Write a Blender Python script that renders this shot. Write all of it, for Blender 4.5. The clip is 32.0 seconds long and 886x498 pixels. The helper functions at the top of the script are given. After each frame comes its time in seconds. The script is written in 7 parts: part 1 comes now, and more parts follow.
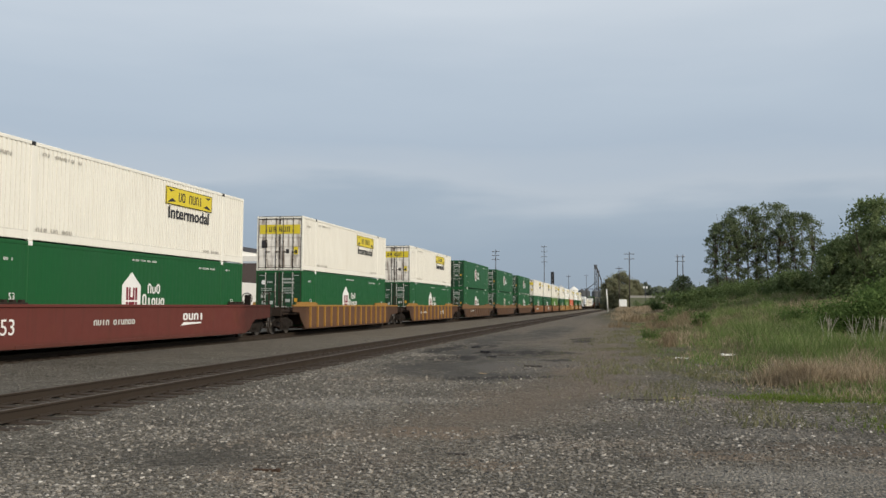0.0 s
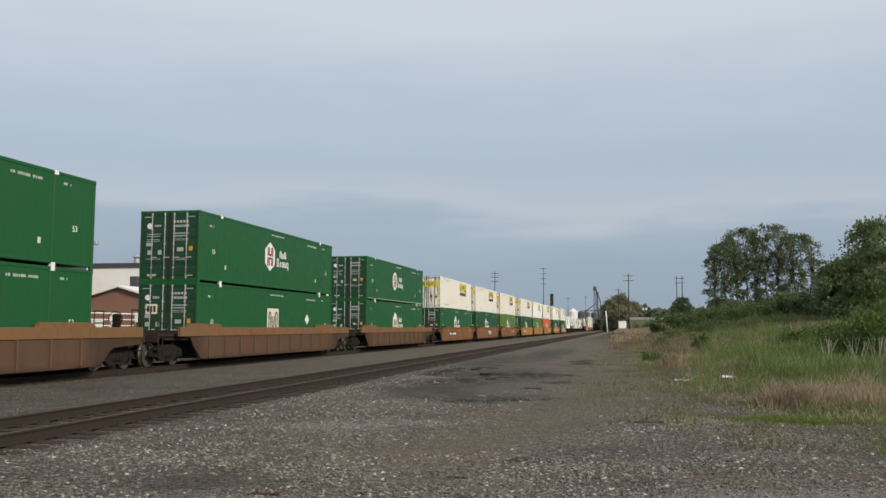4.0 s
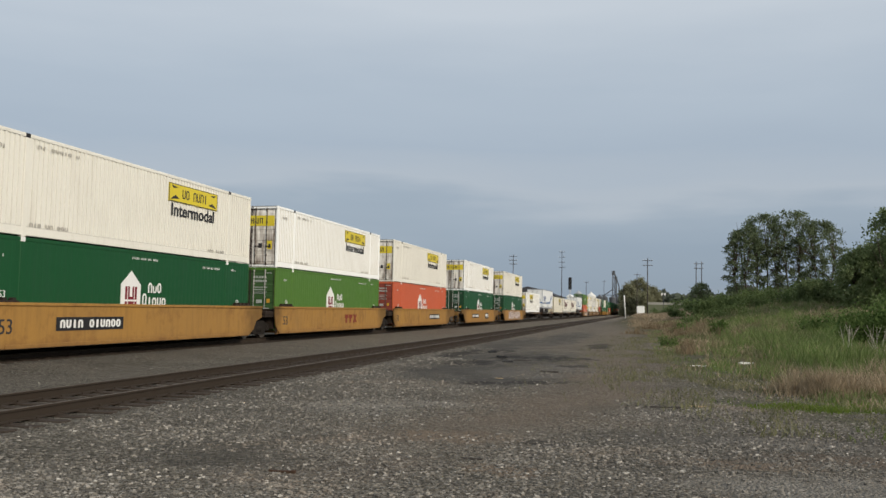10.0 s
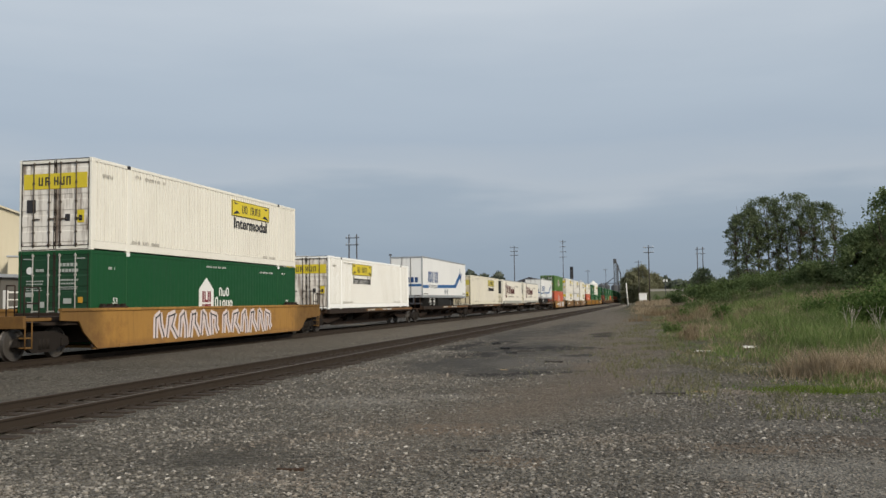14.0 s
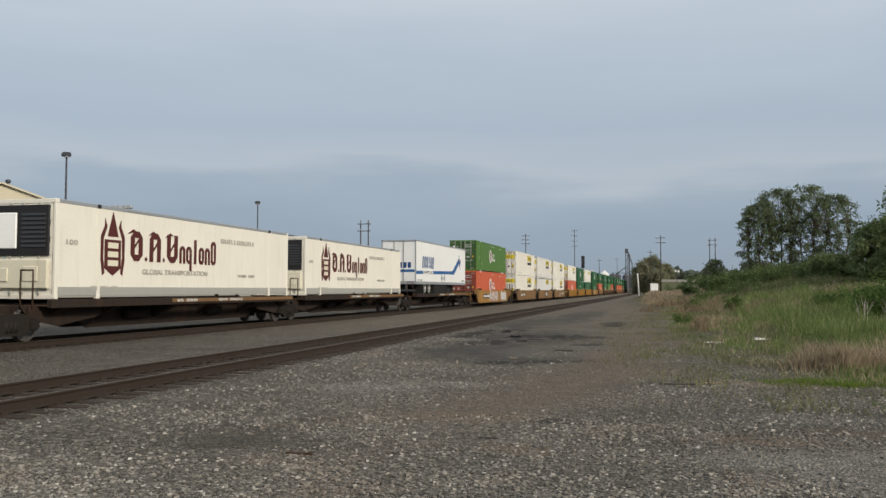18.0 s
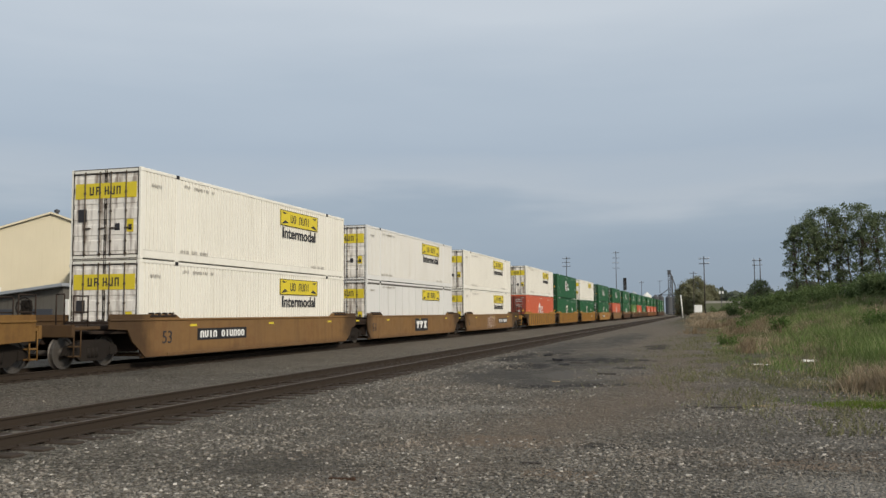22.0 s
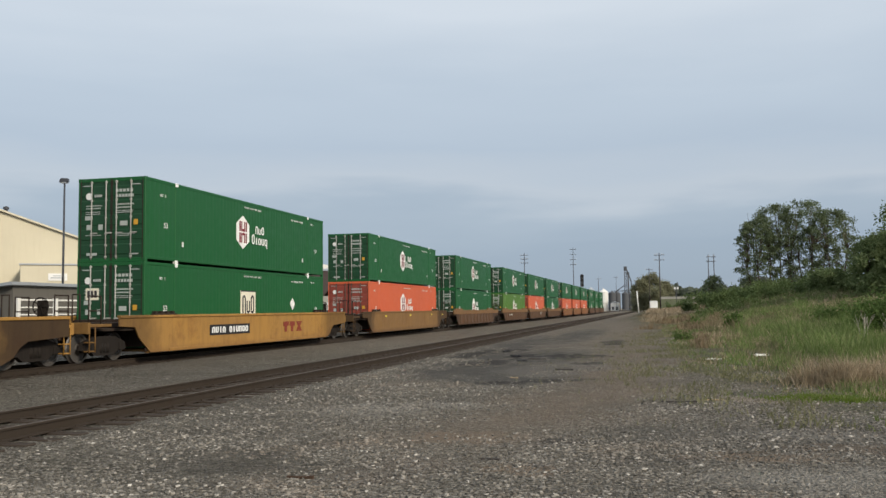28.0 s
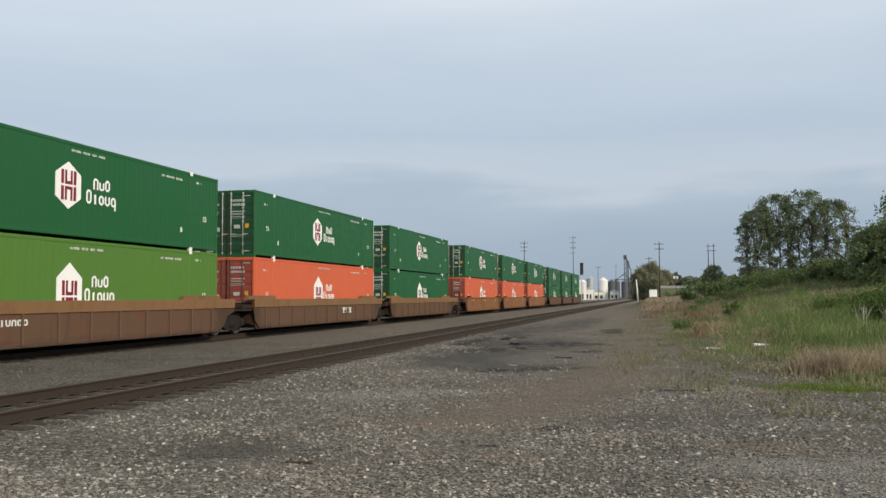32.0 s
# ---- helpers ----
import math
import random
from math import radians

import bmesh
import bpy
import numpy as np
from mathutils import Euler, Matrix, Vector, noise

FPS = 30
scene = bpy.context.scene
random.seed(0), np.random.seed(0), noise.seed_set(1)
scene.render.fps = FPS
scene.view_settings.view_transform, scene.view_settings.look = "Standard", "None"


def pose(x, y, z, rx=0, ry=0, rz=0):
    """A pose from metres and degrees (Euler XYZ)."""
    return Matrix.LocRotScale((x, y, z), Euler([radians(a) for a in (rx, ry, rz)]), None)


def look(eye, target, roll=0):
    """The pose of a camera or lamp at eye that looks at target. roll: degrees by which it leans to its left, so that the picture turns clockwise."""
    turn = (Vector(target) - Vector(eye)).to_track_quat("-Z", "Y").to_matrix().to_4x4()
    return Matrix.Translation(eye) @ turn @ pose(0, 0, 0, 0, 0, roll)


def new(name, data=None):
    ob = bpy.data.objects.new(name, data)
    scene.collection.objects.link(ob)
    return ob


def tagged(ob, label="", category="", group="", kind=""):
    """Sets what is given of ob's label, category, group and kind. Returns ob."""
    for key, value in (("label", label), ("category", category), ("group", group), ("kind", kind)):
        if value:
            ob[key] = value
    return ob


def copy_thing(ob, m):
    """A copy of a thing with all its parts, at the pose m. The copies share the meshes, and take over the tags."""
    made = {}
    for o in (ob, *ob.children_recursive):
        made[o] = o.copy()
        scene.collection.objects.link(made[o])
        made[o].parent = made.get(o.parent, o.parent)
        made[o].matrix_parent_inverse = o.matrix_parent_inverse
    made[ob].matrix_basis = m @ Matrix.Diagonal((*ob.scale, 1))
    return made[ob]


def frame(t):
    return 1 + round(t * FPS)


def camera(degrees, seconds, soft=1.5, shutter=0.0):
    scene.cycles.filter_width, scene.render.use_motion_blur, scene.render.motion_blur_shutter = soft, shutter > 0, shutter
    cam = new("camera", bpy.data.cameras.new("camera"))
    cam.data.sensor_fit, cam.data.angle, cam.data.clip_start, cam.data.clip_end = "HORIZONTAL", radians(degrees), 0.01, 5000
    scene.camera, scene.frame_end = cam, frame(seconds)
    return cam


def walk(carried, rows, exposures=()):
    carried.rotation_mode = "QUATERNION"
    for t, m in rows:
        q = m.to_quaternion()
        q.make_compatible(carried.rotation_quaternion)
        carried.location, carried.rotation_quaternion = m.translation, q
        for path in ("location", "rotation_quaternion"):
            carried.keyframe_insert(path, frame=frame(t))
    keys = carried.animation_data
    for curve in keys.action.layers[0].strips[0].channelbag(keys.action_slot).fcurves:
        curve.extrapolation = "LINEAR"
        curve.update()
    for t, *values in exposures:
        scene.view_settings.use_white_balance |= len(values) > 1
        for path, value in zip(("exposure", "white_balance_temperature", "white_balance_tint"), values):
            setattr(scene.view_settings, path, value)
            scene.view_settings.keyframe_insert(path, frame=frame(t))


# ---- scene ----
# ---- the camera, held by a standing person beside the line ----
cam = camera(53.64, 32.0, 1.5)
EYE = 1.51
ROWS = [
    (0, 11.9, 3.63, -0.34),
    (0.5, 11.97, 3.77, -0.47),
    (1, 12.34, 3.72, -0.41),
    (1.5, 12.5, 3.71, -0.46),
    (2, 12, 3.84, -0.12),
    (2.5, 11.36, 3.94, -0.59),
    (3, 11.04, 4.12, -0.73),
    (3.5, 11.35, 4.55, -0.56),
    (5.5, 13.4, 5.98, -0.13),
    (6, 14.39, 5.53, -1.48),
    (6.5, 14.01, 5.16, -1.25),
    (7, 12.7, 4.44, -1.04),
    (7.5, 12.14, 4.16, -0.88),
    (8, 11.65, 4.14, -0.36),
    (8.5, 11.47, 3.92, -0.57),
    (9, 11.87, 3.76, -1.01),
    (9.5, 12.32, 3.74, -1.03),
    (10, 13, 3.88, -1.12),
    (10.5, 13.53, 3.88, -0.74),
    (11, 14, 3.97, -0.89),
    (11.5, 15.58, 4.1, 0.93),
    (12, 17.12, 4.13, 0.92),
    (12.5, 14.81, 3.83, 0.23),
    (13, 14.06, 3.64, 0.35),
    (13.5, 13.46, 3.58, 0.69),
    (14, 13.16, 3.45, 0.69),
    (14.5, 13.26, 3.26, 0.29),
    (16.5, 14.57, 2.99, -0.09),
    (17, 14.75, 3.03, -0.03),
    (17.5, 14.3, 2.88, -0.45),
    (18, 13.86, 2.62, -0.17),
    (18.5, 13.32, 2.5, -0.22),
    (19, 12.99, 2.24, -0.47),
    (19.5, 13.04, 1.92, 0.24),
    (20, 13.45, 1.73, -0.36),
    (20.5, 13.77, 1.58, -0.44),
    (21, 14.17, 1.98, 0.28),
    (21.5, 14.6, 2.55, 0.89),
    (22, 16.52, 4.18, 0.36),
    (22.5, 18.83, 3.68, 0.48),
    (23, 17.75, 2.62, 0.31),
    (23.5, 15.95, 2.08, 0.43),
    (24, 15.35, 2.16, 0.85),
    (24.5, 14.46, 2.26, 0.34),
    (25, 13.83, 2.4, -0.83),
    (25.5, 13.59, 2.31, 0.18),
    (27.5, 13.38, 3.09, 0.06),
    (28, 13.82, 3.96, 0.68),
    (28.5, 13.73, 3.99, -0.25),
    (29, 13.61, 3.68, 0.36),
    (29.5, 13.56, 3.32, 0.82),
    (30, 13.11, 3.12, 0.76),
    (30.5, 12.37, 3.04, -0.81),
    (31, 12.2, 3.24, 0.44),
    (31.5, 13.73, 3.33, 0.9),
    (32, 13.79, 3.13, 0.24),
]
walk(cam, [(t, pose(0, 0, EYE, 90 + pitch, roll, yaw)) for t, yaw, pitch, roll in ROWS],
     [(0.0, 0.1), (3.0, 0.1), (6.0, 0.08), (7.0, -0.07), (8.0, -0.05), (9.0, 0.0), (11.0, -0.03), (12.0, 0.0), (13.0, -0.1), (14.0, -0.02), (17.0, 0.03), (19.0, 0.02),
      (20.0, 0.11), (21.0, 0.24), (22.0, 0.0), (23.0, -0.12), (24.0, 0.03), (25.0, 0.1), (28.0, 0.22), (30.0, 0.29), (32.0, 0.28)])

# ---- sky and sun ----
SUN_AZ, SUN_EL = 122.0, 27.0          # degrees: azimuth from +y towards +x, and elevation


def sky():
    w = bpy.data.worlds.new("sky")
    scene.world = w
    w.use_nodes = True
    nt = w.node_tree
    nt.nodes.clear()
    N, K = nt.nodes.new, nt.links.new
    out, bg = N("ShaderNodeOutputWorld"), N("ShaderNodeBackground")
    tex = N("ShaderNodeTexSky")
    tex.sky_type, tex.sun_disc = "NISHITA", False
    tex.sun_elevation, tex.sun_rotation = radians(SUN_EL), radians(SUN_AZ)
    tex.dust_density = 3.0
    dim = N("ShaderNodeMixRGB")
    dim.blend_type, dim.inputs[0].default_value, dim.inputs[2].default_value = "MULTIPLY", 1.0, (0.1, 0.1, 0.1, 1)
    K(tex.outputs[0], dim.inputs[1])
    co, sep = N("ShaderNodeTexCoord"), N("ShaderNodeSeparateXYZ")
    K(co.outputs["Generated"], sep.inputs[0])
    stretch = N("ShaderNodeMapping")
    stretch.inputs["Scale"].default_value = (1.4, 1.4, 8.0)
    stretch.inputs["Rotation"].default_value = (radians(4), radians(-5), 0)
    K(co.outputs["Generated"], stretch.inputs[0])
    noi = N("ShaderNodeTexNoise")
    noi.inputs["Scale"].default_value, noi.inputs["Detail"].default_value, noi.inputs["Roughness"].default_value = 1.5, 5.0, 0.5
    K(stretch.outputs[0], noi.inputs["Vector"])
    # height in the sky, pushed about by the cloud noise
    push = N("ShaderNodeMath")
    push.operation = "MULTIPLY_ADD"
    K(noi.outputs["Fac"], push.inputs[0])
    push.inputs[1].default_value = 0.15
    K(sep.outputs["Z"], push.inputs[2])
    ramp = N("ShaderNodeValToRGB")
    K(push.outputs[0], ramp.inputs[0])
    e = ramp.color_ramp.elements
    stops = [(0.055, (0.33, 0.385, 0.45)), (0.085, (0.305, 0.375, 0.455)), (0.15, (0.315, 0.39, 0.48)), (0.188, (0.365, 0.438, 0.522)), (0.206, (0.462, 0.520, 0.588)),
             (0.25, (0.415, 0.49, 0.58)), (0.32, (0.46, 0.535, 0.62)), (0.42, (0.59, 0.65, 0.715)), (0.8, (0.66, 0.70, 0.75))]
    while len(e) < len(stops):
        e.new(0.5)
    for el, (p, c) in zip(e, stops):
        el.position, el.color = p, (*c, 1)
    mix = N("ShaderNodeMixRGB")
    mix.inputs[0].default_value = 0.92
    K(dim.outputs[0], mix.inputs[1])
    K(ramp.outputs[0], mix.inputs[2])
    K(mix.outputs[0], bg.inputs["Color"])
    bg.inputs["Strength"].default_value = 1.0
    K(bg.outputs[0], out.inputs["Surface"])


sky()
a, e = radians(SUN_AZ), radians(SUN_EL)
to_sun = Vector((math.sin(a) * math.cos(e), math.cos(a) * math.cos(e), math.sin(e)))
sun = new("sun", bpy.data.lights.new("sun", "SUN"))
sun.data.energy, sun.data.angle, sun.data.color = 3.0, radians(9), (1.0, 0.90, 0.75)
sun.matrix_world = look(to_sun * 100, (0, 0, 0))

# ---- materials ----


def principled(name):
    m = bpy.data.materials.new(name)
    m.use_nodes = True
    return m, m.node_tree, m.node_tree.nodes["Principled BSDF"]


def noise_node(nt, scale, detail=4.0, rough=0.55, stretch=None, coords="Object", own=False):
    """own: every object gets a piece of the pattern of its own."""
    co = nt.nodes.new("ShaderNodeTexCoord")
    n = nt.nodes.new("ShaderNodeTexNoise")
    n.inputs["Scale"].default_value, n.inputs["Detail"].default_value, n.inputs["Roughness"].default_value = scale, detail, rough
    src = co.outputs[coords]
    if stretch:
        mp = nt.nodes.new("ShaderNodeMapping")
        mp.inputs["Scale"].default_value = stretch
        nt.links.new(src, mp.inputs[0])
        src = mp.outputs[0]
    nt.links.new(src, n.inputs["Vector"])
    if own:
        n.noise_dimensions = "4D"
        nt.links.new(math_node(nt, "MULTIPLY", random_value(nt), 60.0), n.inputs["W"])
    return n.outputs["Fac"]


def ramp_node(nt, fac, lo, hi):
    r = nt.nodes.new("ShaderNodeMapRange")
    r.clamp = True
    r.inputs["From Min"].default_value, r.inputs["From Max"].default_value = lo, hi
    nt.links.new(fac, r.inputs["Value"])
    return r.outputs["Result"]


def mix_node(nt, fac, c1, c2, mode="MIX"):
    m = nt.nodes.new("ShaderNodeMixRGB")
    m.blend_type = mode
    for i, v in ((0, fac), (1, c1), (2, c2)):
        if isinstance(v, (int, float)):
            m.inputs[i].default_value = v
        elif isinstance(v, tuple):
            m.inputs[i].default_value = (*v, 1)
        else:
            nt.links.new(v, m.inputs[i])
    return m.outputs[0]


def math_node(nt, op, a, b=0.0):
    m = nt.nodes.new("ShaderNodeMath")
    m.operation = op
    for i, v in ((0, a), (1, b)):
        if isinstance(v, (int, float)):
            m.inputs[i].default_value = v
        else:
            nt.links.new(v, m.inputs[i])
    return m.outputs[0]


def random_value(nt):
    return nt.nodes.new("ShaderNodeObjectInfo").outputs["Random"]


def paint(name, color, rough=0.45, dirt=(0.12, 0.08, 0.05), streaks=0.35, patches=0.0, fade=0.12, metal=0.0, bump=0.0, soot=0.0, smear=0.0):
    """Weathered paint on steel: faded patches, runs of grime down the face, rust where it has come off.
    soot: blackened towards both ends of a car's side, and darker towards its bottom. smear: broad brown runs."""
    m, nt, b = principled(name)
    big = ramp_node(nt, noise_node(nt, 0.45, 3.0, own=True), 0.35, 0.7)
    c = mix_node(nt, math_node(nt, "MULTIPLY", big, fade * 2), color, tuple(min(1.0, x * 0.72 + 0.02) for x in color))
    if streaks:
        run = ramp_node(nt, noise_node(nt, 1.0, 5.0, 0.65, (5.0, 5.0, 0.35), own=True), 0.52, 0.80)
        c = mix_node(nt, math_node(nt, "MULTIPLY", run, streaks), c, dirt)
    if smear:
        run = ramp_node(nt, noise_node(nt, 1.0, 4.0, 0.6, (4.5, 4.5, 0.55), own=True), 0.47, 0.64)
        c = mix_node(nt, math_node(nt, "MULTIPLY", run, smear), c, (0.10, 0.055, 0.03))
    if patches:
        rust = ramp_node(nt, noise_node(nt, 1.1, 8.0, 0.7, own=True), 0.56 - 0.1 * patches, 0.66)
        c = mix_node(nt, math_node(nt, "MULTIPLY", rust, min(1.0, patches)), c, (0.13, 0.055, 0.025))
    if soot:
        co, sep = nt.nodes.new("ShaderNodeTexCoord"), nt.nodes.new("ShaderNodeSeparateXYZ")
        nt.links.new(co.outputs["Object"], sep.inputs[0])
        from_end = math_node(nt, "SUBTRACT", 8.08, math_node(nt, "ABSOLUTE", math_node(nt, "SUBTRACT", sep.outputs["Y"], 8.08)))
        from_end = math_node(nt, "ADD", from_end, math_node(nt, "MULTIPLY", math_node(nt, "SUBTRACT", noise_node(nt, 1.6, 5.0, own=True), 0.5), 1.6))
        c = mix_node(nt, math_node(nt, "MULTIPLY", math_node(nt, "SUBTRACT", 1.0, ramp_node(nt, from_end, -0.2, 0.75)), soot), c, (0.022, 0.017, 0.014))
        # the colour also turns darker towards the bottom, with an uneven border
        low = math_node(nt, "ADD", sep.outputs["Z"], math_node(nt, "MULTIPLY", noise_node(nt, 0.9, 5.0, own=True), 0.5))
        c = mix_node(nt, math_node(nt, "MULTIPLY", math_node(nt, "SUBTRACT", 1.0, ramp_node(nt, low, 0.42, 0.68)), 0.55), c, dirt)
    fine = ramp_node(nt, noise_node(nt, 14.0, 3.0), 0.3, 0.75)
    c = mix_node(nt, math_node(nt, "MULTIPLY", fine, 0.10), c, dirt)
    nt.links.new(c, b.inputs["Base Color"])
    r = nt.nodes.new("ShaderNodeMapRange")
    r.inputs["To Min"].default_value, r.inputs["To Max"].default_value = rough - 0.1, rough + 0.2
    nt.links.new(noise_node(nt, 3.0), r.inputs["Value"])
    nt.links.new(r.outputs[0], b.inputs["Roughness"])
    b.inputs["Metallic"].default_value = metal
    b.inputs["Specular IOR Level"].default_value = 0.12 if rough >= 0.6 else 0.2
    if bump:
        bp = nt.nodes.new("ShaderNodeBump")
        bp.inputs["Strength"].default_value, bp.inputs["Distance"].default_value = bump, 0.01
        nt.links.new(noise_node(nt, 25.0, 6.0), bp.inputs["Height"])
        nt.links.new(bp.outputs[0], b.inputs["Normal"])
    return m


M = {}
M["white"] = paint("white_container_paint", (0.79, 0.775, 0.70), 0.5, (0.35, 0.28, 0.20), 0.26)
M["bright"] = paint("fresh_white_container_paint", (0.92, 0.93, 0.91), 0.45, (0.55, 0.52, 0.48), 0.10)
M["dirty"] = paint("grimy_white_door_paint", (0.83, 0.80, 0.74), 0.5, (0.22, 0.15, 0.09), 0.45, 0.12, smear=0.8)
M["faint"] = paint("faded_grey_stencil", (0.42, 0.40, 0.36), 0.6, (0.3, 0.26, 0.2), 0.2)
M["cooler"] = paint("refrigerated_container_white", (0.79, 0.76, 0.67), 0.5, (0.36, 0.30, 0.22), 0.22)
M["dusk"] = paint("dim_white_stencil", (0.40, 0.43, 0.41), 0.6, (0.15, 0.18, 0.16), 0.3)
M["cream"] = paint("cream_container_paint", (0.72, 0.685, 0.555), 0.5, (0.34, 0.27, 0.18), 0.30)
M["greywhite"] = paint("grey_white_container_paint", (0.68, 0.68, 0.66), 0.5, (0.34, 0.30, 0.26), 0.25)
M["green"] = paint("dark_green_container_paint", (0.0105, 0.090, 0.026), 0.42, (0.03, 0.06, 0.035), 0.25)
M["teal"] = paint("blue_green_container_paint", (0.0080, 0.0710, 0.0225), 0.42, (0.03, 0.06, 0.04), 0.25)
M["light"] = paint("light_green_container_paint", (0.0740, 0.1680, 0.0270), 0.42, (0.06, 0.10, 0.04), 0.25)
M["red"] = paint("orange_red_container_paint", (0.53, 0.110, 0.047), 0.45, (0.25, 0.06, 0.04), 0.30)
M["yellow"] = paint("yellow_panel_paint", (0.68, 0.55, 0.040), 0.4, (0.30, 0.20, 0.05), 0.15)
M["black"] = paint("black_paint", (0.02, 0.02, 0.022), 0.5, (0.05, 0.04, 0.035), 0.1)
M["letter"] = paint("dark_lettering_paint", (0.03, 0.03, 0.035), 0.5, (0.10, 0.09, 0.08), 0.1)
M["mark"] = paint("white_marking_paint", (0.78, 0.78, 0.76), 0.5, (0.30, 0.30, 0.28), 0.12)
M["maroon"] = paint("maroon_lettering_paint", (0.085, 0.020, 0.017), 0.5, (0.10, 0.05, 0.04), 0.1)
M["emblem"] = paint("dark_red_emblem_paint", (0.17, 0.016, 0.026), 0.5, (0.2, 0.04, 0.05), 0.1)
M["blue"] = paint("blue_stripe_paint", (0.022, 0.115, 0.31), 0.4, (0.05, 0.1, 0.2), 0.1)
M["navy"] = paint("navy_lettering_paint", (0.02, 0.065, 0.19), 0.4, (0.05, 0.08, 0.14), 0.1)
M["rod"] = paint("galvanised_door_rod", (0.40, 0.40, 0.37), 0.45, (0.12, 0.09, 0.06), 0.4)
M["darkrod"] = paint("grimy_door_rod", (0.085, 0.070, 0.056), 0.6, (0.05, 0.03, 0.02), 0.4)
# darker white that holds crease shading as well as grime
M["whiteshade"] = paint("grimy_white_with_shade", (0.63, 0.61, 0.55), 0.55, (0.30, 0.26, 0.21), 0.35)
M["seal"] = paint("black_door_seal", (0.030, 0.024, 0.020), 0.7, (0.06, 0.035, 0.02), 0.4)
# dark grey that puts shade into the colour together with grime
M["shade"] = paint("grimy_grey_shade", (0.115, 0.108, 0.095), 0.7, (0.05, 0.04, 0.03), 0.4)
M["stencil"] = paint("worn_white_stencil", (0.58, 0.60, 0.57), 0.6, (0.15, 0.2, 0.16), 0.4)
# door copies of the side colours, with the end face's shade mixed in
M["shadedgreendoor"] = paint("shaded_green_door_paint", (0.0125, 0.055, 0.025), 0.5, (0.02, 0.03, 0.02), 0.4)
M["shadedreddoor"] = paint("shaded_red_door_paint", (0.24, 0.052, 0.036), 0.5, (0.10, 0.04, 0.03), 0.5)
M["shadedlightdoor"] = paint("shaded_light_green_door_paint", (0.042, 0.095, 0.030), 0.5, (0.03, 0.05, 0.02), 0.4)
M["creamdoor"] = paint("stained_cream_door_paint", (0.70, 0.63, 0.46), 0.5, (0.25, 0.17, 0.09), 0.4, 0.15, smear=0.5)
M["sticker"] = paint("orange_sticker", (0.55, 0.30, 0.03), 0.5, (0.3, 0.2, 0.1), 0.1)
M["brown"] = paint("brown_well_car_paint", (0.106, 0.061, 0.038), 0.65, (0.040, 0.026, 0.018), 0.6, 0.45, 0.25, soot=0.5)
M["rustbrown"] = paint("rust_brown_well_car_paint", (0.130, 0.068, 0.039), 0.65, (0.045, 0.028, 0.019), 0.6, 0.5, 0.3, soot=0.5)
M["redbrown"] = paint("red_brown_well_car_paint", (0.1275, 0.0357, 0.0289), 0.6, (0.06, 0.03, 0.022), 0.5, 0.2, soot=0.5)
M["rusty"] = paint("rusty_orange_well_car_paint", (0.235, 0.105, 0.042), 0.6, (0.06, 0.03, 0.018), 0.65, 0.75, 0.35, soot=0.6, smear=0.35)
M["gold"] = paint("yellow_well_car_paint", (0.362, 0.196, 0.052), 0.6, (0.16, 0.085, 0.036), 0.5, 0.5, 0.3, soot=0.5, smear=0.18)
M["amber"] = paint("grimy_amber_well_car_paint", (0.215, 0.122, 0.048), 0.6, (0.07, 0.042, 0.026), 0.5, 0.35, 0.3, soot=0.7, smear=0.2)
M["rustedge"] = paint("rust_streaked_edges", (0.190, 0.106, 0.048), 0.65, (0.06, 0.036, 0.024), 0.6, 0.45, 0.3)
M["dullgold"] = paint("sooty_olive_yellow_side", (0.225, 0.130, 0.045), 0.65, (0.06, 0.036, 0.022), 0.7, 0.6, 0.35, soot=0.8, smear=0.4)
M["post"] = paint("dull_brown_side_posts", (0.120, 0.076, 0.050), 0.65, (0.05, 0.032, 0.022), 0.5, 0.3)
M["rusted"] = paint("rust_red_lettering", (0.20, 0.040, 0.026), 0.6, (0.16, 0.07, 0.03), 0.3)
M["goldedge"] = paint("worn_yellow_edges", (0.3312, 0.1800, 0.0468), 0.6, (0.14, 0.075, 0.035), 0.5, 0.3)
M["truck"] = paint("grimy_running_gear", (0.017, 0.014, 0.012), 0.8, (0.036, 0.026, 0.019), 0.5, bump=0.4)
M["frame"] = paint("blackened_end_frame", (0.030, 0.021, 0.016), 0.7, (0.014, 0.011, 0.010), 0.7, 0.2)
M["wheel"] = paint("worn_wheel_steel", (0.115, 0.105, 0.095), 0.45, (0.03, 0.022, 0.018), 0.5, metal=0.5)
M["rubber"] = paint("tyre_rubber", (0.018, 0.018, 0.018), 0.8, (0.05, 0.045, 0.04), 0.3)
M["band"] = paint("grey_container_rail", (0.36, 0.36, 0.33), 0.5, (0.2, 0.18, 0.15), 0.3)
M["darkbin"] = paint("dark_galvanised_bin", (0.085, 0.090, 0.098), 0.6, (0.06, 0.055, 0.05), 0.3)
M["van"] = paint("white_trailer_skin", (0.80, 0.81, 0.80), 0.45, (0.45, 0.40, 0.34), 0.15)
M["faded"] = paint("faded_yellow_panel", (0.50, 0.43, 0.085), 0.5, (0.36, 0.30, 0.12), 0.35)
M["alloy"] = paint("white_wheel_rim", (0.60, 0.60, 0.58), 0.4, (0.2, 0.18, 0.15), 0.3)
M["graffiti"] = paint("pale_pink_spray_paint", (0.66, 0.58, 0.57), 0.6, (0.25, 0.15, 0.12), 0.3)
M["spray"] = paint("pale_blue_spray_paint", (0.58, 0.64, 0.68), 0.6, (0.25, 0.2, 0.2), 0.3)
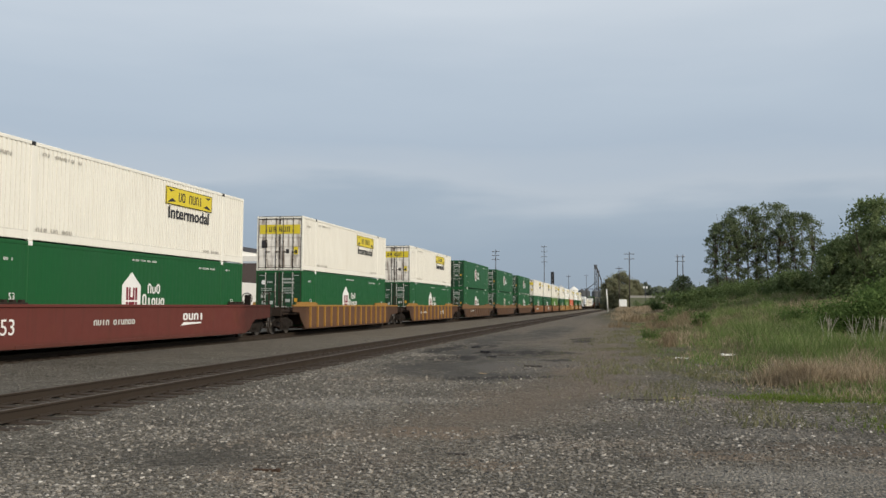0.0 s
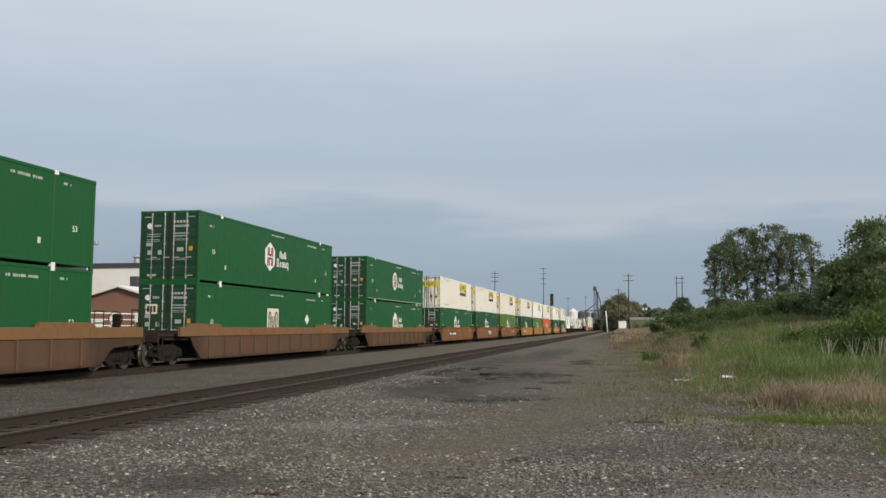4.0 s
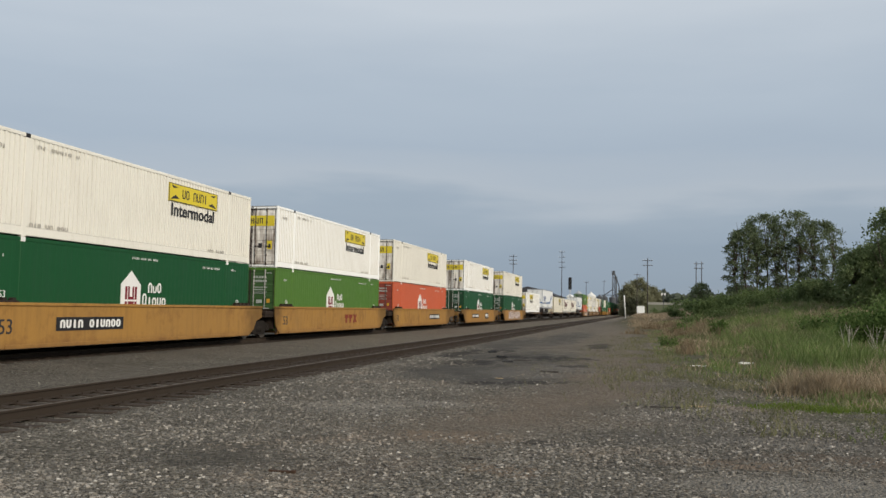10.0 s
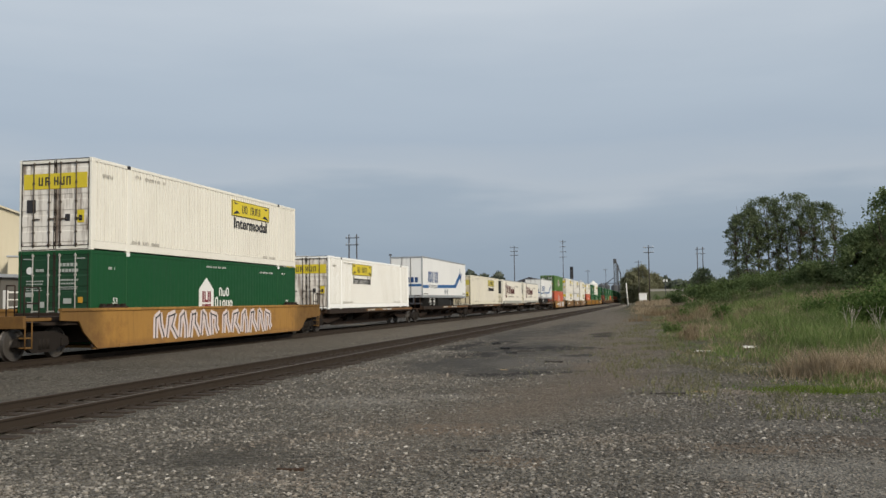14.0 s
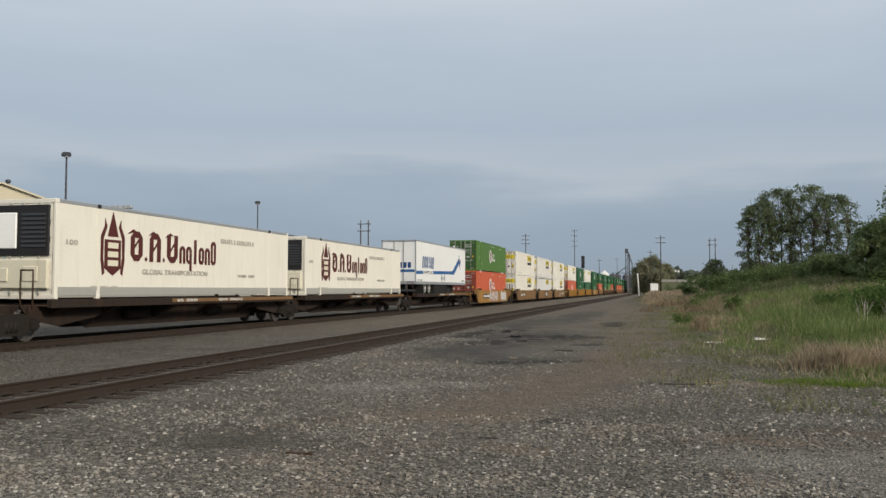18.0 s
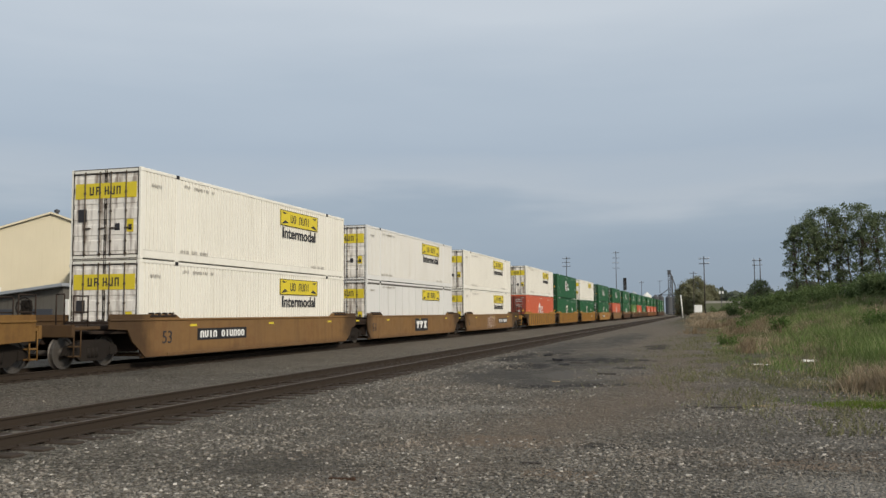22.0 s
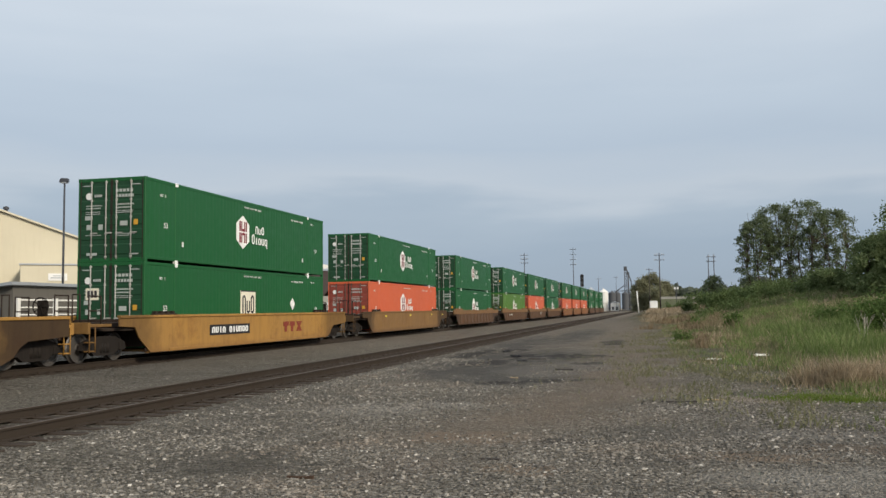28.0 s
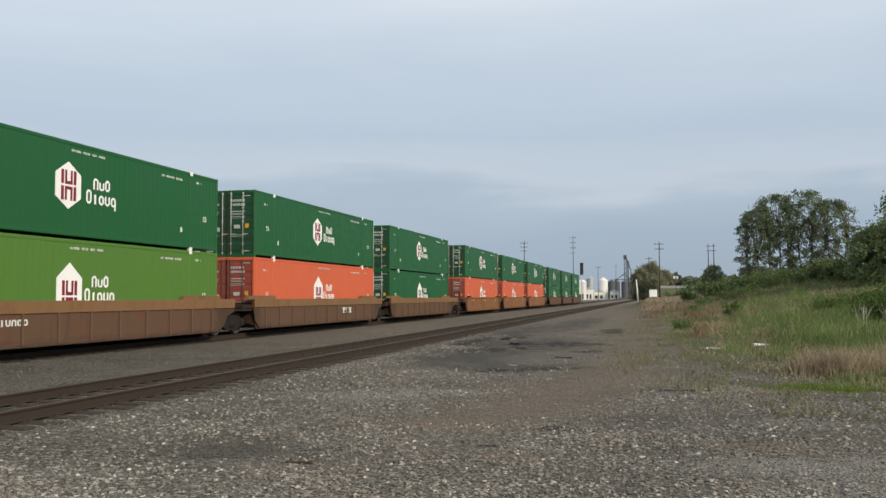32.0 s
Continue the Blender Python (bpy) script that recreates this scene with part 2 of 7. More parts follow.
M["rail"] = paint("rusted_rail_side", (0.037, 0.0285, 0.0215), 0.6, (0.05, 0.03, 0.02), 0.3, bump=0.2)
M["railhead"] = paint("polished_rail_head", (0.085, 0.066, 0.052), 0.55, (0.06, 0.04, 0.03), 0.4, metal=0.25)
M["tie"] = paint("weathered_timber_tie", (0.0467, 0.0365, 0.0289), 0.85, (0.04, 0.03, 0.025), 0.4, bump=0.6)
M["beige"] = paint("beige_metal_siding", (0.585, 0.535, 0.405), 0.6, (0.4, 0.33, 0.22), 0.2)
M["siding"] = paint("white_metal_siding", (0.7360, 0.7268, 0.6900), 0.6, (0.4, 0.36, 0.3), 0.25)
M["roof"] = paint("dark_grey_roofing", (0.060, 0.062, 0.070), 0.8, (0.1, 0.09, 0.08), 0.3)
M["brick"] = paint("red_brick_wall", (0.23, 0.125, 0.090), 0.85, (0.14, 0.09, 0.07), 0.4)
M["concrete"] = paint("grey_concrete", (0.33, 0.32, 0.29), 0.85, (0.18, 0.16, 0.13), 0.3, bump=0.3)
M["galv"] = paint("galvanised_sheet", (0.42, 0.44, 0.46), 0.4, (0.25, 0.24, 0.22), 0.3, metal=0.5)
M["pole"] = paint("weathered_timber_pole", (0.060, 0.054, 0.050), 0.85, (0.05, 0.04, 0.035), 0.4)
M["timber"] = paint("pale_timber", (0.42, 0.31, 0.19), 0.8, (0.2, 0.14, 0.1), 0.3)
M["cast"] = paint("dark_lamp_housing", (0.05, 0.055, 0.065), 0.5, (0.06, 0.05, 0.05), 0.2)
M["darkroof"] = paint("dark_brown_roofing", (0.055, 0.040, 0.034), 0.85, (0.09, 0.07, 0.06), 0.4)
M["bank"] = paint("rough_grass_bank", (0.085, 0.092, 0.052), 0.9, (0.13, 0.11, 0.07), 0.5, bump=0.5)
M["bark"] = paint("grey_brown_bark", (0.11, 0.088, 0.066), 0.9, (0.05, 0.04, 0.03), 0.4, bump=0.8)
M["glass"] = paint("dark_window_glass", (0.03, 0.035, 0.045), 0.15, (0.05, 0.05, 0.05), 0.1)


def leaf_material(name, c1, c2, c3, rough=0.85):
    m, nt, b = principled(name)
    geo = nt.nodes.new("ShaderNodeNewGeometry")
    r = nt.nodes.new("ShaderNodeValToRGB")
    r.color_ramp.elements.new(0.5)
    for el, (p, c) in zip(r.color_ramp.elements, ((0.0, c1), (0.5, c2), (1.0, c3))):
        el.position, el.color = p, (*c, 1)
    nt.links.new(geo.outputs["Random Per Island"], r.inputs[0])
    c = mix_node(nt, math_node(nt, "MULTIPLY", ramp_node(nt, noise_node(nt, 0.35, 3.0), 0.35, 0.65), 0.45), r.outputs[0], tuple(x * 0.55 for x in c2))
    nt.links.new(c, b.inputs["Base Color"])
    b.inputs["Roughness"].default_value = rough
    b.inputs["Specular IOR Level"].default_value = 0.04
    tr = nt.nodes.new("ShaderNodeBsdfTranslucent")
    nt.links.new(c, tr.inputs["Color"])
    ms = nt.nodes.new("ShaderNodeMixShader")
    ms.inputs[0].default_value = 0.38
    nt.links.new(b.outputs[0], ms.inputs[1])
    nt.links.new(tr.outputs[0], ms.inputs[2])
    nt.links.new(ms.outputs[0], nt.nodes["Material Output"].inputs["Surface"])
    return m


M["leaf"] = leaf_material("tree_leaves", (0.108, 0.141, 0.077), (0.152, 0.189, 0.101), (0.216, 0.247, 0.147))
M["bush"] = leaf_material("bush_leaves", (0.067, 0.113, 0.034), (0.094, 0.149, 0.046), (0.136, 0.193, 0.064))
# greener tree leaves with sunlight put into the colours
M["lit"] = leaf_material("sunlit_tree_leaves", (0.125, 0.172, 0.074), (0.176, 0.226, 0.100), (0.244, 0.290, 0.146))
M["thicket"] = leaf_material("dark_thicket_leaves", (0.080, 0.120, 0.046), (0.112, 0.156, 0.062), (0.155, 0.200, 0.086))
M["grass"] = leaf_material("green_grass", (0.123, 0.186, 0.058), (0.169, 0.230, 0.078), (0.253, 0.281, 0.130))
M["lush"] = leaf_material("bright_green_weeds", (0.108, 0.162, 0.029), (0.140, 0.198, 0.038), (0.180, 0.225, 0.056))
# olive leaves, paled in colour by the haze of distance
M["olive"] = leaf_material("hazed_olive_leaves", (0.200, 0.208, 0.125), (0.250, 0.250, 0.155), (0.310, 0.300, 0.195))
M["weedy"] = leaf_material("grey_green_weeds", (0.141, 0.147, 0.073), (0.194, 0.194, 0.101), (0.280, 0.264, 0.157))
M["tan"] = leaf_material("orange_tan_dead_weeds", (0.200, 0.148, 0.092), (0.264, 0.204, 0.132), (0.336, 0.272, 0.184))
M["twig"] = leaf_material("bleached_twigs", (0.40, 0.37, 0.31), (0.50, 0.47, 0.40), (0.60, 0.57, 0.50))
M["straw"] = leaf_material("dead_straw_grass", (0.260, 0.204, 0.132), (0.370, 0.296, 0.200), (0.490, 0.405, 0.292))
# distance haze is mixed into these pale grey-green leaf colours
M["far"] = leaf_material("distant_woods", (0.110, 0.132, 0.104), (0.138, 0.158, 0.122), (0.170, 0.186, 0.146))


def stone_material():
    m, nt, b = principled("crushed_stone")
    geo = nt.nodes.new("ShaderNodeNewGeometry")
    r = nt.nodes.new("ShaderNodeValToRGB")
    e = r.color_ramp.elements
    stops = ((0.0, (0.026, 0.024, 0.020)), (0.45, (0.116, 0.112, 0.094)), (0.80, (0.262, 0.238, 0.200)), (0.94, (0.40, 0.368, 0.315)), (1.0, (0.66, 0.62, 0.55)))
    while len(e) < len(stops):
        e.new(0.5)
    for el, (p, c) in zip(e, stops):
        el.position, el.color = p, (*c, 1)
    nt.links.new(geo.outputs["Random Per Island"], r.inputs[0])
    c = mix_node(nt, 0.35, r.outputs[0], mix_node(nt, ramp_node(nt, noise_node(nt, 30.0), 0.3, 0.7), (0.09, 0.08, 0.07), (0.24, 0.22, 0.20)))
    c = mix_node(nt, math_node(nt, "MULTIPLY", ramp_node(nt, noise_node(nt, 0.55, 5.0, 0.6), 0.50, 0.66), 0.6), c, (0.075, 0.068, 0.056))
    c = mix_node(nt, math_node(nt, "MULTIPLY", ramp_node(nt, noise_node(nt, 0.42, 4.0, 0.6, (1.0, 0.8, 1.0)), 0.53, 0.66), 0.5), c, (0.235, 0.185, 0.140))
    nt.links.new(c, b.inputs["Base Color"])
    b.inputs["Roughness"].default_value = 0.9
    return m


M["stone"] = stone_material()


def ground_material():
    """Crushed stone and trodden dirt, damp in the low places, turning to turf beyond the edge of the yard."""
    m, nt, b = principled("gravel_ground")
    co = nt.nodes.new("ShaderNodeTexCoord")
    sep = nt.nodes.new("ShaderNodeSeparateXYZ")
    nt.links.new(co.outputs["Object"], sep.inputs[0])
    X, Y = sep.outputs["X"], sep.outputs["Y"]
    rough_edge = math_node(nt, "MULTIPLY", math_node(nt, "SUBTRACT", noise_node(nt, 1.9, 8.0, 0.74, (1.0, 0.45, 1.0)), 0.5), 7.5)

    def spots(places, soft=1.2):
        """Uneven patches: x, y, half width, half length."""
        total = None
        for px, py, rx, ry in places:
            dx = math_node(nt, "DIVIDE", math_node(nt, "SUBTRACT", X, px), rx)
            dy = math_node(nt, "DIVIDE", math_node(nt, "SUBTRACT", Y, py), ry)
            d2 = math_node(nt, "ADD", math_node(nt, "ADD", math_node(nt, "MULTIPLY", dx, dx), math_node(nt, "MULTIPLY", dy, dy)), rough_edge)
            k = math_node(nt, "SUBTRACT", 1.0, ramp_node(nt, d2, 0.9 - soft / 2, 0.9 + soft / 2))
            total = k if total is None else math_node(nt, "MAXIMUM", total, k)
        return total

    def cells(scale, stops):
        vor = nt.nodes.new("ShaderNodeTexVoronoi")
        vor.inputs["Scale"].default_value = scale
        nt.links.new(co.outputs["Object"], vor.inputs["Vector"])
        cell = nt.nodes.new("ShaderNodeSeparateColor")
        nt.links.new(vor.outputs["Color"], cell.inputs[0])
        r = nt.nodes.new("ShaderNodeValToRGB")
        e = r.color_ramp.elements
        while len(e) < len(stops):
            e.new(0.5)
        for el, (p, c) in zip(e, stops):
            el.position, el.color = p, (*c, 1)
        nt.links.new(cell.outputs[0], r.inputs[0])
        return r.outputs[0], vor.outputs["Distance"]

    coarse, dist = cells(24.0, ((0.0, (0.050, 0.045, 0.037)), (0.45, (0.150, 0.135, 0.108)), (0.82, (0.28, 0.253, 0.206)), (1.0, (0.48, 0.44, 0.375))))
    fine, dist2 = cells(32.0, ((0.0, (0.045, 0.040, 0.032)), (0.5, (0.198, 0.176, 0.140)), (0.85, (0.33, 0.30, 0.252)), (1.0, (0.62, 0.58, 0.50))))
    blotch = noise_node(nt, 0.5, 5.0, 0.6)
    c = mix_node(nt, ramp_node(nt, blotch, 0.42, 0.60), coarse, fine)
    c = mix_node(nt, math_node(nt, "MULTIPLY", ramp_node(nt, noise_node(nt, 0.23, 4.0), 0.50, 0.64), 0.5), c, (0.120, 0.107, 0.088))
    # oily grey stone along the tracks
    c = mix_node(nt, math_node(nt, "MULTIPLY", ramp_node(nt, math_node(nt, "MULTIPLY", X, -1.0), 3.2, 6.0), 0.12), c, (0.068, 0.064, 0.056))
    c = mix_node(nt, math_node(nt, "MULTIPLY", ramp_node(nt, math_node(nt, "MULTIPLY", X, -1.0), 10.8, 12.2), 0.06), c, (0.060, 0.056, 0.050))
    # pale and pinkish spreads of newer stone
    pale = spots(((1.5, 9.3, 1.3, 0.55), (2.5, 9.6, 1.2, 0.5), (2.6, 8.4, 1.6, 0.7), (3.8, 8.6, 1.4, 0.6), (-4.8, 14.6, 1.0, 1.0), (-3.9, 15.4, 0.8, 0.5), (1.8, 12.6, 1.2, 0.4)))
    c = mix_node(nt, math_node(nt, "MULTIPLY", pale, 0.85), c, mix_node(nt, 0.40, (0.40, 0.375, 0.33), coarse))
    pink = spots(((-3.3, 8.7, 0.8, 0.45), (-2.6, 9.4, 0.6, 0.5), (-3.9, 8.2, 0.5, 0.3)))
    c = mix_node(nt, math_node(nt, "MULTIPLY", pink, 0.5), c, mix_node(nt, 0.5, (0.32, 0.255, 0.205), coarse))
    # the worn drive: fine brown dirt
    wob = math_node(nt, "MULTIPLY", math_node(nt, "SUBTRACT", noise_node(nt, 0.3, 4.0), 0.5), 2.6)
    # its middle line swings over to the right and then runs along the tracks
    middle = math_node(nt, "SUBTRACT", math_node(nt, "MULTIPLY", ramp_node(nt, Y, 11.0, 19.0), 1.7), math_node(nt, "MULTIPLY", ramp_node(nt, Y, 34.0, 90.0), 2.6))
    drive = math_node(nt, "ABSOLUTE", math_node(nt, "ADD", math_node(nt, "SUBTRACT", math_node(nt, "ADD", X, 2.7), middle), wob))
    lane = math_node(nt, "MULTIPLY", math_node(nt, "SUBTRACT", 1.0, ramp_node(nt, drive, 0.3, 2.1)), ramp_node(nt, Y, 9.0, 14.0))
    dirt = mix_node(nt, ramp_node(nt, noise_node(nt, 2.2, 6.0), 0.3, 0.7), (0.225, 0.168, 0.118), (0.30, 0.228, 0.164))
    c = mix_node(nt, math_node(nt, "MULTIPLY", lane, 0.85), c, mix_node(nt, 0.42, dirt, fine))
    bare = spots(((-1.5, 9.4, 0.5, 0.3), (1.0, 10.6, 1.0, 0.35), (2.7, 11.3, 1.2, 0.4), (-2.5, 11.6, 0.7, 0.6), (3.4, 9.9, 0.9, 0.3)))
    c = mix_node(nt, math_node(nt, "MULTIPLY", bare, 0.7), c, dirt)
    far = ramp_node(nt, Y, 24.0, 46.0)
    c = mix_node(nt, math_node(nt, "MULTIPLY", far, 0.75), c, mix_node(nt, ramp_node(nt, noise_node(nt, 0.8, 5.0), 0.3, 0.7), (0.21, 0.18, 0.142), (0.28, 0.242, 0.195)))
    # old dark hard standing with damp hollows in it
    hard = spots(((-5.2, 24.5, 1.9, 3.6), (-5.9, 30.0, 1.9, 6.0), (-3.6, 21.6, 1.6, 1.8), (-4.0, 31.5, 1.7, 4.5), (-6.6, 42.0, 1.3, 12.0), (-5.0, 56.0, 1.2, 14.0)), 1.6)
    c = mix_node(nt, math_node(nt, "MULTIPLY", hard, 0.8), c, mix_node(nt, ramp_node(nt, noise_node(nt, 3.0, 6.0), 0.3, 0.7), (0.075, 0.071, 0.066), (0.125, 0.118, 0.107)))
    light = spots(((-3.1, 24.6, 1.3, 1.6), (-2.4, 27.0, 0.9, 1.2)))
    c = mix_node(nt, math_node(nt, "MULTIPLY", light, 0.7), c, (0.205, 0.190, 0.170))
    wet = spots(((-2.5, 20.9, 0.9, 0.7), (-3.6, 20.4, 0.7, 0.6), (-3.1, 31.6, 1.1, 1.3), (-4.9, 31.6, 0.5, 1.6), (-5.8, 36.0, 0.6, 1.2), (-5.5, 27.5, 0.7, 1.6), (-2.2, 27.6, 0.5, 0.6), (-6.8, 33.0, 0.6, 3.0), (-2.2, 44.0, 0.6, 3.0),
                 (-1.2, 11.4, 0.5, 0.3), (-2.05, 7.02, 0.42, 0.14), (-2.5, 7.45, 0.4, 0.10)), 0.9)
    c = mix_node(nt, math_node(nt, "MULTIPLY", wet, 0.72), c, (0.034, 0.031, 0.028))
    # trodden, darker stone between the drive and the grass
    worn = spots(((0.4, 12.6, 1.4, 0.7), (1.6, 11.4, 1.2, 0.6), (-0.4, 10.2, 0.9, 0.4), (2.6, 12.9, 1.2, 0.7), (-4.3, 8.9, 1.2, 0.5), (-5.2, 9.8, 0.9, 0.4)), 1.6)
    c = mix_node(nt, math_node(nt, "MULTIPLY", worn, 0.45), c, (0.085, 0.078, 0.066))
    # turf, thinning out over the stones
    edge = math_node(nt, "ADD", X, math_node(nt, "MULTIPLY", math_node(nt, "SUBTRACT", noise_node(nt, 0.55, 6.0, 0.65), 0.5), 6.0))
    turf_at = nt.nodes.new("ShaderNodeMapRange")
    turf_at.inputs["From Min"].default_value, turf_at.inputs["From Max"].default_value = 13.0, 21.0
    turf_at.inputs["To Min"].default_value, turf_at.inputs["To Max"].default_value = 3.4, 0.75
    nt.links.new(Y, turf_at.inputs["Value"])
    turf = ramp_node(nt, math_node(nt, "ADD", math_node(nt, "SUBTRACT", edge, turf_at.outputs[0]), math_node(nt, "MULTIPLY", ramp_node(nt, Y, 45.0, 125.0), 6.0)), -0.9, 2.4)
    left = ramp_node(nt, math_node(nt, "MULTIPLY", X, -1.0), 70.0, 90.0)
    turf = math_node(nt, "MULTIPLY", math_node(nt, "MAXIMUM", turf, left), ramp_node(nt, Y, 10.0, 16.0))
    green = mix_node(nt, ramp_node(nt, noise_node(nt, 0.5, 6.0, 0.6), 0.38, 0.62), (0.105, 0.118, 0.050), (0.185, 0.155, 0.098))
    green = mix_node(nt, math_node(nt, "MULTIPLY", ramp_node(nt, noise_node(nt, 1.6, 5.0), 0.52, 0.68), 0.6), green, (0.065, 0.068, 0.036))
    c = mix_node(nt, math_node(nt, "MULTIPLY", turf, 0.92), c, green)
    scrub = spots(((2.0, 24.5, 0.9, 1.8), (1.5, 31.0, 0.7, 3.0), (2.9, 20.6, 0.8, 0.6), (3.3, 27.0, 1.0, 1.5), (1.2, 38.0, 0.6, 3.0), (2.2, 18.4, 0.6, 0.4)), 2.2)
    c = mix_node(nt, math_node(nt, "MULTIPLY", scrub, 0.55), c, (0.105, 0.112, 0.048))
    moss = spots(((3.6, 17.4, 1.0, 0.55), (4.9, 17.2, 0.9, 0.4)), 1.6)
    c = mix_node(nt, math_node(nt, "MULTIPLY", moss, 0.8), c, (0.120, 0.165, 0.030))
    nt.links.new(c, b.inputs["Base Color"])
    b.inputs["Roughness"].default_value = 0.92
    b.inputs["Specular IOR Level"].default_value = 0.2
    bp = nt.nodes.new("ShaderNodeBump")
    bp.inputs["Strength"].default_value, bp.inputs["Distance"].default_value = 0.9, 0.04
    lumps = math_node(nt, "ADD", math_node(nt, "MULTIPLY", dist, -6.0), math_node(nt, "MULTIPLY", dist2, -4.0))
    nt.links.new(math_node(nt, "ADD", lumps, noise_node(nt, 6.0, 6.0)), bp.inputs["Height"])
    nt.links.new(bp.outputs[0], b.inputs["Normal"])
    return m


M["ground"] = ground_material()


def ballast_material(name, tint, stain):
    """Crushed stone, each piece its own shade, stained along the rails."""
    m, nt, b = principled(name)
    co = nt.nodes.new("ShaderNodeTexCoord")
    vor = nt.nodes.new("ShaderNodeTexVoronoi")
    vor.inputs["Scale"].default_value = 16.0
    nt.links.new(co.outputs["Object"], vor.inputs["Vector"])
    cell = nt.nodes.new("ShaderNodeSeparateColor")
    nt.links.new(vor.outputs["Color"], cell.inputs[0])
    c = mix_node(nt, cell.outputs[0], tuple(x * 0.55 for x in tint), tuple(x * 1.45 for x in tint))
    c = mix_node(nt, math_node(nt, "MULTIPLY", ramp_node(nt, noise_node(nt, 0.6, 5.0), 0.3, 0.7), 0.5), c, stain)
    nt.links.new(c, b.inputs["Base Color"])
    b.inputs["Roughness"].default_value = 0.92
    bp = nt.nodes.new("ShaderNodeBump")
    bp.inputs["Strength"].default_value, bp.inputs["Distance"].default_value = 0.9, 0.05
    nt.links.new(math_node(nt, "MULTIPLY", vor.outputs["Distance"], -6.0), bp.inputs["Height"])
    nt.links.new(bp.outputs[0], b.inputs["Normal"])
    return m


# bed under the train: the dark tint includes its shadow besides oil
M["ballast"] = ballast_material("shadowed_track_ballast", (0.070, 0.064, 0.055), (0.045, 0.038, 0.031))
M["stained"] = ballast_material("rust_stained_ballast", (0.060, 0.044, 0.032), (0.042, 0.028, 0.020))

# ---- building blocks ----


class Geo:
    """Collects boxes, prisms and tubes into one mesh."""

    def __init__(self):
        self.v, self.f, self.s = [], [], []

    def add(self, verts, faces, smooth=False):
        n = len(self.v)
        self.v += [tuple(p) for p in verts]
        self.f += [tuple(i + n for i in q) for q in faces]
        self.s += [smooth] * len(faces)
        return self

    def box(self, x0, x1, y0, y1, z0, z1, c=0.0):
        if c <= 0:
            v = [(x, y, z) for z in (z0, z1) for y in (y0, y1) for x in (x0, x1)]
            return self.add(v, [(0, 2, 3, 1), (4, 5, 7, 6), (0, 1, 5, 4), (2, 6, 7, 3), (0, 4, 6, 2), (1, 3, 7, 5)])
        v, idx = [], {}
        for i, (x, sx) in enumerate(((x0, 1), (x1, -1))):
            for j, (y, sy) in enumerate(((y0, 1), (y1, -1))):
                for k, (z, sz) in enumerate(((z0, 1), (z1, -1))):
                    for ax in range(3):
                        p = [x + sx * c, y + sy * c, z + sz * c]
                        p[ax] = (x, y, z)[ax]
                        idx[i, j, k, ax] = len(v)
                        v.append(p)
        f = []
        for ax in range(3):
            o = [q for q in range(3) if q != ax]
            for side in (0, 1):
                loop = []
                for b1, b2 in ((0, 0), (1, 0), (1, 1), (0, 1)):
                    key = [0, 0, 0]
                    key[ax], key[o[0]], key[o[1]] = side, b1, b2
                    loop.append(idx[(*key, ax)])
                flip = (side == 0) != (ax == 1)
                f.append(tuple(reversed(loop)) if flip else tuple(loop))
        for ax in range(3):
            o = [q for q in range(3) if q != ax]
            for b1 in (0, 1):
                for b2 in (0, 1):
                    k0, k1 = [0, 0, 0], [0, 0, 0]
                    k0[o[0]] = k1[o[0]] = b1
                    k0[o[1]] = k1[o[1]] = b2
                    k1[ax] = 1
                    f.append((idx[(*k0, o[0])], idx[(*k1, o[0])], idx[(*k1, o[1])], idx[(*k0, o[1])]))
        for i in (0, 1):
            for j in (0, 1):
                for k in (0, 1):
                    f.append(tuple(idx[i, j, k, ax] for ax in range(3)))
        return self.add(v, f)

    def prism(self, poly, lo, hi, axis=0):
        """poly: points in the two other axes, drawn out along axis."""
        def at(p, t):
            q = list(p)
            q.insert(axis, t)
            return q
        n = len(poly)
        v = [at(p, lo) for p in poly] + [at(p, hi) for p in poly]
        f = [tuple(range(n)), tuple(range(2 * n - 1, n - 1, -1))]
        f += [(i, i + n, (i + 1) % n + n, (i + 1) % n) for i in range(n)]
        return self.add(v, f)

    def tube(self, p0, p1, r0, r1=None, n=8):
        p0, p1 = Vector(p0), Vector(p1)
        r1 = r0 if r1 is None else r1
        d = (p1 - p0).normalized()
        u = d.orthogonal().normalized()
        w = d.cross(u)
        v = []
        for p, r in ((p0, r0), (p1, r1)):
            v += [p + (u * math.cos(2 * math.pi * k / n) + w * math.sin(2 * math.pi * k / n)) * r for k in range(n)]
        m = len(self.v)
        self.add(v, [(i, (i + 1) % n, (i + 1) % n + n, i + n) for i in range(n)], True)
        self.f += [tuple(m + i for i in range(n - 1, -1, -1)), tuple(m + n + i for i in range(n))]
        self.s += [False, False]
        return self

    def lathe(self, prof, axis=0, n=20, at=(0, 0, 0)):
        """prof: (place along the axis, radius), turned round the axis."""
        v = []
        for a, r in prof:
            for k in range(n):
                t = 2 * math.pi * k / n
                q = [r * math.cos(t), r * math.sin(t)]
                q.insert(axis, a)
                v.append([q[i] + at[i] for i in range(3)])
        m = len(prof)
        f = [(j * n + i, j * n + (i + 1) % n, (j + 1) * n + (i + 1) % n, (j + 1) * n + i) for j in range(m - 1) for i in range(n)]
        f += [tuple(range(n - 1, -1, -1)), tuple(range((m - 1) * n, m * n))]
        return self.add(v, f)

    def mesh(self, name):
        me = bpy.data.meshes.new(name)
        me.from_pydata(self.v, [], self.f)
        me.polygons.foreach_set("use_smooth", self.s)
        b = bmesh.new()
        b.from_mesh(me)
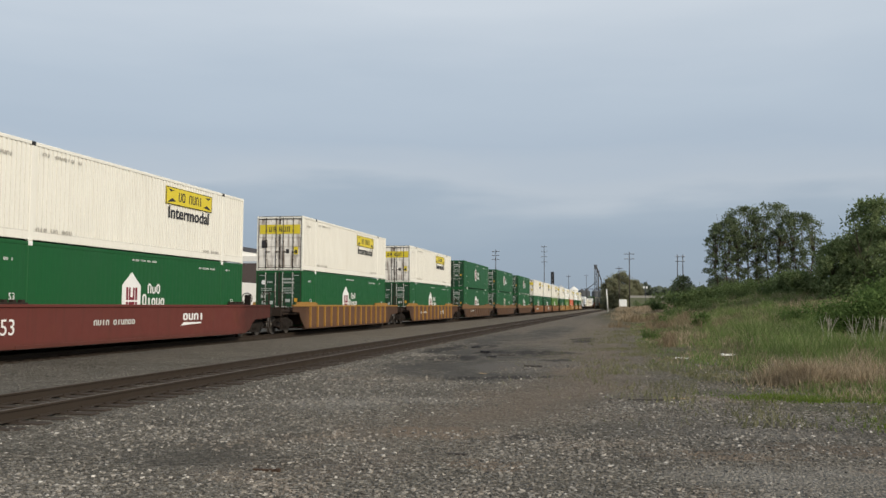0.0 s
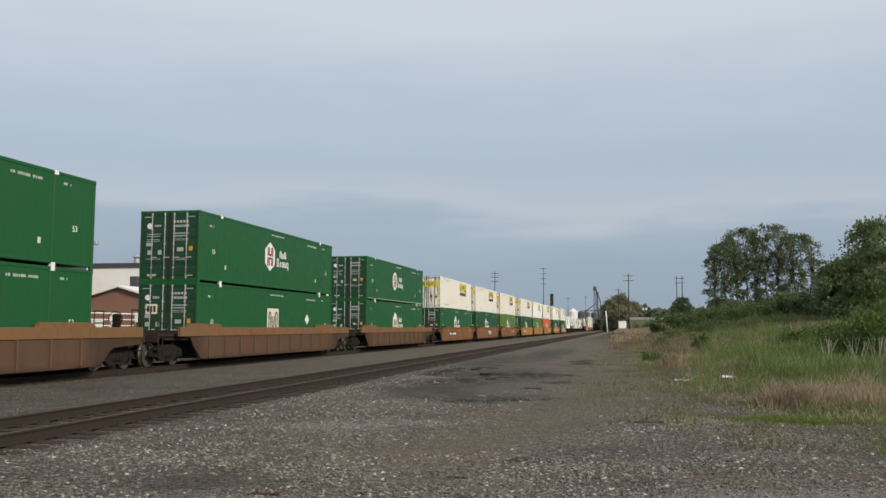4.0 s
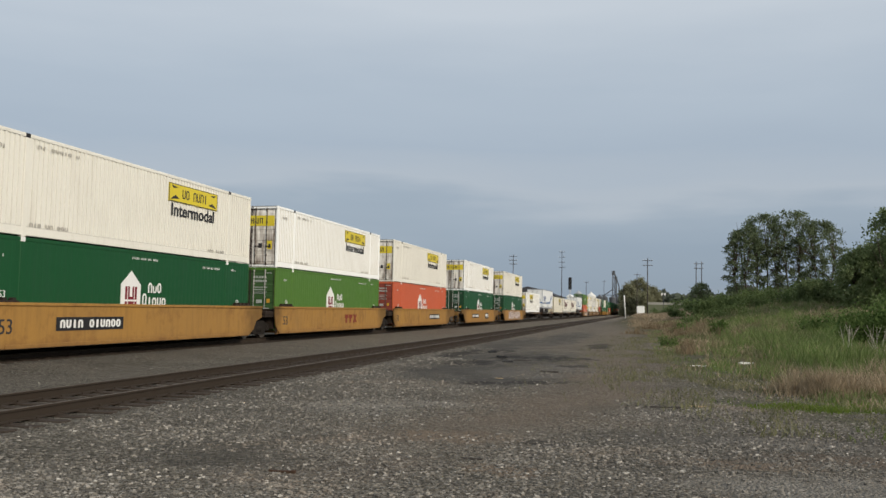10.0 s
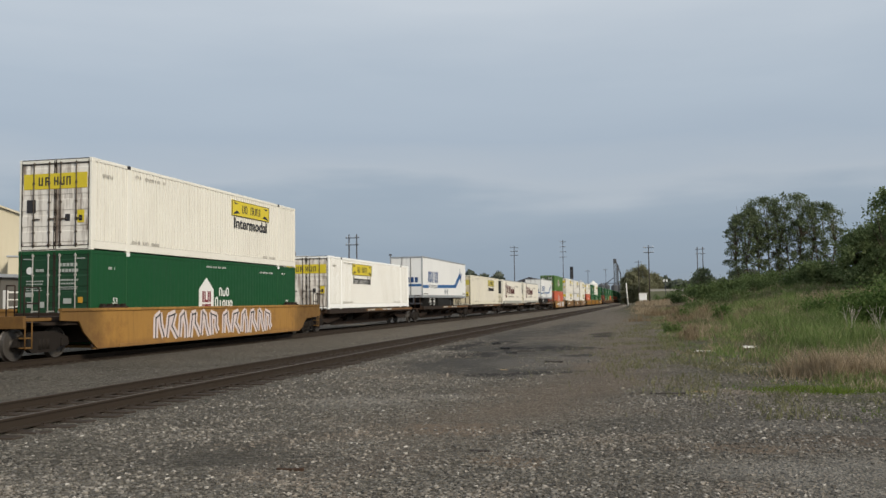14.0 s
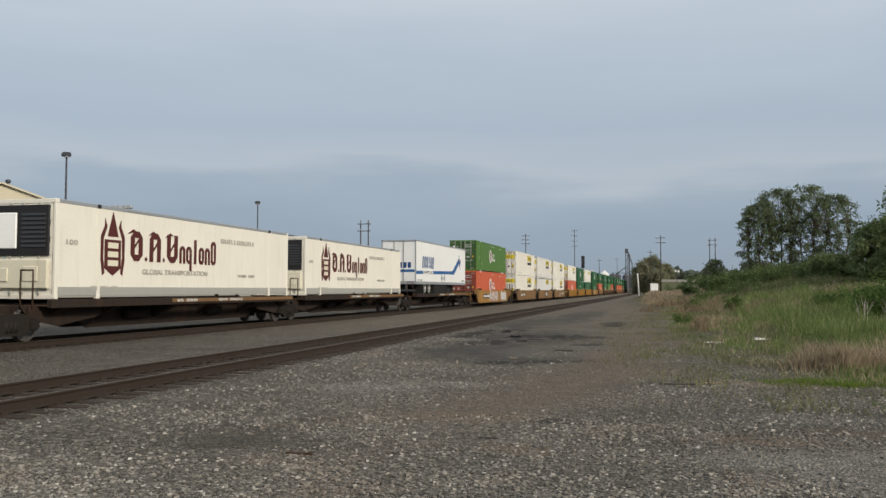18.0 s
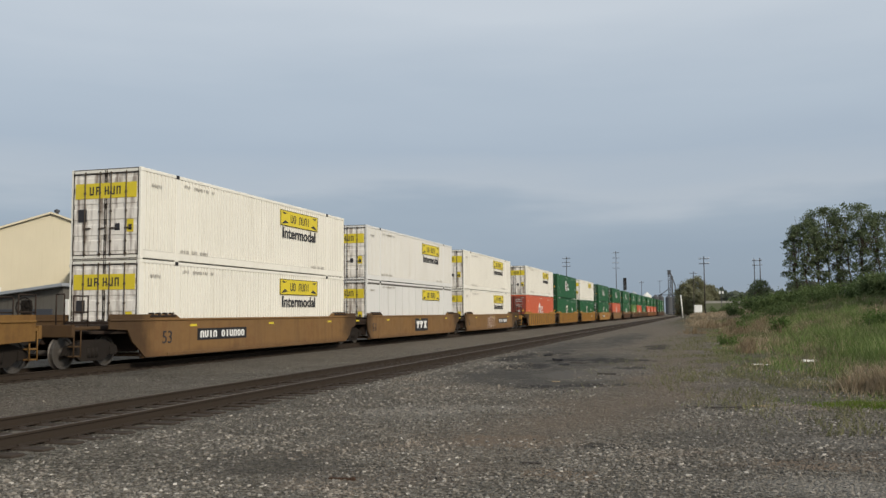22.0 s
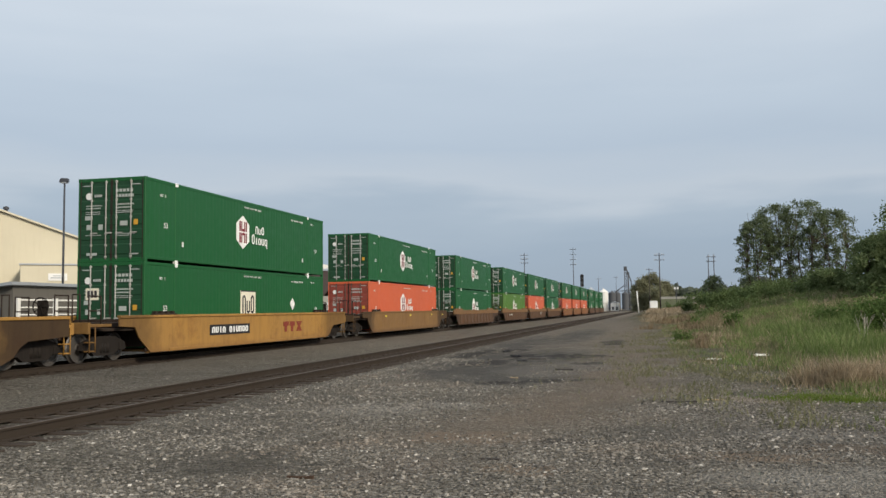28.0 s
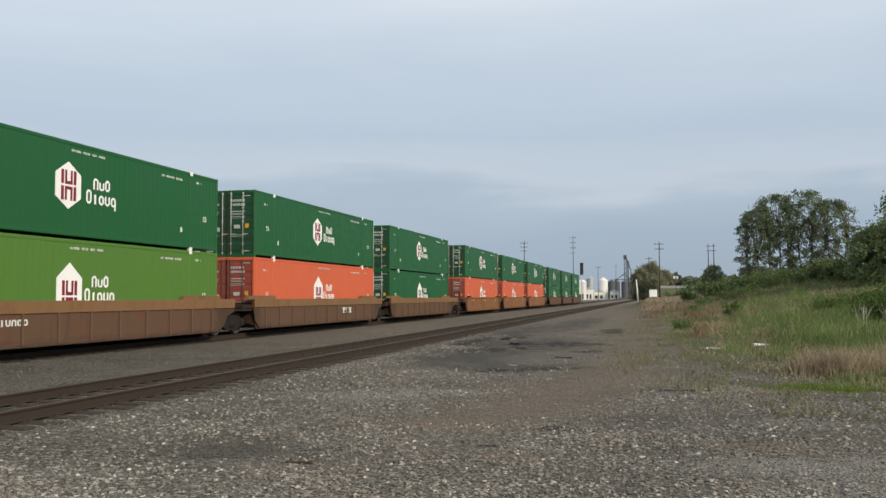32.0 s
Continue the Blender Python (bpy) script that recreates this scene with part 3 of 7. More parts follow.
        bmesh.ops.recalc_face_normals(b, faces=b.faces)
        b.to_mesh(me)
        b.free()
        return me


CACHE = {}


def shared(key, build, mat):
    """One mesh for each key and material, built once."""
    if (key, mat) not in CACHE:
        if key not in CACHE:
            g = Geo()
            build(g)
            CACHE[key] = g.mesh(key)
            me = CACHE[key]
        else:
            me = CACHE[key].copy()
            me.materials.clear()
        me.materials.append(M[mat])
        CACHE[key, mat] = me
    return CACHE[key, mat]


def part(name, me, parent, label="", at=None):
    ob = new(name, me)
    ob.parent = parent
    if at is not None:
        ob.matrix_basis = at
    if label:
        ob["label"] = label
    if name in ("stencil", "door_mark", "plate_mark", "panel_mark", "wordmark", "sign_mark", "graffiti", "siding_rib", "door_seal", "emblem_mark"):
        ob["kind"] = "stuff"          # strokes too small to pick apart
    return ob


def gpart(name, g, mat, parent, label="", at=None):
    me = g.mesh(name)
    me.materials.append(M[mat])
    return part(name, me, parent, label, at)


def solid(name, g, mat, label="", category="", kind="", group=""):
    me = g.mesh(name)
    me.materials.append(M[mat])
    return tagged(new(name, me), label, category, group, kind)


def thing(name, label, category, group=""):
    return tagged(new(name), label, category, group)


def text_mesh(words, height, mat, bold=0.0):
    key = ("text", words, height, mat)
    if key not in CACHE:
        cu = bpy.data.curves.new("lettering", "FONT")
        cu.body, cu.size, cu.extrude, cu.offset = words, height * 1.38, 0.004, bold
        cu.resolution_u = 3
        ob = bpy.data.objects.new("lettering", cu)
        scene.collection.objects.link(ob)
        me = bpy.data.meshes.new_from_object(ob.evaluated_get(bpy.context.evaluated_depsgraph_get()))
        bpy.data.objects.remove(ob)
        me.materials.clear()
        me.materials.append(M[mat])
        CACHE[key] = me
    return CACHE[key]


def side_text(name, words, height, mat, parent, x, y, z, width=None, bold=0.0, label=""):
    """Lettering on a face that looks towards +x, from y onwards."""
    me = text_mesh(words, height, mat, bold)
    ob = part(name, me, parent, label, pose(x, y, z, 90, 0, 90))
    if width:
        w = max(v.co.x for v in me.vertices)
        ob.matrix_basis = pose(x, y, z, 90, 0, 90) @ Matrix.Diagonal((width / w, 1, 1, 1))
    return ob


def strokes(g, x, y0, y1, z0, z1, kinds, slant=0.0, t=0.006, pen=0.27):
    """A painted mark as a run of plain pen shapes: N gates, U cups, O rings, I uprights; small ones are lower, q hangs below the line."""
    w = (y1 - y0) / len(kinds)
    for i, c in enumerate(kinds):
        if c == " ":
            continue
        a, b = y0 + w * (i + 0.08), y0 + w * (i + 0.92)
        top = z1 if c.isupper() else z0 + (z1 - z0) * 0.70
        low = z0
        s = w * pen
        h = min(s, (top - low) * 0.24)
        k = c.upper()
        ch = min(s * 1.1, (b - a) * 0.3, (top - low) * 0.25)

        def stroke(*pts):
            g.prism([(p + slant * (q - z0), q) for p, q in pts], x, x + t)

        if k == "I":
            m = (a + b) / 2
            stroke((m - s * 0.6, low), (m + s * 0.6, low), (m + s * 0.6, top), (m - s * 0.6, top))
            continue
        foot = low - ((z1 - z0) * 0.28 if k == "Q" else 0.0)
        open_top, open_low = k == "U", k == "N"
        for p, q, f in ((a, a + s, low), (b, b - s, foot)):
            u0 = f if open_low or f < low else low + ch
            u1 = top if open_top else top - ch
            stroke((p, u0), (q, u0), (q, u1), (p, u1))
            mid = p + (ch if p == a else -ch)
            if not open_top:
                stroke((p, top - ch), (mid, top), (mid, top - h), (q, top - ch))
            if not open_low and f == low:
                stroke((p, low + ch), (mid, low), (mid, low + h), (q, low + ch))
        if not open_top:
            stroke((a + ch, top - h), (b - ch, top - h), (b - ch, top), (a + ch, top))
        if not open_low:
            stroke((a + ch, low), (b - ch if k != "Q" else b, low), (b - ch if k != "Q" else b, low + h), (a + ch, low + h))
    return g


def bars(g, x, y0, y1, z0, z1, pattern, t=0.006):
    """A small stencilled line in the widths of its letters: plain pen shapes that spell nothing; spaces stay open."""
    run = "".join(" " if c == " " else "NOUIO"[(3 * i + len(pattern)) % 5] for i, c in enumerate(pattern))
    return strokes(g, x, y0, y1, z0, z1, run, t=t, pen=0.26)


# ---- ground and tracks ----
TRAIN_X, NEAR_X = -18.06, -9.3


def smooth(t):
    t = min(1.0, max(0.0, t))
    return t * t * (3 - 2 * t)


def ground_z(x, y):
    z = -0.20
    z += 1.2 * smooth((y - 60) / 130) * smooth((x + 5.5) / 3.5)
    z += 0.25 * smooth((x - 3) / 6) * smooth((y - 14) / 14) + 2.4 * smooth((x - 2) / 14) * smooth((y - 30) / 75)
    z += 0.05 * (noise.noise((x * 0.35, y * 0.35, 0.0))) * smooth((x + 7.5) / 1.5)
    z -= 0.10 * math.exp(-((x + 13.6) / 1.3) ** 2)
    z += 0.30 * noise.noise((x * 0.16, y * 0.10, 4.0)) * smooth((x - 3) / 5) * smooth((y - 20) / 15)
    z -= 0.06 * math.exp(-((x + 3.4) / 2.0) ** 2 - ((y - 23) / 1.6) ** 2)
    return z


def build_ground():
    xs = sorted({*np.arange(-30, 30.01, 0.5), *np.arange(-120, 121, 8.0), *(-2500, -1200, -600, -300, -200, 200, 300, 600, 1200, 2500)})
    ys = sorted({*np.arange(0, 60.01, 0.5), *np.arange(60, 261, 5.0), *np.arange(-120, 0, 8.0), *(-2500, -1000, -400, -200, 300, 400, 600, 1000, 2500)})
    v = [(x, y, ground_z(x, y)) for y in ys for x in xs]
    n = len(xs)
    f = [(j * n + i, j * n + i + 1, (j + 1) * n + i + 1, (j + 1) * n + i) for j in range(len(ys) - 1) for i in range(n - 1)]
    me = bpy.data.meshes.new("ground")
    me.from_pydata(v, [], f)
    me.polygons.foreach_set("use_smooth", [True] * len(f))
    me.materials.append(M["ground"])
    tagged(new("ground", me), "grey crushed stone yard with damp hollows, turning to turf", "ground", kind="structure")


build_ground()


def track(cx, top, y0, y1, label):
    """Ballast bed, ties with plates, and two rails."""
    t = thing("railway_track", label, "railway track")
    t["kind"] = "structure"
    t.location = (cx, 0, top)
    bed = Geo().prism([(-2.1, -0.34), (-1.5, -0.205), (1.5, -0.205), (2.1, -0.34), (2.1, -0.6), (-2.1, -0.6)], y0, y1, 1)
    gpart("ballast_bed", bed, "stained" if cx == NEAR_X else "ballast", t)
    for sx in (-0.7535, 0.7535):
        prof = [(-0.07, -0.17), (0.07, -0.17), (0.07, -0.158), (0.012, -0.14), (0.012, -0.04), (0.036, -0.032), (0.036, -0.006),
                (-0.036, -0.006), (-0.036, -0.032), (-0.012, -0.04), (-0.012, -0.14), (-0.07, -0.158)]
        rail = gpart("rail", Geo().prism([(x + sx, z) for x, z in prof], y0, y1, 1), "rail", t)
        gpart("rail_head", Geo().box(sx - 0.034, sx + 0.034, y0, y1, -0.0055, 0.0, 0.002), "railhead", rail, "worn bright running surface")
    return t


near_track = track(NEAR_X, 0.0, -300, 640, "empty rusty railway track on dark timber ties")
train_track = track(TRAIN_X, 0.0, -700, 900, "railway track under the passing freight train")


def tie_geo(g, y=0.0, dz=0.0, dx=0.0):
    g.box(-1.30 + dx, 1.30 + dx, y - 0.115, y + 0.115, -0.36, -0.170 + dz, 0.012)
    for sx in (-0.7535, 0.7535):
        g.box(sx - 0.17, sx + 0.17, y - 0.09, y + 0.09, -0.172 + dz, -0.160 + dz)
        for q in (-0.1, 0.1):
            g.box(sx + q - 0.015, sx + q + 0.015, y - 0.05, y - 0.02, -0.161 + dz, -0.130 + dz)


def ties():
    rnd = random.Random(4)
    me = shared("tie", tie_geo, "tie")
    for i in range(280):
        part("tie", me, near_track, at=pose(rnd.uniform(-0.05, 0.05), 2.0 + i * 0.53 + rnd.uniform(-0.03, 0.03), rnd.uniform(-0.012, 0.004), 0, 0, rnd.uniform(-1.2, 1.2)))
    g = Geo()
    for i in range(330):
        tie_geo(g, 2.0 + (280 + i) * 0.53)
    gpart("distant_ties", g, "tie", near_track)["kind"] = "stuff"
    for i in range(150):
        part("tie", me, train_track, at=pose(rnd.uniform(-0.05, 0.05), 10.0 + i * 0.53, rnd.uniform(-0.012, 0.004), 0, 0, rnd.uniform(-1, 1)))
    g = Geo()
    for i in range(300):
        tie_geo(g, 10.0 + (150 + i) * 0.53)
    gpart("distant_ties", g, "tie", train_track)["kind"] = "stuff"


# ---- containers ----
L, W, H = 16.154, 2.591, 2.896
BASE = 0.357                        # floor of a loaded well over the rails
MID = 2.0                           # the lifting posts stand this far from each end


def corrugated(g, x, sign, y0, y1, z0, z1, pitch, depth):
    """A pressed side sheet with upright ribs, drawn along y."""
    n = max(1, round((y1 - y0) / pitch))
    p = (y1 - y0) / n
    pts = []
    for i in range(n):
        a = y0 + i * p
        pts += [(x, a), (x, a + p * 0.50), (x - sign * depth, a + p * 0.60), (x - sign * depth, a + p * 0.90)]
    pts.append((x, y1))
    m = len(pts)
    v = [(px, py, z0) for px, py in pts] + [(px, py, z1) for px, py in pts]
    g.add(v, [(i, i + 1, m + i + 1, m + i) for i in range(m - 1)])


HX = W / 2


def c_core(g):
    g.box(-HX + 0.05, HX - 0.05, 0.06, L - 0.06, 0.10, H - 0.05)


SPANS = ((0.14, MID - 0.09), (MID + 0.09, L - MID - 0.09), (L - MID + 0.09, L - 0.10))


def side_sheets(c, colour, flat, gap=0.026, top=0.20):
    """The pressed sheets of both sides between the posts, or flat panels side by side."""
    for turn in (pose(0, 0, 0), pose(0, L, 0, 0, 0, 180)):
        for k, (a, b) in enumerate(SPANS):
            if not flat:
                pale = colour in ("white", "bright", "cream", "cooler", "greywhite")
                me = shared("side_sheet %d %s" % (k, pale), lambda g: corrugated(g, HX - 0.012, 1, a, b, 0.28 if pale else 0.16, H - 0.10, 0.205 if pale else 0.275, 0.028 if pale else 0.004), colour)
                # rib flanks take the darker white, so their shading is painted in
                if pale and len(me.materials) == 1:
                    me.materials.append(M["whiteshade"])
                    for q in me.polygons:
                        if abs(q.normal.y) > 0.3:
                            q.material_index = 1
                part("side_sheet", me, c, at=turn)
                continue
            n = max(1, round((b - a) / 1.22))
            w = (b - a) / n
            for i in range(n):
                part("side_panel", shared("flat %.3f %.2f" % (w, top), lambda g: g.box(HX - 0.045, HX - 0.014, gap, w - gap, 0.16, H - top, 0.006), colour), c, at=turn @ pose(0, a + i * w, 0))


def c_roof(g):
    n = 44
    p = (L - 0.2) / n
    v, f = [], []
    for i in range(n):
        a = 0.1 + i * p
        for y, z in ((a, H - 0.02), (a + p * 0.5, H - 0.02), (a + p * 0.6, H - 0.045), (a + p * 0.9, H - 0.045)):
            v += [(-HX + 0.06, y, z), (HX - 0.06, y, z)]
    v += [(-HX + 0.06, L - 0.1, H - 0.02), (HX - 0.06, L - 0.1, H - 0.02)]
    g.add(v, [(2 * i, 2 * i + 1, 2 * i + 3, 2 * i + 2) for i in range(len(v) // 2 - 1)])


def c_front(g):
    for i in range(9):
        a = -HX + 0.12 + i * (W - 0.24) / 9
        g.box(a + 0.01, a + (W - 0.24) / 9 - 0.06, L - 0.06, L - 0.015, 0.16, H - 0.12, 0.01)


def c_door(g):
    # one leaf, its hinge edge at x = 0, closing towards +x
    w = W / 2 - 0.12
    prof = [(0.06, 0.14), (0.02, 0.14)]
    for i in range(5):
        z = 0.26 + i * 0.50
        prof += [(0.02, z), (0.004, z + 0.03), (0.004, z + 0.34), (0.02, z + 0.37)]
    prof += [(0.02, H - 0.13), (0.06, H - 0.13)]
    g.prism(prof, 0.0, w)


def c_rod(g):
    g.tube((0, 0, 0.10), (0, 0, H - 0.09), 0.019, n=7)
    for z in (0.16, 0.55, 0.95, 1.5, 2.1, H - 0.18):
        g.box(-0.036, 0.036, -0.02, 0.03, z, z + 0.06, 0.005)
    g.box(-0.02, 0.24, -0.03, -0.008, 0.98, 1.02, 0.004)


def box_key(*d):
    return "block %s" % (d,), lambda g: g.box(*d)


CONTAINER_COLOURS = {"white": "white", "bright": "fresh white", "cream": "cream", "cooler": "off-white", "greywhite": "greyish white", "green": "dark green",
                     "teal": "blue-green", "light": "light green", "red": "orange-red"}


def seam_y():
    return ((0.0, "corner_post", 0.14), (L - 0.12, "corner_post", 0.12), (MID - 0.09, "lifting_post", 0.18), (L - MID - 0.09, "lifting_post", 0.18))


def container(colour, brand, upper, flat=False, panel_words=True, emp=False, stacked=True, forward=0.0, dashed=False):
    """brand: 'yellow' carries the yellow panel and a word under it, 'hex' the white emblem, 'crest' the refrigerated kind."""
    words = {"yellow": "with yellow panel", "hex": "with white emblem", "crest": "with maroon crest"}[brand]
    c = thing("shipping_container", "%s steel shipping container %s %s" % (CONTAINER_COLOURS[colour], words, "stacked on another" if upper else "in a rail car"),
              "shipping container", "containers on the train")
    crested = brand == "crest"
    part("body", shared("container_core", c_core, "shade" if flat and not crested else colour), c)
    side_sheets(c, colour, flat, *((0.006, 0.10) if crested else ()))
    part("roof", shared("container_roof", c_roof, colour), c)
    part("front_wall", shared("container_front", c_front, colour), c)
    for x0, x1 in ((-HX, -HX + 0.09), (HX - 0.09, HX)):
        part("bottom_rail", shared(*box_key(x0, x1, 0.12, L - 0.12, 0.045 if brand == "yellow" else 0.095, 0.36 if crested else (0.29 if brand == "yellow" else 0.19), 0.012), "band" if crested else colour), c)
        part("top_rail", shared(*box_key(x0, x1, 0.12, L - 0.12, H - 0.11, H, 0.012), "galv" if crested else colour), c)
        for y, nm, w in seam_y():
            part(nm, shared(*box_key(x0 - 0.004 * (x0 < 0), x1 + 0.004 * (x0 > 0), y, y + w, 0.0, H - 0.001, 0.012), colour), c)
            for z in (0.0, H - 0.13):
                cast = shared(*box_key(x0 - 0.012, x1 + 0.012, y - 0.006, y + w + 0.006, z, z + 0.135, 0.015), "mark" if nm == "lifting_post" and brand == "hex" else ("black" if nm == "lifting_post" and z > 1 else colour))
                part("corner_casting", cast, c)
    if brand == "yellow":
        # thin darker strip drawn in for the shade where sheet meets rail
        for a, b in SPANS:
            part("rail_seam", shared(*box_key(HX - 0.02, HX - 0.002, a, b, 0.288, 0.312), "whiteshade"), c, "thin strip painted as shade over the bottom rail")
    part("door_header", shared(*box_key(-HX + 0.1, HX - 0.1, 0.0, 0.10, H - 0.13, H, 0.01), colour), c)
    part("door_sill", shared(*box_key(-HX + 0.1, HX - 0.1, 0.0, 0.10, 0.0, 0.14, 0.01), colour), c)
    rodm = "darkrod" if brand == "yellow" or colour == "red" else "rod"
    for sgn in (1, -1):
        d = part("door", shared("container_door", c_door, ({"cream": "creamdoor"}.get(colour, "dirty") if brand == "yellow" else {"green": "shadedgreendoor", "teal": "shadedgreendoor", "red": "shadedreddoor", "light": "shadedlightdoor"}.get(colour, colour))), c, at=pose(-HX + 0.11, 0, 0) if sgn > 0 else pose(-HX + 0.11 + W / 2 - 0.11, 0, 0))
        for x in ((0.42, 0.98) if sgn > 0 else (0.20, 0.76)):
            part("lock_rod", shared("lock_rod", c_rod, rodm), d, at=pose(x, -0.015, 0))
    if brand == "yellow":
        dp = part("door_panel", shared(*box_key(-HX + 0.16, HX - 0.16, -0.008, 0.004, 1.95, 2.44), "faded" if colour == "cream" else "yellow"), c, "yellow band across the doors")
        part("panel_mark", shared("door word", lambda g: [g.box(x + d, x + d + 0.045, -0.013, -0.007, 2.06, 2.33) for x in (-0.60, -0.36, -0.04, 0.18, 0.40) for d in (0.0, 0.11)] + [g.box(x, x + 0.155, -0.012, -0.007, z, z + 0.045) for x, z in ((-0.60, 2.06), (-0.36, 2.17), (-0.36, 2.285), (-0.04, 2.17), (0.18, 2.06), (0.40, 2.285))], "letter"), dp)
        part("door_seal", shared("door seal", door_seal, "seal"), c, "black rubber seal round both doors")
        if flat and not upper and stacked:
            # dark band for the shadowed, dirty recess below the top rail
            for a, b in SPANS:
                part("stained_band", shared(*box_key(HX - 0.03, HX - 0.004, a + 0.01, b - 0.01, H - 0.19, H - 0.115, 0.004), "shade"), c, "dark band of grime and painted shade under the top rail")
        st = part("door_sticker", shared(*box_key(0.80, 1.04, -0.004, 0.004, 0.86, 1.26), "yellow"), c, "yellow warning sticker")
        part("panel_mark", shared("sticker mark", lambda g: g.box(0.86, 0.98, -0.008, -0.003, 0.92, 1.10), "letter"), st)
        part("door_placard", shared(*box_key(0.36, 0.54, -0.004, 0.004, 0.92, 1.14), "letter"), c)
        part("door_vent", shared(*box_key(-1.02, -0.70, -0.006, 0.004, 1.22, 1.62), "letter"), c)
    else:
        if brand == "hex":
            part("door_seal", shared("middle seal", lambda g: [g.box(x, x + 0.03, -0.004, 0.05, 0.05, H - 0.04) for x in (-HX + 0.075, -0.04, 0.01, HX - 0.11)], "seal"), c, "black rubber seal between the doors")
        part("door_emblem", shared("round emblem", lambda g: g.lathe([(-0.004, 0.12), (0.004, 0.12)], 1, 14, (-0.88, 0, 2.28)), "mark"), c)
        part("door_mark", shared("door marks", door_marks, "dusk"), c, "white stencilled marks")
        part("door_sticker", shared(*box_key(0.86, 1.02, -0.004, 0.004, 1.26, 1.44), "sticker"), c, "orange warning sticker")
    x = HX + 0.006
    if brand == "yellow":
        pn = part("side_panel", shared(*box_key(x - 0.03, x, 9.45, 13.1, 2.0 - 0.05 * panel_words, 2.62), "faded" if colour == "cream" else "yellow"), c, "yellow painted panel", pose(0, -forward, 0))
        part("panel_mark", shared("panel word", lambda g: strokes(g, HX + 0.007, 10.35, 12.25, 2.12, 2.46, "UO NUNI", pen=0.2), "letter"), pn)
        part("panel_mark", shared("panel scroll", panel_scroll, "letter"), pn)
        if panel_words:
            side_text("lettering", "Intermodal", 0.46, "letter", c, HX + 0.004, 9.62 - forward, 1.46, 3.25, 0.012)
        part("stencil", shared("low stencils", lambda g: [bars(g, HX, 2.2, 3.9, 0.30, 0.42, "TTT TT TTT"), bars(g, HX, 12.4, 13.8, 0.28, 0.40, "TTT TTTT")], "faint"), c, "small grey stencilled line")
        part("stencil", shared("high stencils", lambda g: [bars(g, HX, 0.55, 1.15, 2.34, 2.44, "TTTT"), bars(g, HX, 2.4, 4.3, 2.55, 2.64, "TT TTTTT T")], "faint"), c)
    elif brand == "hex":
        if emp:
            words_z = (0, 0)
        elif upper:
            ic = part("emblem", shared("hexagon", lambda g: g.prism([(6.61, 1.22), (7.18, 0.88), (7.75, 1.22), (7.75, 1.92), (7.18, 2.27), (6.61, 1.92)], HX - 0.03, HX + 0.006), "mark"), c, "white six-sided emblem")
            part("emblem_mark", shared("hexagon bars", lambda g: emblem_bars(g, 7.185, 1.13, 2.02), "emblem"), ic)
            words_z = (1.16, 1.92)
        else:
            ic = part("emblem", shared("gable emblem", lambda g: g.prism([(6.74, 0.55), (7.88, 0.55), (7.88, 1.75), (7.31, 2.20), (6.74, 1.75)], HX - 0.03, HX + 0.006), "mark"), c, "white gable-shaped emblem")
            part("emblem_mark", shared("gable bars", lambda g: emblem_bars(g, 7.31, 0.75, 1.68), "emblem"), ic)
            words_z = (1.06, 1.82)
        if emp:
            pl = part("panel", shared(*box_key(HX - 0.03, HX + 0.008, 7.0, 8.35, 0.86, 2.05), "cream"), c, "cream square panel with dark frame")
            part("panel_mark", shared("panel blocks", lambda g: [strokes(g, HX + 0.007, 7.10, 8.25, 1.1, 1.85, "NuO", t=0.007, pen=0.26), g.box(HX, HX + 0.013, 7.0, 8.35, 0.86, 0.91), g.box(HX, HX + 0.013, 7.0, 8.35, 2.0, 2.05)], "letter"), pl)
            dp = part("door_panel", shared(*box_key(-0.95, -0.45, -0.008, 0.004, 1.62, 2.02), "cream"), c, "cream square panel on the door")
            part("panel_mark", shared("door blocks", lambda g: [g.box(x, x + 0.1, -0.013, -0.007, 1.7, 1.94) for x in (-0.89, -0.75, -0.61)], "letter"), dp)
            part("placard", shared("diamond placard", lambda g: g.prism([(12.0, 1.5), (12.28, 1.22), (12.56, 1.5), (12.28, 1.78)], HX - 0.02, HX + 0.006), "mark"), c, "white diamond placard")
        else:
            z0, z1 = words_z
            zm = (z0 + z1) / 2
            part("wordmark", shared("wordmark %s" % upper, lambda g: [strokes(g, HX, 8.32, 9.2, zm + 0.05, z1 + 0.02, "NuO", pen=0.24), strokes(g, HX, 7.98, 9.52, z0 - 0.02, zm + 0.02, "Oiouq", pen=0.24)], "mark"), c, "white painted wordmark")
        part("stencil", shared("side stencils", side_marks, "stencil"), c, "small white stencilled marks")
        if dashed:
            part("stencil", shared("edge dashes", lambda g: [g.box(HX - 0.002, HX + 0.004, 0.5 + i * 0.74, 0.82 + i * 0.74, 0.135, 0.185) for i in range(21)], "stencil"), c, "row of white dashes along the lower edge")
        side_text("size_mark", "53", 0.20, "mark", c, HX + 0.002, 1.15, 1.22)
        side_text("size_mark", "53", 0.20, "mark", c, HX + 0.002, 15.0, 1.14)
    else:
        crest(c)
    return c


def door_seal(g):
    for x in (-HX + 0.075, -0.045, 0.015, HX - 0.115):
        g.box(x, x + 0.032, -0.004, 0.05, 0.05, H - 0.04)
    for z in (0.02, 0.145, H - 0.165, H - 0.03):
        g.box(-HX + 0.08, HX - 0.08, -0.003, 0.05, z, z + 0.026)


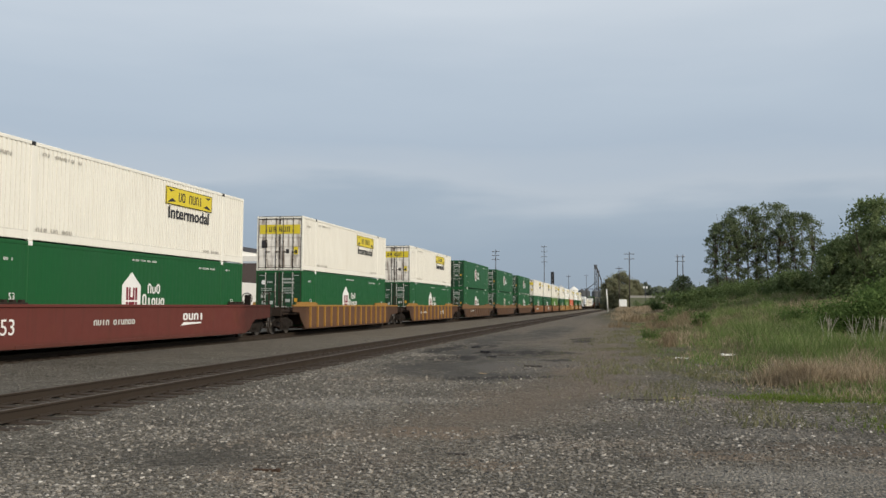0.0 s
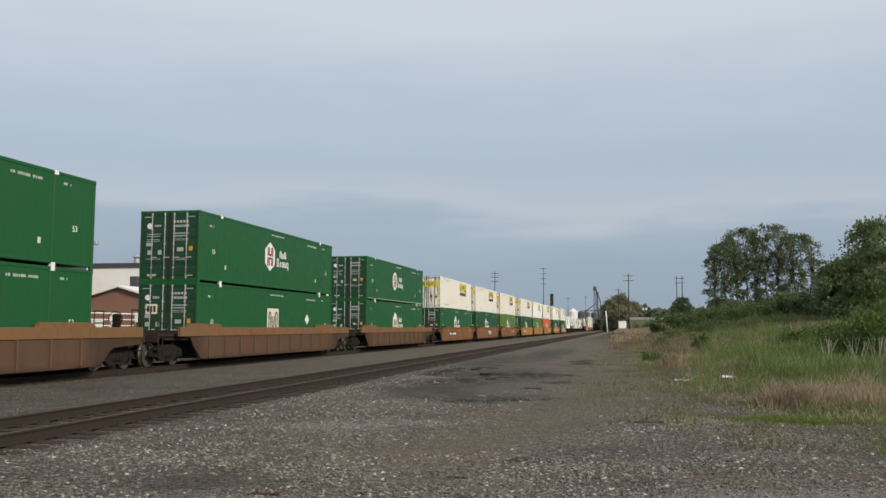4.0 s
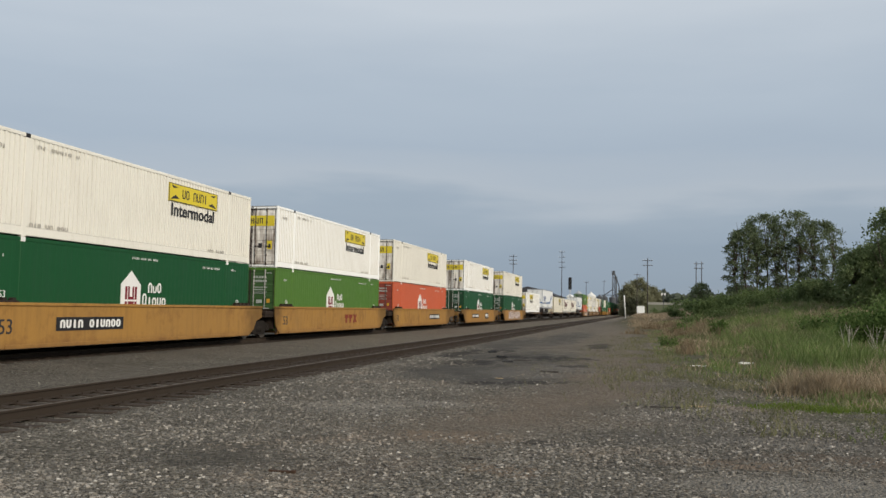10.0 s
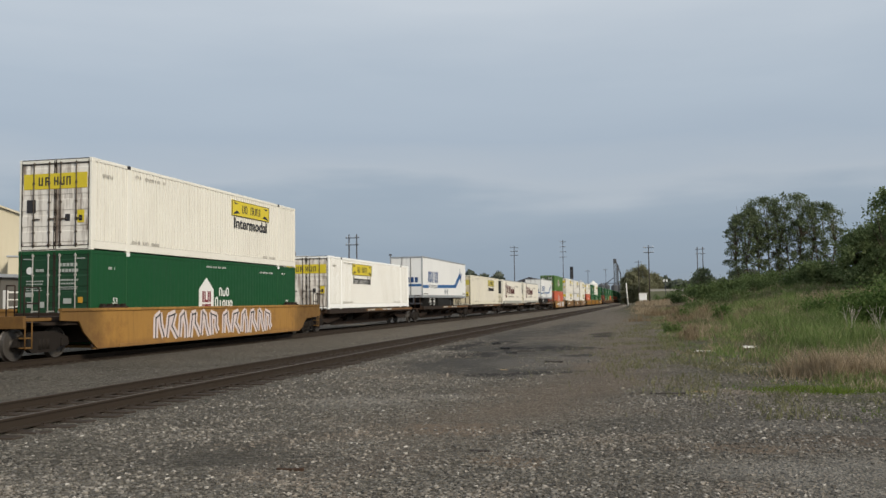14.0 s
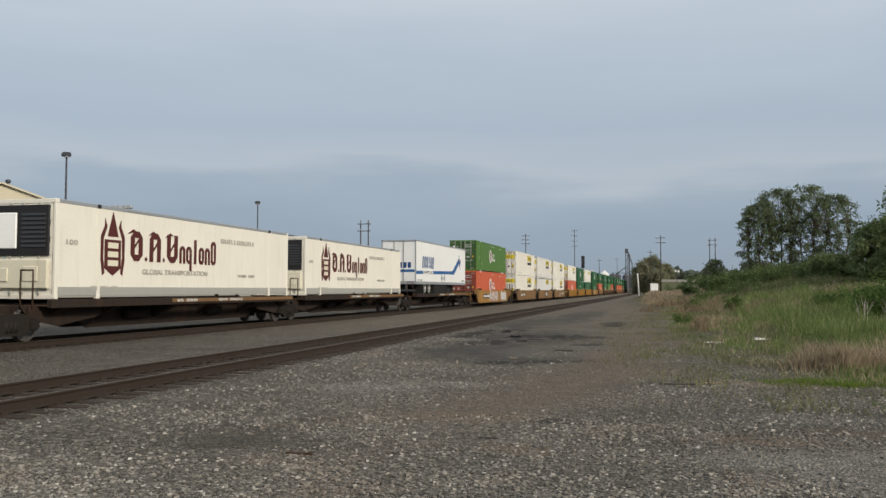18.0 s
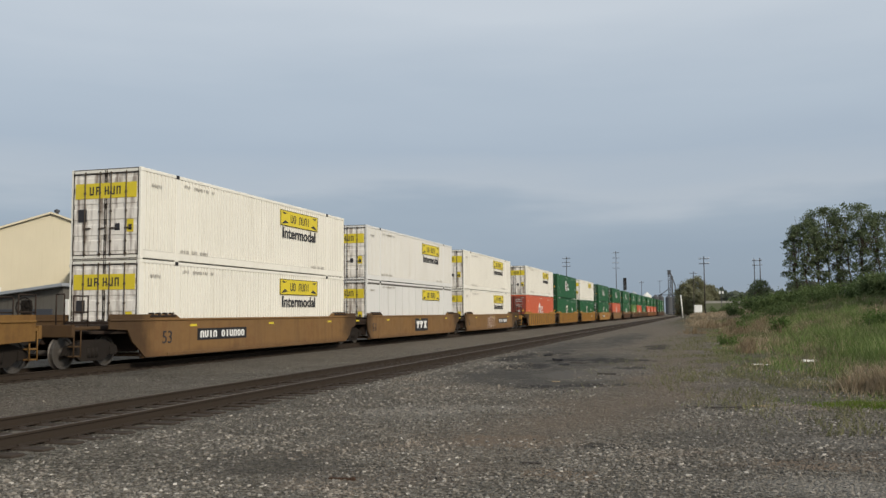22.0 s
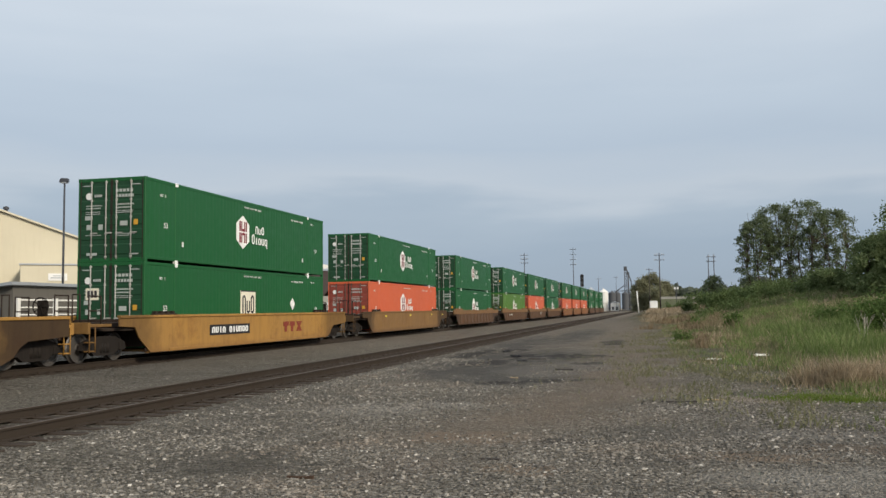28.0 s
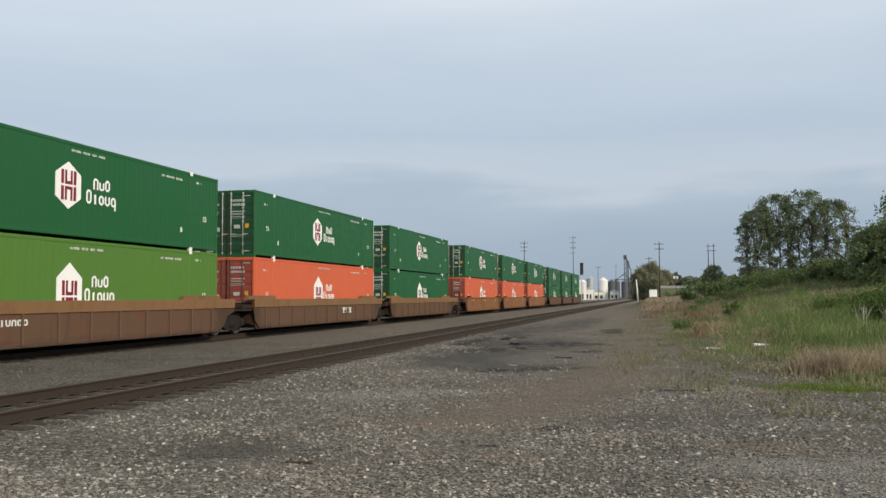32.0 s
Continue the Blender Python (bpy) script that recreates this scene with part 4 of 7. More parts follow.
def door_marks(g):
    for x0, x1, z0, z1 in ((-1.02, -0.74, 1.46, 1.60), (-0.96, -0.80, 1.12, 1.30), (-0.5, -0.34, 1.12, 1.30), (0.34, 0.62, 1.24, 1.40),
                           (-1.12, -0.78, 2.63, 2.66), (0.78, 1.1, 2.63, 2.66), (-0.95, -0.55, 0.24, 0.33), (0.7, 1.05, 0.25, 0.29)):
        g.box(x0, x1, -0.006, 0.004, z0, z1)
    rnd = random.Random(4)
    for x0, z0 in [(-1.0, 1.72), (-1.0, 1.65), (0.16, 1.74), (0.16, 1.68), (-1.0, 0.92), (0.16, 0.95), (0.16, 0.89)]:
        x = x0
        while x < x0 + rnd.uniform(0.5, 0.8):
            w = rnd.uniform(0.03, 0.12)
            g.box(x, x + w, -0.006, 0.004, z0, z0 + 0.028)
            x += w + 0.025
    for x0, z0, h, n, p in ((-0.66, 2.24, 0.09, 4, 0.075), (0.16, 2.40, 0.10, 5, 0.14), (0.16, 2.22, 0.10, 6, 0.12), (-1.0, 1.93, 0.035, 9, 0.07), (-1.0, 1.84, 0.035, 8, 0.075),
                            (0.16, 1.95, 0.05, 8, 0.09), (0.16, 1.84, 0.05, 7, 0.09)):
        for i in range(n):
            g.box(x0 + i * p, x0 + (i + 0.72) * p, -0.006, 0.004, z0, z0 + h)


def side_marks(g):
    bars(g, HX, 7.3, 8.9, 2.60, 2.67, "TTTT TTT TT TTT")
    bars(g, HX, 12.1, 13.5, 2.51, 2.59, "TT TTTTT TTTT")
    bars(g, HX, 14.5, 14.9, 2.52, 2.60, "TT T")
    bars(g, HX, 0.9, 1.3, 2.31, 2.40, "TT T")
    for y in (2.35, 13.4):
        g.box(HX, HX + 0.006, y, y + 0.13, 0.64, 0.82)


def emblem_bars(g, y, z0, z1):
    """Paired uprights with a double bar between them, parted by a thin cross of the ground colour."""
    m, h = (z0 + z1) / 2, 0.03
    for k in (-1, 1):
        for a, b in ((0.22, 0.34), (0.08, 0.17)):
            p, q = sorted((y + k * a, y + k * b))
            for r, u in ((z0, m - h), (m + h, z1)):
                g.box(HX - 0.01, HX + 0.012, p, q, r, u)
    for r, u in ((m - h - 0.10, m - h), (m + h, m + h + 0.10)):
        g.box(HX - 0.01, HX + 0.011, y - 0.079, y + 0.079, r, u)


def panel_scroll(g):
    for y, k in ((9.55, 1), (13.0, -1)):
        g.prism([(y, 2.02), (y + 0.62 * k, 2.10), (y + 0.34 * k, 2.20), (y + 0.12 * k, 2.10)], HX, HX + 0.012)
        g.prism([(y + 0.05 * k, 2.54), (y + 0.5 * k, 2.50), (y + 0.2 * k, 2.44)], HX, HX + 0.012)
    for a, b in ((1.955, 1.985), (2.59, 2.615)):
        g.box(HX, HX + 0.010, 9.45, 13.1, a, b)
    for y in (9.45, 13.07):
        g.box(HX, HX + 0.010, y, y + 0.03, 1.985, 2.59)


def crest(c):
    """Refrigerated container: cooling unit in the near end, maroon crest and lettering on the side."""
    part("cooling_unit", shared("cooling unit", lambda g: [g.box(-1.1, 1.1, -0.05, 0.06, 1.25, 2.72, 0.02)], "black"), c, "dark recessed cooling unit")
    part("unit_door", shared("cooling door", lambda g: [g.box(-0.95, 0.05, -0.10, -0.04, 1.45, 2.5, 0.03)], "bright"), c)
    part("unit_grille", shared("cooling grille", lambda g: [g.box(0.2, 1.0, -0.075, -0.045, 1.5 + i * 0.13, 1.57 + i * 0.13) for i in range(8)], "cast"), c)
    part("lower_cover", shared("cooling cover", lambda g: [g.box(-1.1, 1.1, -0.09, 0.02, 0.3, 1.15, 0.03), g.box(-0.7, -0.2, -0.13, -0.08, 0.5, 0.9, 0.02), g.box(0.3, 0.8, -0.12, -0.08, 0.5, 0.95, 0.02)], "cream"), c)
    sh = part("crest", shared("crest shield", lambda g: [g.prism([(2.3, 0.95), (2.72, 0.72), (3.14, 0.95), (3.14, 1.85), (2.3, 1.85)], HX - 0.02, HX + 0.006),
                                                        g.prism([(2.45, 1.95), (3.0, 1.95), (2.88, 2.3), (2.72, 2.72), (2.57, 2.3)], HX - 0.02, HX + 0.006),
                                                        g.prism([(2.20, 0.72), (2.30, 0.80), (2.22, 1.3), (2.24, 1.9), (2.42, 2.25), (2.30, 2.5), (2.30, 2.28), (2.10, 1.95), (2.10, 1.2)], HX - 0.02, HX + 0.006), g.prism([(3.24, 0.72), (3.14, 0.80), (3.22, 1.3), (3.20, 1.9), (3.02, 2.25), (3.14, 2.5), (3.14, 2.28), (3.34, 1.95), (3.34, 1.2)], HX - 0.02, HX + 0.006)], "maroon"), c, "maroon heraldic crest")
    part("crest_field", shared("crest field", lambda g: [g.box(HX, HX + 0.012, 2.45, 2.99, 1.02 + i * 0.28, 1.2 + i * 0.28) for i in range(3)], "cream"), sh)
    part("wordmark", shared("crest word", lambda g: blackletter(g), "maroon"), c, "large maroon lettering blocks")
    side_text("lettering", "GLOBAL TRANSPORTATION", 0.17, "faint", c, HX + 0.004, 4.35, 0.80, 4.35, 0.004)
    part("stencil", shared("crest grey word", lambda g: bars(g, HX, 9.7, 12.7, 2.10, 2.28, "TTTTTTTTT"), "faint"), c, "grey model mark")
    part("stencil", shared("crest stencils", lambda g: [bars(g, HX, 11.2, 12.7, 0.78, 0.90, "TTTTT TTTT"), bars(g, HX, 1.65, 3.0, 0.26, 0.40, "TTT TTTT TTT"), bars(g, HX, 12.2, 13.2, 0.26, 0.36, "TT TTT"), bars(g, HX, 0.4, 1.0, 1.6, 1.75, "TTT")], "faint"), c)


def blackletter(g):
    """A run of heavy pen shapes, tall at the start of each word, with thin serif strokes."""
    x0 = HX - 0.014
    strokes(g, x0, 3.62, 4.42, 1.22, 2.20, "O", t=0.02)
    strokes(g, x0, 4.72, 5.52, 1.22, 2.20, "N", t=0.02)
    strokes(g, x0, 5.80, 6.62, 1.22, 2.20, "U", t=0.02)
    strokes(g, x0, 6.66, 8.92, 1.22, 2.12, "nqIon", t=0.02, pen=0.30)
    strokes(g, x0, 8.92, 9.38, 1.22, 2.12, "O", t=0.02, pen=0.30)
    for y in (4.50, 5.58):
        g.prism([(y, 1.30), (y + 0.08, 1.22), (y + 0.16, 1.30), (y + 0.08, 1.38)], x0, HX + 0.006)
    for y in (3.72, 4.9, 5.95):
        g.prism([(y, 1.45), (y + 0.5, 1.95), (y + 0.44, 1.99), (y - 0.05, 1.5)], x0, HX + 0.007)
        g.prism([(y - 0.2, 2.10), (y + 0.1, 2.26), (y + 0.3, 2.18), (y + 0.05, 2.14)], x0, HX + 0.007)


# ---- rail cars ----


def wheelset(g):
    for s in (-1, 1):
        g.lathe([(s * 0.70, 0.10), (s * 0.70, 0.485), (s * 0.735, 0.457), (s * 0.83, 0.452), (s * 0.83, 0.385), (s * 0.79, 0.37), (s * 0.79, 0.16), (s * 0.85, 0.13), (s * 0.85, 0.09)], 0, 20)
    g.tube((-0.98, 0, 0), (0.98, 0, 0), 0.085, n=10)


def side_frame(g):
    g.prism([(-1.15, 0.40), (-1.05, 0.62), (-0.45, 0.80), (0.45, 0.80), (1.05, 0.62), (1.15, 0.40), (0.78, 0.40), (0.48, 0.20), (-0.48, 0.20), (-0.78, 0.40)], 0.94, 1.09)
    for y in (-0.89, 0.89):
        g.box(0.92, 1.14, y - 0.15, y + 0.15, 0.34, 0.60, 0.02)
    for y in (-0.17, 0.0, 0.17):
        g.tube((1.06, y, 0.30), (1.06, y, 0.58), 0.075, n=8)


def bogie(parent, y):
    for dy in (-0.89, 0.89):
        part("wheelset", shared("wheelset", wheelset, "wheel"), parent, at=pose(0, y + dy, 0.455))
    for r in (0, 180):
        part("side_frame", shared("side_frame", side_frame, "truck"), parent, at=pose(0, y, 0, 0, 0, r))
    part("bolster", shared("bolster", lambda g: [g.box(-1.0, 1.0, -0.2, 0.2, 0.42, 0.72, 0.03), g.box(-0.3, 0.3, -0.3, 0.3, 0.7, 0.82, 0.02)], "truck"), parent, at=pose(0, y, 0))


WX = 1.46


REACH = {"open": (-1.60, 2.80), "joint": (-0.30, 1.15), "none": (-0.30, 1.15)}      # how far the side runs past the well, at the near and the far end
NEAR_LOW = {"open": [(-1.60, 1.10), (-0.75, 1.06), (-0.50, 0.70), (-0.10, 0.40), (0.15, 0.20)], "joint": [(-0.30, 1.0), (-0.18, 0.55), (0.25, 0.20)]}
FAR_LOW = {"open": [(0.15, 0.20), (0.55, 0.36), (0.80, 0.62), (1.10, 0.78), (2.80, 0.86)], "joint": [(-0.1, 0.20), (0.35, 0.45), (0.6, 0.80), (1.15, 0.95)]}


def side_profile(raised, near, far):
    up = 0.13 if raised else 0.0
    y0, y1 = REACH[near][0], L + REACH[far][1]
    p = [(y0, 1.40 + up)] + NEAR_LOW["joint" if near == "none" else near] + [(L + y, z) for y, z in FAR_LOW["joint" if far == "none" else far]] + [(y1, 1.40 + up)]
    if raised:
        p += [(L - 1.75, 1.40 + up), (L - 2.0, 1.40), (2.0, 1.40), (1.75, 1.40 + up)]
    return p


def well_side(g, raised, near, far, turned):
    p = side_profile(raised, near, far)
    g.prism([(L - y, z) for y, z in p] if turned else p, WX - 0.05, WX - 0.005)


def guide(g):
    """A low guide plate on top of the side, with a bent lip."""
    g.prism([(-1.3, 1.44), (1.5, 1.44), (1.42, 1.57), (-1.25, 1.57)], WX - 0.12, WX + 0.03)
    g.box(WX - 0.13, WX - 0.03, -1.2, 1.38, 1.565, 1.60, 0.01)


def lugged_guide(g):
    """Dark locking lugs on top of the side."""
    g.box(WX - 0.12, WX + 0.03, 0.0, 1.4, 1.44, 1.50, 0.01)
    for i in range(4):
        g.box(WX - 0.12, WX + 0.02, 0.06 + i * 0.36, 0.20 + i * 0.36, 1.49, 1.58, 0.01)


def well_floor(g):
    g.box(-WX + 0.05, WX - 0.05, 0.2, L - 0.2, 0.22, 0.30)
    g.box(-WX + 0.05, -WX + 0.2, 0.1, L - 0.1, 0.18, 0.355)
    g.box(WX - 0.2, WX - 0.05, 0.1, L - 0.1, 0.18, 0.355)


def end_deck(g, reach):
    """The frame over the wheels at one end, drawn towards -y."""
    g.box(-0.34, 0.34, -reach, 0.2, 0.70, 1.06, 0.02)
    g.box(-1.36, 1.36, -1.15, -0.05, 1.06, 1.22, 0.02)
    g.box(-1.30, 1.30, -0.12, 0.0, 0.40, 1.32, 0.02)
    # inner skirts added to close the cut, standing for truss and shadow
    for s in (-1, 1):
        g.box(s * 1.375 - 0.02, s * 1.375 + 0.02, -0.05, 1.6, 0.24, 1.30)
    for s in (-1, 1):
        g.prism([(s * 1.34, -1.15), (s * 0.34, -min(2.4, reach)), (s * 0.34, -0.2), (s * 1.34, -0.2)], 0.96, 1.05, 2)


def platform(g):
    g.box(-1.38, 1.38, -3.05, -1.9, 1.10, 1.19, 0.012)
    g.box(-1.40, 1.40, -3.10, -2.98, 0.90, 1.25, 0.012)
    for s in (-1, 1):
        for z in (0.35, 0.62):
            g.box(s * 1.36 - 0.2 * (s > 0), s * 1.36 + 0.2 * (s < 0), -2.98, -2.70, z, z + 0.04, 0.008)
        g.tube((s * 1.36, -2.98, 0.33), (s * 1.36, -2.98, 1.2), 0.02, n=6)
        g.tube((s * 1.36, -2.70, 0.33), (s * 1.36, -2.70, 1.2), 0.02, n=6)


def railing(g):
    for y in (-2.95, -2.35):
        g.tube((1.3, y, 1.18), (1.3, y, 2.05), 0.022, n=6)
    for z in (1.6, 2.05):
        g.tube((1.3, -2.95, z), (1.3, -2.35, z), 0.022, n=6)


def grab_iron(g):
    for x in (0.75, 1.02):
        g.tube((x, -2.98, 1.18), (x, -2.98, 2.1), 0.02, n=6)
    g.tube((0.75, -2.98, 2.1), (1.02, -2.98, 2.1), 0.02, n=6)


def brake_wheel(g):
    n = 14
    for k in range(n):
        a, b = 2 * math.pi * k / n, 2 * math.pi * (k + 1) / n
        g.tube((0.28 * math.cos(a), 0, 0.28 * math.sin(a)), (0.28 * math.cos(b), 0, 0.28 * math.sin(b)), 0.02, n=6)
    for k in range(5):
        a = 2 * math.pi * k / 5
        g.tube((0, 0, 0), (0.28 * math.cos(a), 0, 0.28 * math.sin(a)), 0.014, n=6)
    g.box(-0.15, 0.15, 0.02, 0.16, -0.55, 0.2, 0.02)


def coupler(g):
    g.box(-0.14, 0.14, -0.62, 0.3, 0.74, 1.0, 0.03)
    g.prism([(-0.2, -0.62), (0.2, -0.62), (0.26, -0.78), (0.12, -0.88), (0.06, -0.78), (-0.1, -0.80), (-0.22, -0.9)], 0.70, 1.03, 2)


def hose(g):
    pts = [(0.35, -0.5, 0.85), (0.38, -0.75, 0.55), (0.3, -0.95, 0.42), (0.15, -1.1, 0.5)]
    for p, q in zip(pts, pts[1:]):
        g.tube(p, q, 0.028, n=6)


CAR_WORDS = {"brown": "dark brown", "rustbrown": "rust-brown", "redbrown": "red-brown", "rusty": "rusty orange-brown", "gold": "weathered yellow", "amber": "grimy amber-yellow"}


def well_car(style, colour, near_end, far_end, raised, marks=None):
    """style: 'ribbed' or 'smooth'. near_end, far_end: 'open' has a coupler and platform, 'joint' shares its wheels, 'none' belongs to the next unit."""
    c = thing("well_car", "%s %s-sided double-stack freight well car" % (CAR_WORDS[colour], "smooth" if style == "smooth" else "ribbed"), "rail car", "cars of the freight train")
    deep = style == "deep"            # a tall top chord over narrow posts
    edge = {"brown": "rustedge", "rustbrown": "goldedge", "gold": "goldedge"}.get(colour, colour) if style != "smooth" else colour
    y0, y1 = REACH[near_end][0], L + REACH[far_end][1]
    sheet = "dullgold" if colour == "gold" and style == "ribbed" else colour
    for r, tag in ((0, "r"), (180, "l")):
        m = pose(0, 0, 0) if r == 0 else pose(0, L, 0, 0, 0, 180)
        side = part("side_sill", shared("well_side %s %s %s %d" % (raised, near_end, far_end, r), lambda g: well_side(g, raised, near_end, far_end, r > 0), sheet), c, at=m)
        a, b = (y0, y1) if r == 0 else (L - y1, L - y0)
        part("top_chord", shared(*box_key(WX - 0.10, WX + 0.035, a, b, (1.10 if deep else 1.36) if not raised else 1.33, 1.45 if not raised else 1.385, 0.01), edge), side)
        part("bottom_chord", shared(*box_key(WX - 0.06, WX + 0.02, 1.3, L - 1.3, 0.185, 0.30, 0.01), colour), side)
        if style != "smooth":
            n = 11 if deep or (colour == "rustbrown" and marks) else 14
            for i in range(n):
                y = 0.75 + i * (L - 1.5) / (n - 1)
                part("side_post", shared(*(box_key(WX - 0.02, WX + 0.07, -0.03, 0.03, 0.25, 1.11, 0.008) if deep else box_key(WX - 0.02, WX + 0.095, -0.045, 0.045, 0.25, 1.40, 0.012)), "post" if deep else edge), side, at=pose(0, y, 0))
        if colour in ("amber", "rusty"):
            for y in (2.6, 8.2, 13.9, L + 1.2):
                part("reflector", shared(*box_key(WX - 0.006, WX + 0.003, y, y + 0.40, 1.12, 1.19), "yellow"), side, "small yellow reflector")
        for y in (0.35, L - 1.5):
            part("container_guide", shared("guide", guide, edge) if style != "smooth" else shared("lugged guide", lugged_guide, "frame"), side, at=pose(0, y, 0))
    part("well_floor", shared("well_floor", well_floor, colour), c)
    for end, kind in ((0, near_end), (1, far_end)):
        m = pose(0, 0, 0) if end == 0 else pose(0, L, 0, 0, 0, 180)
        if kind == "open":
            deck = part("end_frame", shared("end deck open", lambda g: end_deck(g, 3.0), "frame"), c, "blackened end frame", m)
            part("platform", shared("platform", platform, "frame" if "brown" in colour else edge), deck)
            part("railing", shared("railing", railing, "frame"), deck)
            part("railing", shared("railing", railing, "frame"), deck, at=pose(-2.6, 0, 0))
            part("grab_iron", shared("grab_iron", grab_iron, "frame"), deck)
            part("coupler", shared("coupler", coupler, "truck"), deck, at=pose(0, -2.72, 0))
            part("air_hose", shared("hose", hose, "rubber"), deck, at=pose(0, -2.6, 0))
            if end == 0:
                part("brake_wheel", shared("brake_wheel", brake_wheel, "truck"), deck, "round hand brake wheel", pose(-0.55, -2.75, 1.75))
            bogie(c, -1.85 if end == 0 else L + 1.85)
        else:
            part("end_frame", shared("end deck joint", lambda g: end_deck(g, 1.55), "frame"), c, "blackened end frame", m)
            if kind == "joint":
                bogie(c, -1.65 if end == 0 else L + 1.65)
    if marks:
        car_marks(c, marks, style)
    return c


def car_marks(c, marks, style):
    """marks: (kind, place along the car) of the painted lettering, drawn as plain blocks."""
    x = WX + 0.003
    for kind, y in marks:
        if kind == "plate":
            pl = part("number_plate", shared(*box_key(x - 0.012, x, 0, 3.35, 0.64, 1.04), "black"), c, "black plate with white marks", pose(0, y - 0.45, 0))
            part("plate_mark", shared("plate marks", lambda g: strokes(g, x, 0.15, 3.20, 0.72, 0.96, "NUIN OIUNOO", pen=0.3), "mark"), pl)
        elif kind in ("sign", "big sign"):
            k = 1.28 if kind == "big sign" else 1.0
            pl = part("sign_plate", shared(*box_key(x - 0.012, x, 0, 1.95, 0.52, 1.11), "black"), c, "black plate with three white blocks", pose(0, y - 0.3, 0.815 - 0.815 * k) @ Matrix.Diagonal((1, k, k, 1)))
            part("sign_mark", shared("sign marks", sign_marks, "mark"), pl)
        elif kind in ("red sign", "white sign"):
            big = 1.35 if kind == "red sign" else 0.9
            part("sign_mark", shared("sign marks", sign_marks, "rusted" if kind == "red sign" else "stencil"), c, "three worn %s painted blocks" % kind.split()[0], pose(0, y, 0.8 - 0.8 * big) @ Matrix.Diagonal((1, big, big, 1)))
        elif kind == "stencil":
            part("stencil", shared("car stencil", lambda g: strokes(g, x, 0, 2.4, 0.78, 0.95, "NUIN OIUNOO", pen=0.24), "stencil"), c, "white stencilled marks", pose(0, y, 0))
        elif kind == "53":
            side_text("size_mark", "53", 0.42, "letter", c, x, y, 0.60)
        elif kind == "white 53":
            side_text("size_mark", "53", 0.46, "mark", c, x, y, 0.60)
        elif kind == "logo":
            part("logo", shared("car logo", lambda g: [bars(g, x, 0, 1.7, 0.86, 1.12, "TTTT"), g.prism([(-0.15, 0.66), (1.5, 0.72), (1.5, 0.77), (0.1, 0.78)], x, x + 0.006)], "mark"), c, "white painted railway logo", pose(0, y, 0))
        elif kind == "tag":
            part("graffiti", shared("graffiti", lambda g: scrawl(g, 4.8, 6), "graffiti"), c, "pink and white spray-painted scrawl", pose(0, y, 0))
            part("graffiti_outline", shared("graffiti outline", lambda g: scrawl(g, 4.8, 6, 0.004, 0.06), "letter"), c, "dark outline of the scrawl", pose(0, y, 0))
        elif kind == "faint tag":
            part("graffiti", shared("faint graffiti", lambda g: scrawl(g, 2.6, 4, 0.0, 0.05), "graffiti"), c, "faint pale spray-painted scrawl", pose(0, y, 0))
        elif kind == "small tag":
            part("graffiti", shared("small graffiti", lambda g: scrawl(g, 3.4, 5, 0.0, 0.22), "spray"), c, "pale blue spray-painted scrawl", pose(0, y, 0))


def sign_marks(g):
    x = WX + 0.004
    for y in (0.18, 0.70):
        g.prism([(y + 0.12, 0.65), (y + 0.30, 0.65), (y + 0.33, 0.84), (y + 0.44, 0.84), (y + 0.48, 0.99), (y + 0.04, 0.99), (y, 0.84), (y + 0.12, 0.84)], x, x + 0.006)
    for k in (-1, 1):
        g.prism([(1.26, 0.82 + k * 0.17), (1.48, 0.82 + k * 0.17), (1.52, 0.82 + k * 0.08), (1.56, 0.82 + k * 0.17), (1.78, 0.82 + k * 0.17), (1.61, 0.82), (1.43, 0.82)], x, x + 0.006)


def scrawl(g, length, n, lift=0.0, width=0.30):
    rnd = random.Random(n)
    x = WX + 0.003 + lift
    p = length / n
    for i in range(n):
        y0 = i * p
        pts = [(y0 + rnd.uniform(0, 0.2) * p, rnd.uniform(0.32, 0.45)), (y0 + rnd.uniform(0.05, 0.3) * p, rnd.uniform(1.0, 1.25)),
               (y0 + rnd.uniform(0.5, 0.9) * p, rnd.uniform(1.0, 1.28)), (y0 + rnd.uniform(0.4, 0.8) * p, rnd.uniform(0.65, 0.85)),
               (y0 + rnd.uniform(0.7, 1.0) * p, rnd.uniform(0.32, 0.5))]
        for k, (a, b) in enumerate(zip(pts, pts[1:])):
            a, b = Vector(a), Vector(b)
            d = (b - a).normalized()
            q = Vector((-d.y, d.x)) * width / 2
            poly = [a - d * 0.05 + q, b + d * 0.05 + q, b + d * 0.05 - q, a - d * 0.05 - q]
            g.prism([(v.x, v.y) for v in poly], x + 0.0006 * k, x + 0.003 + 0.0006 * k)


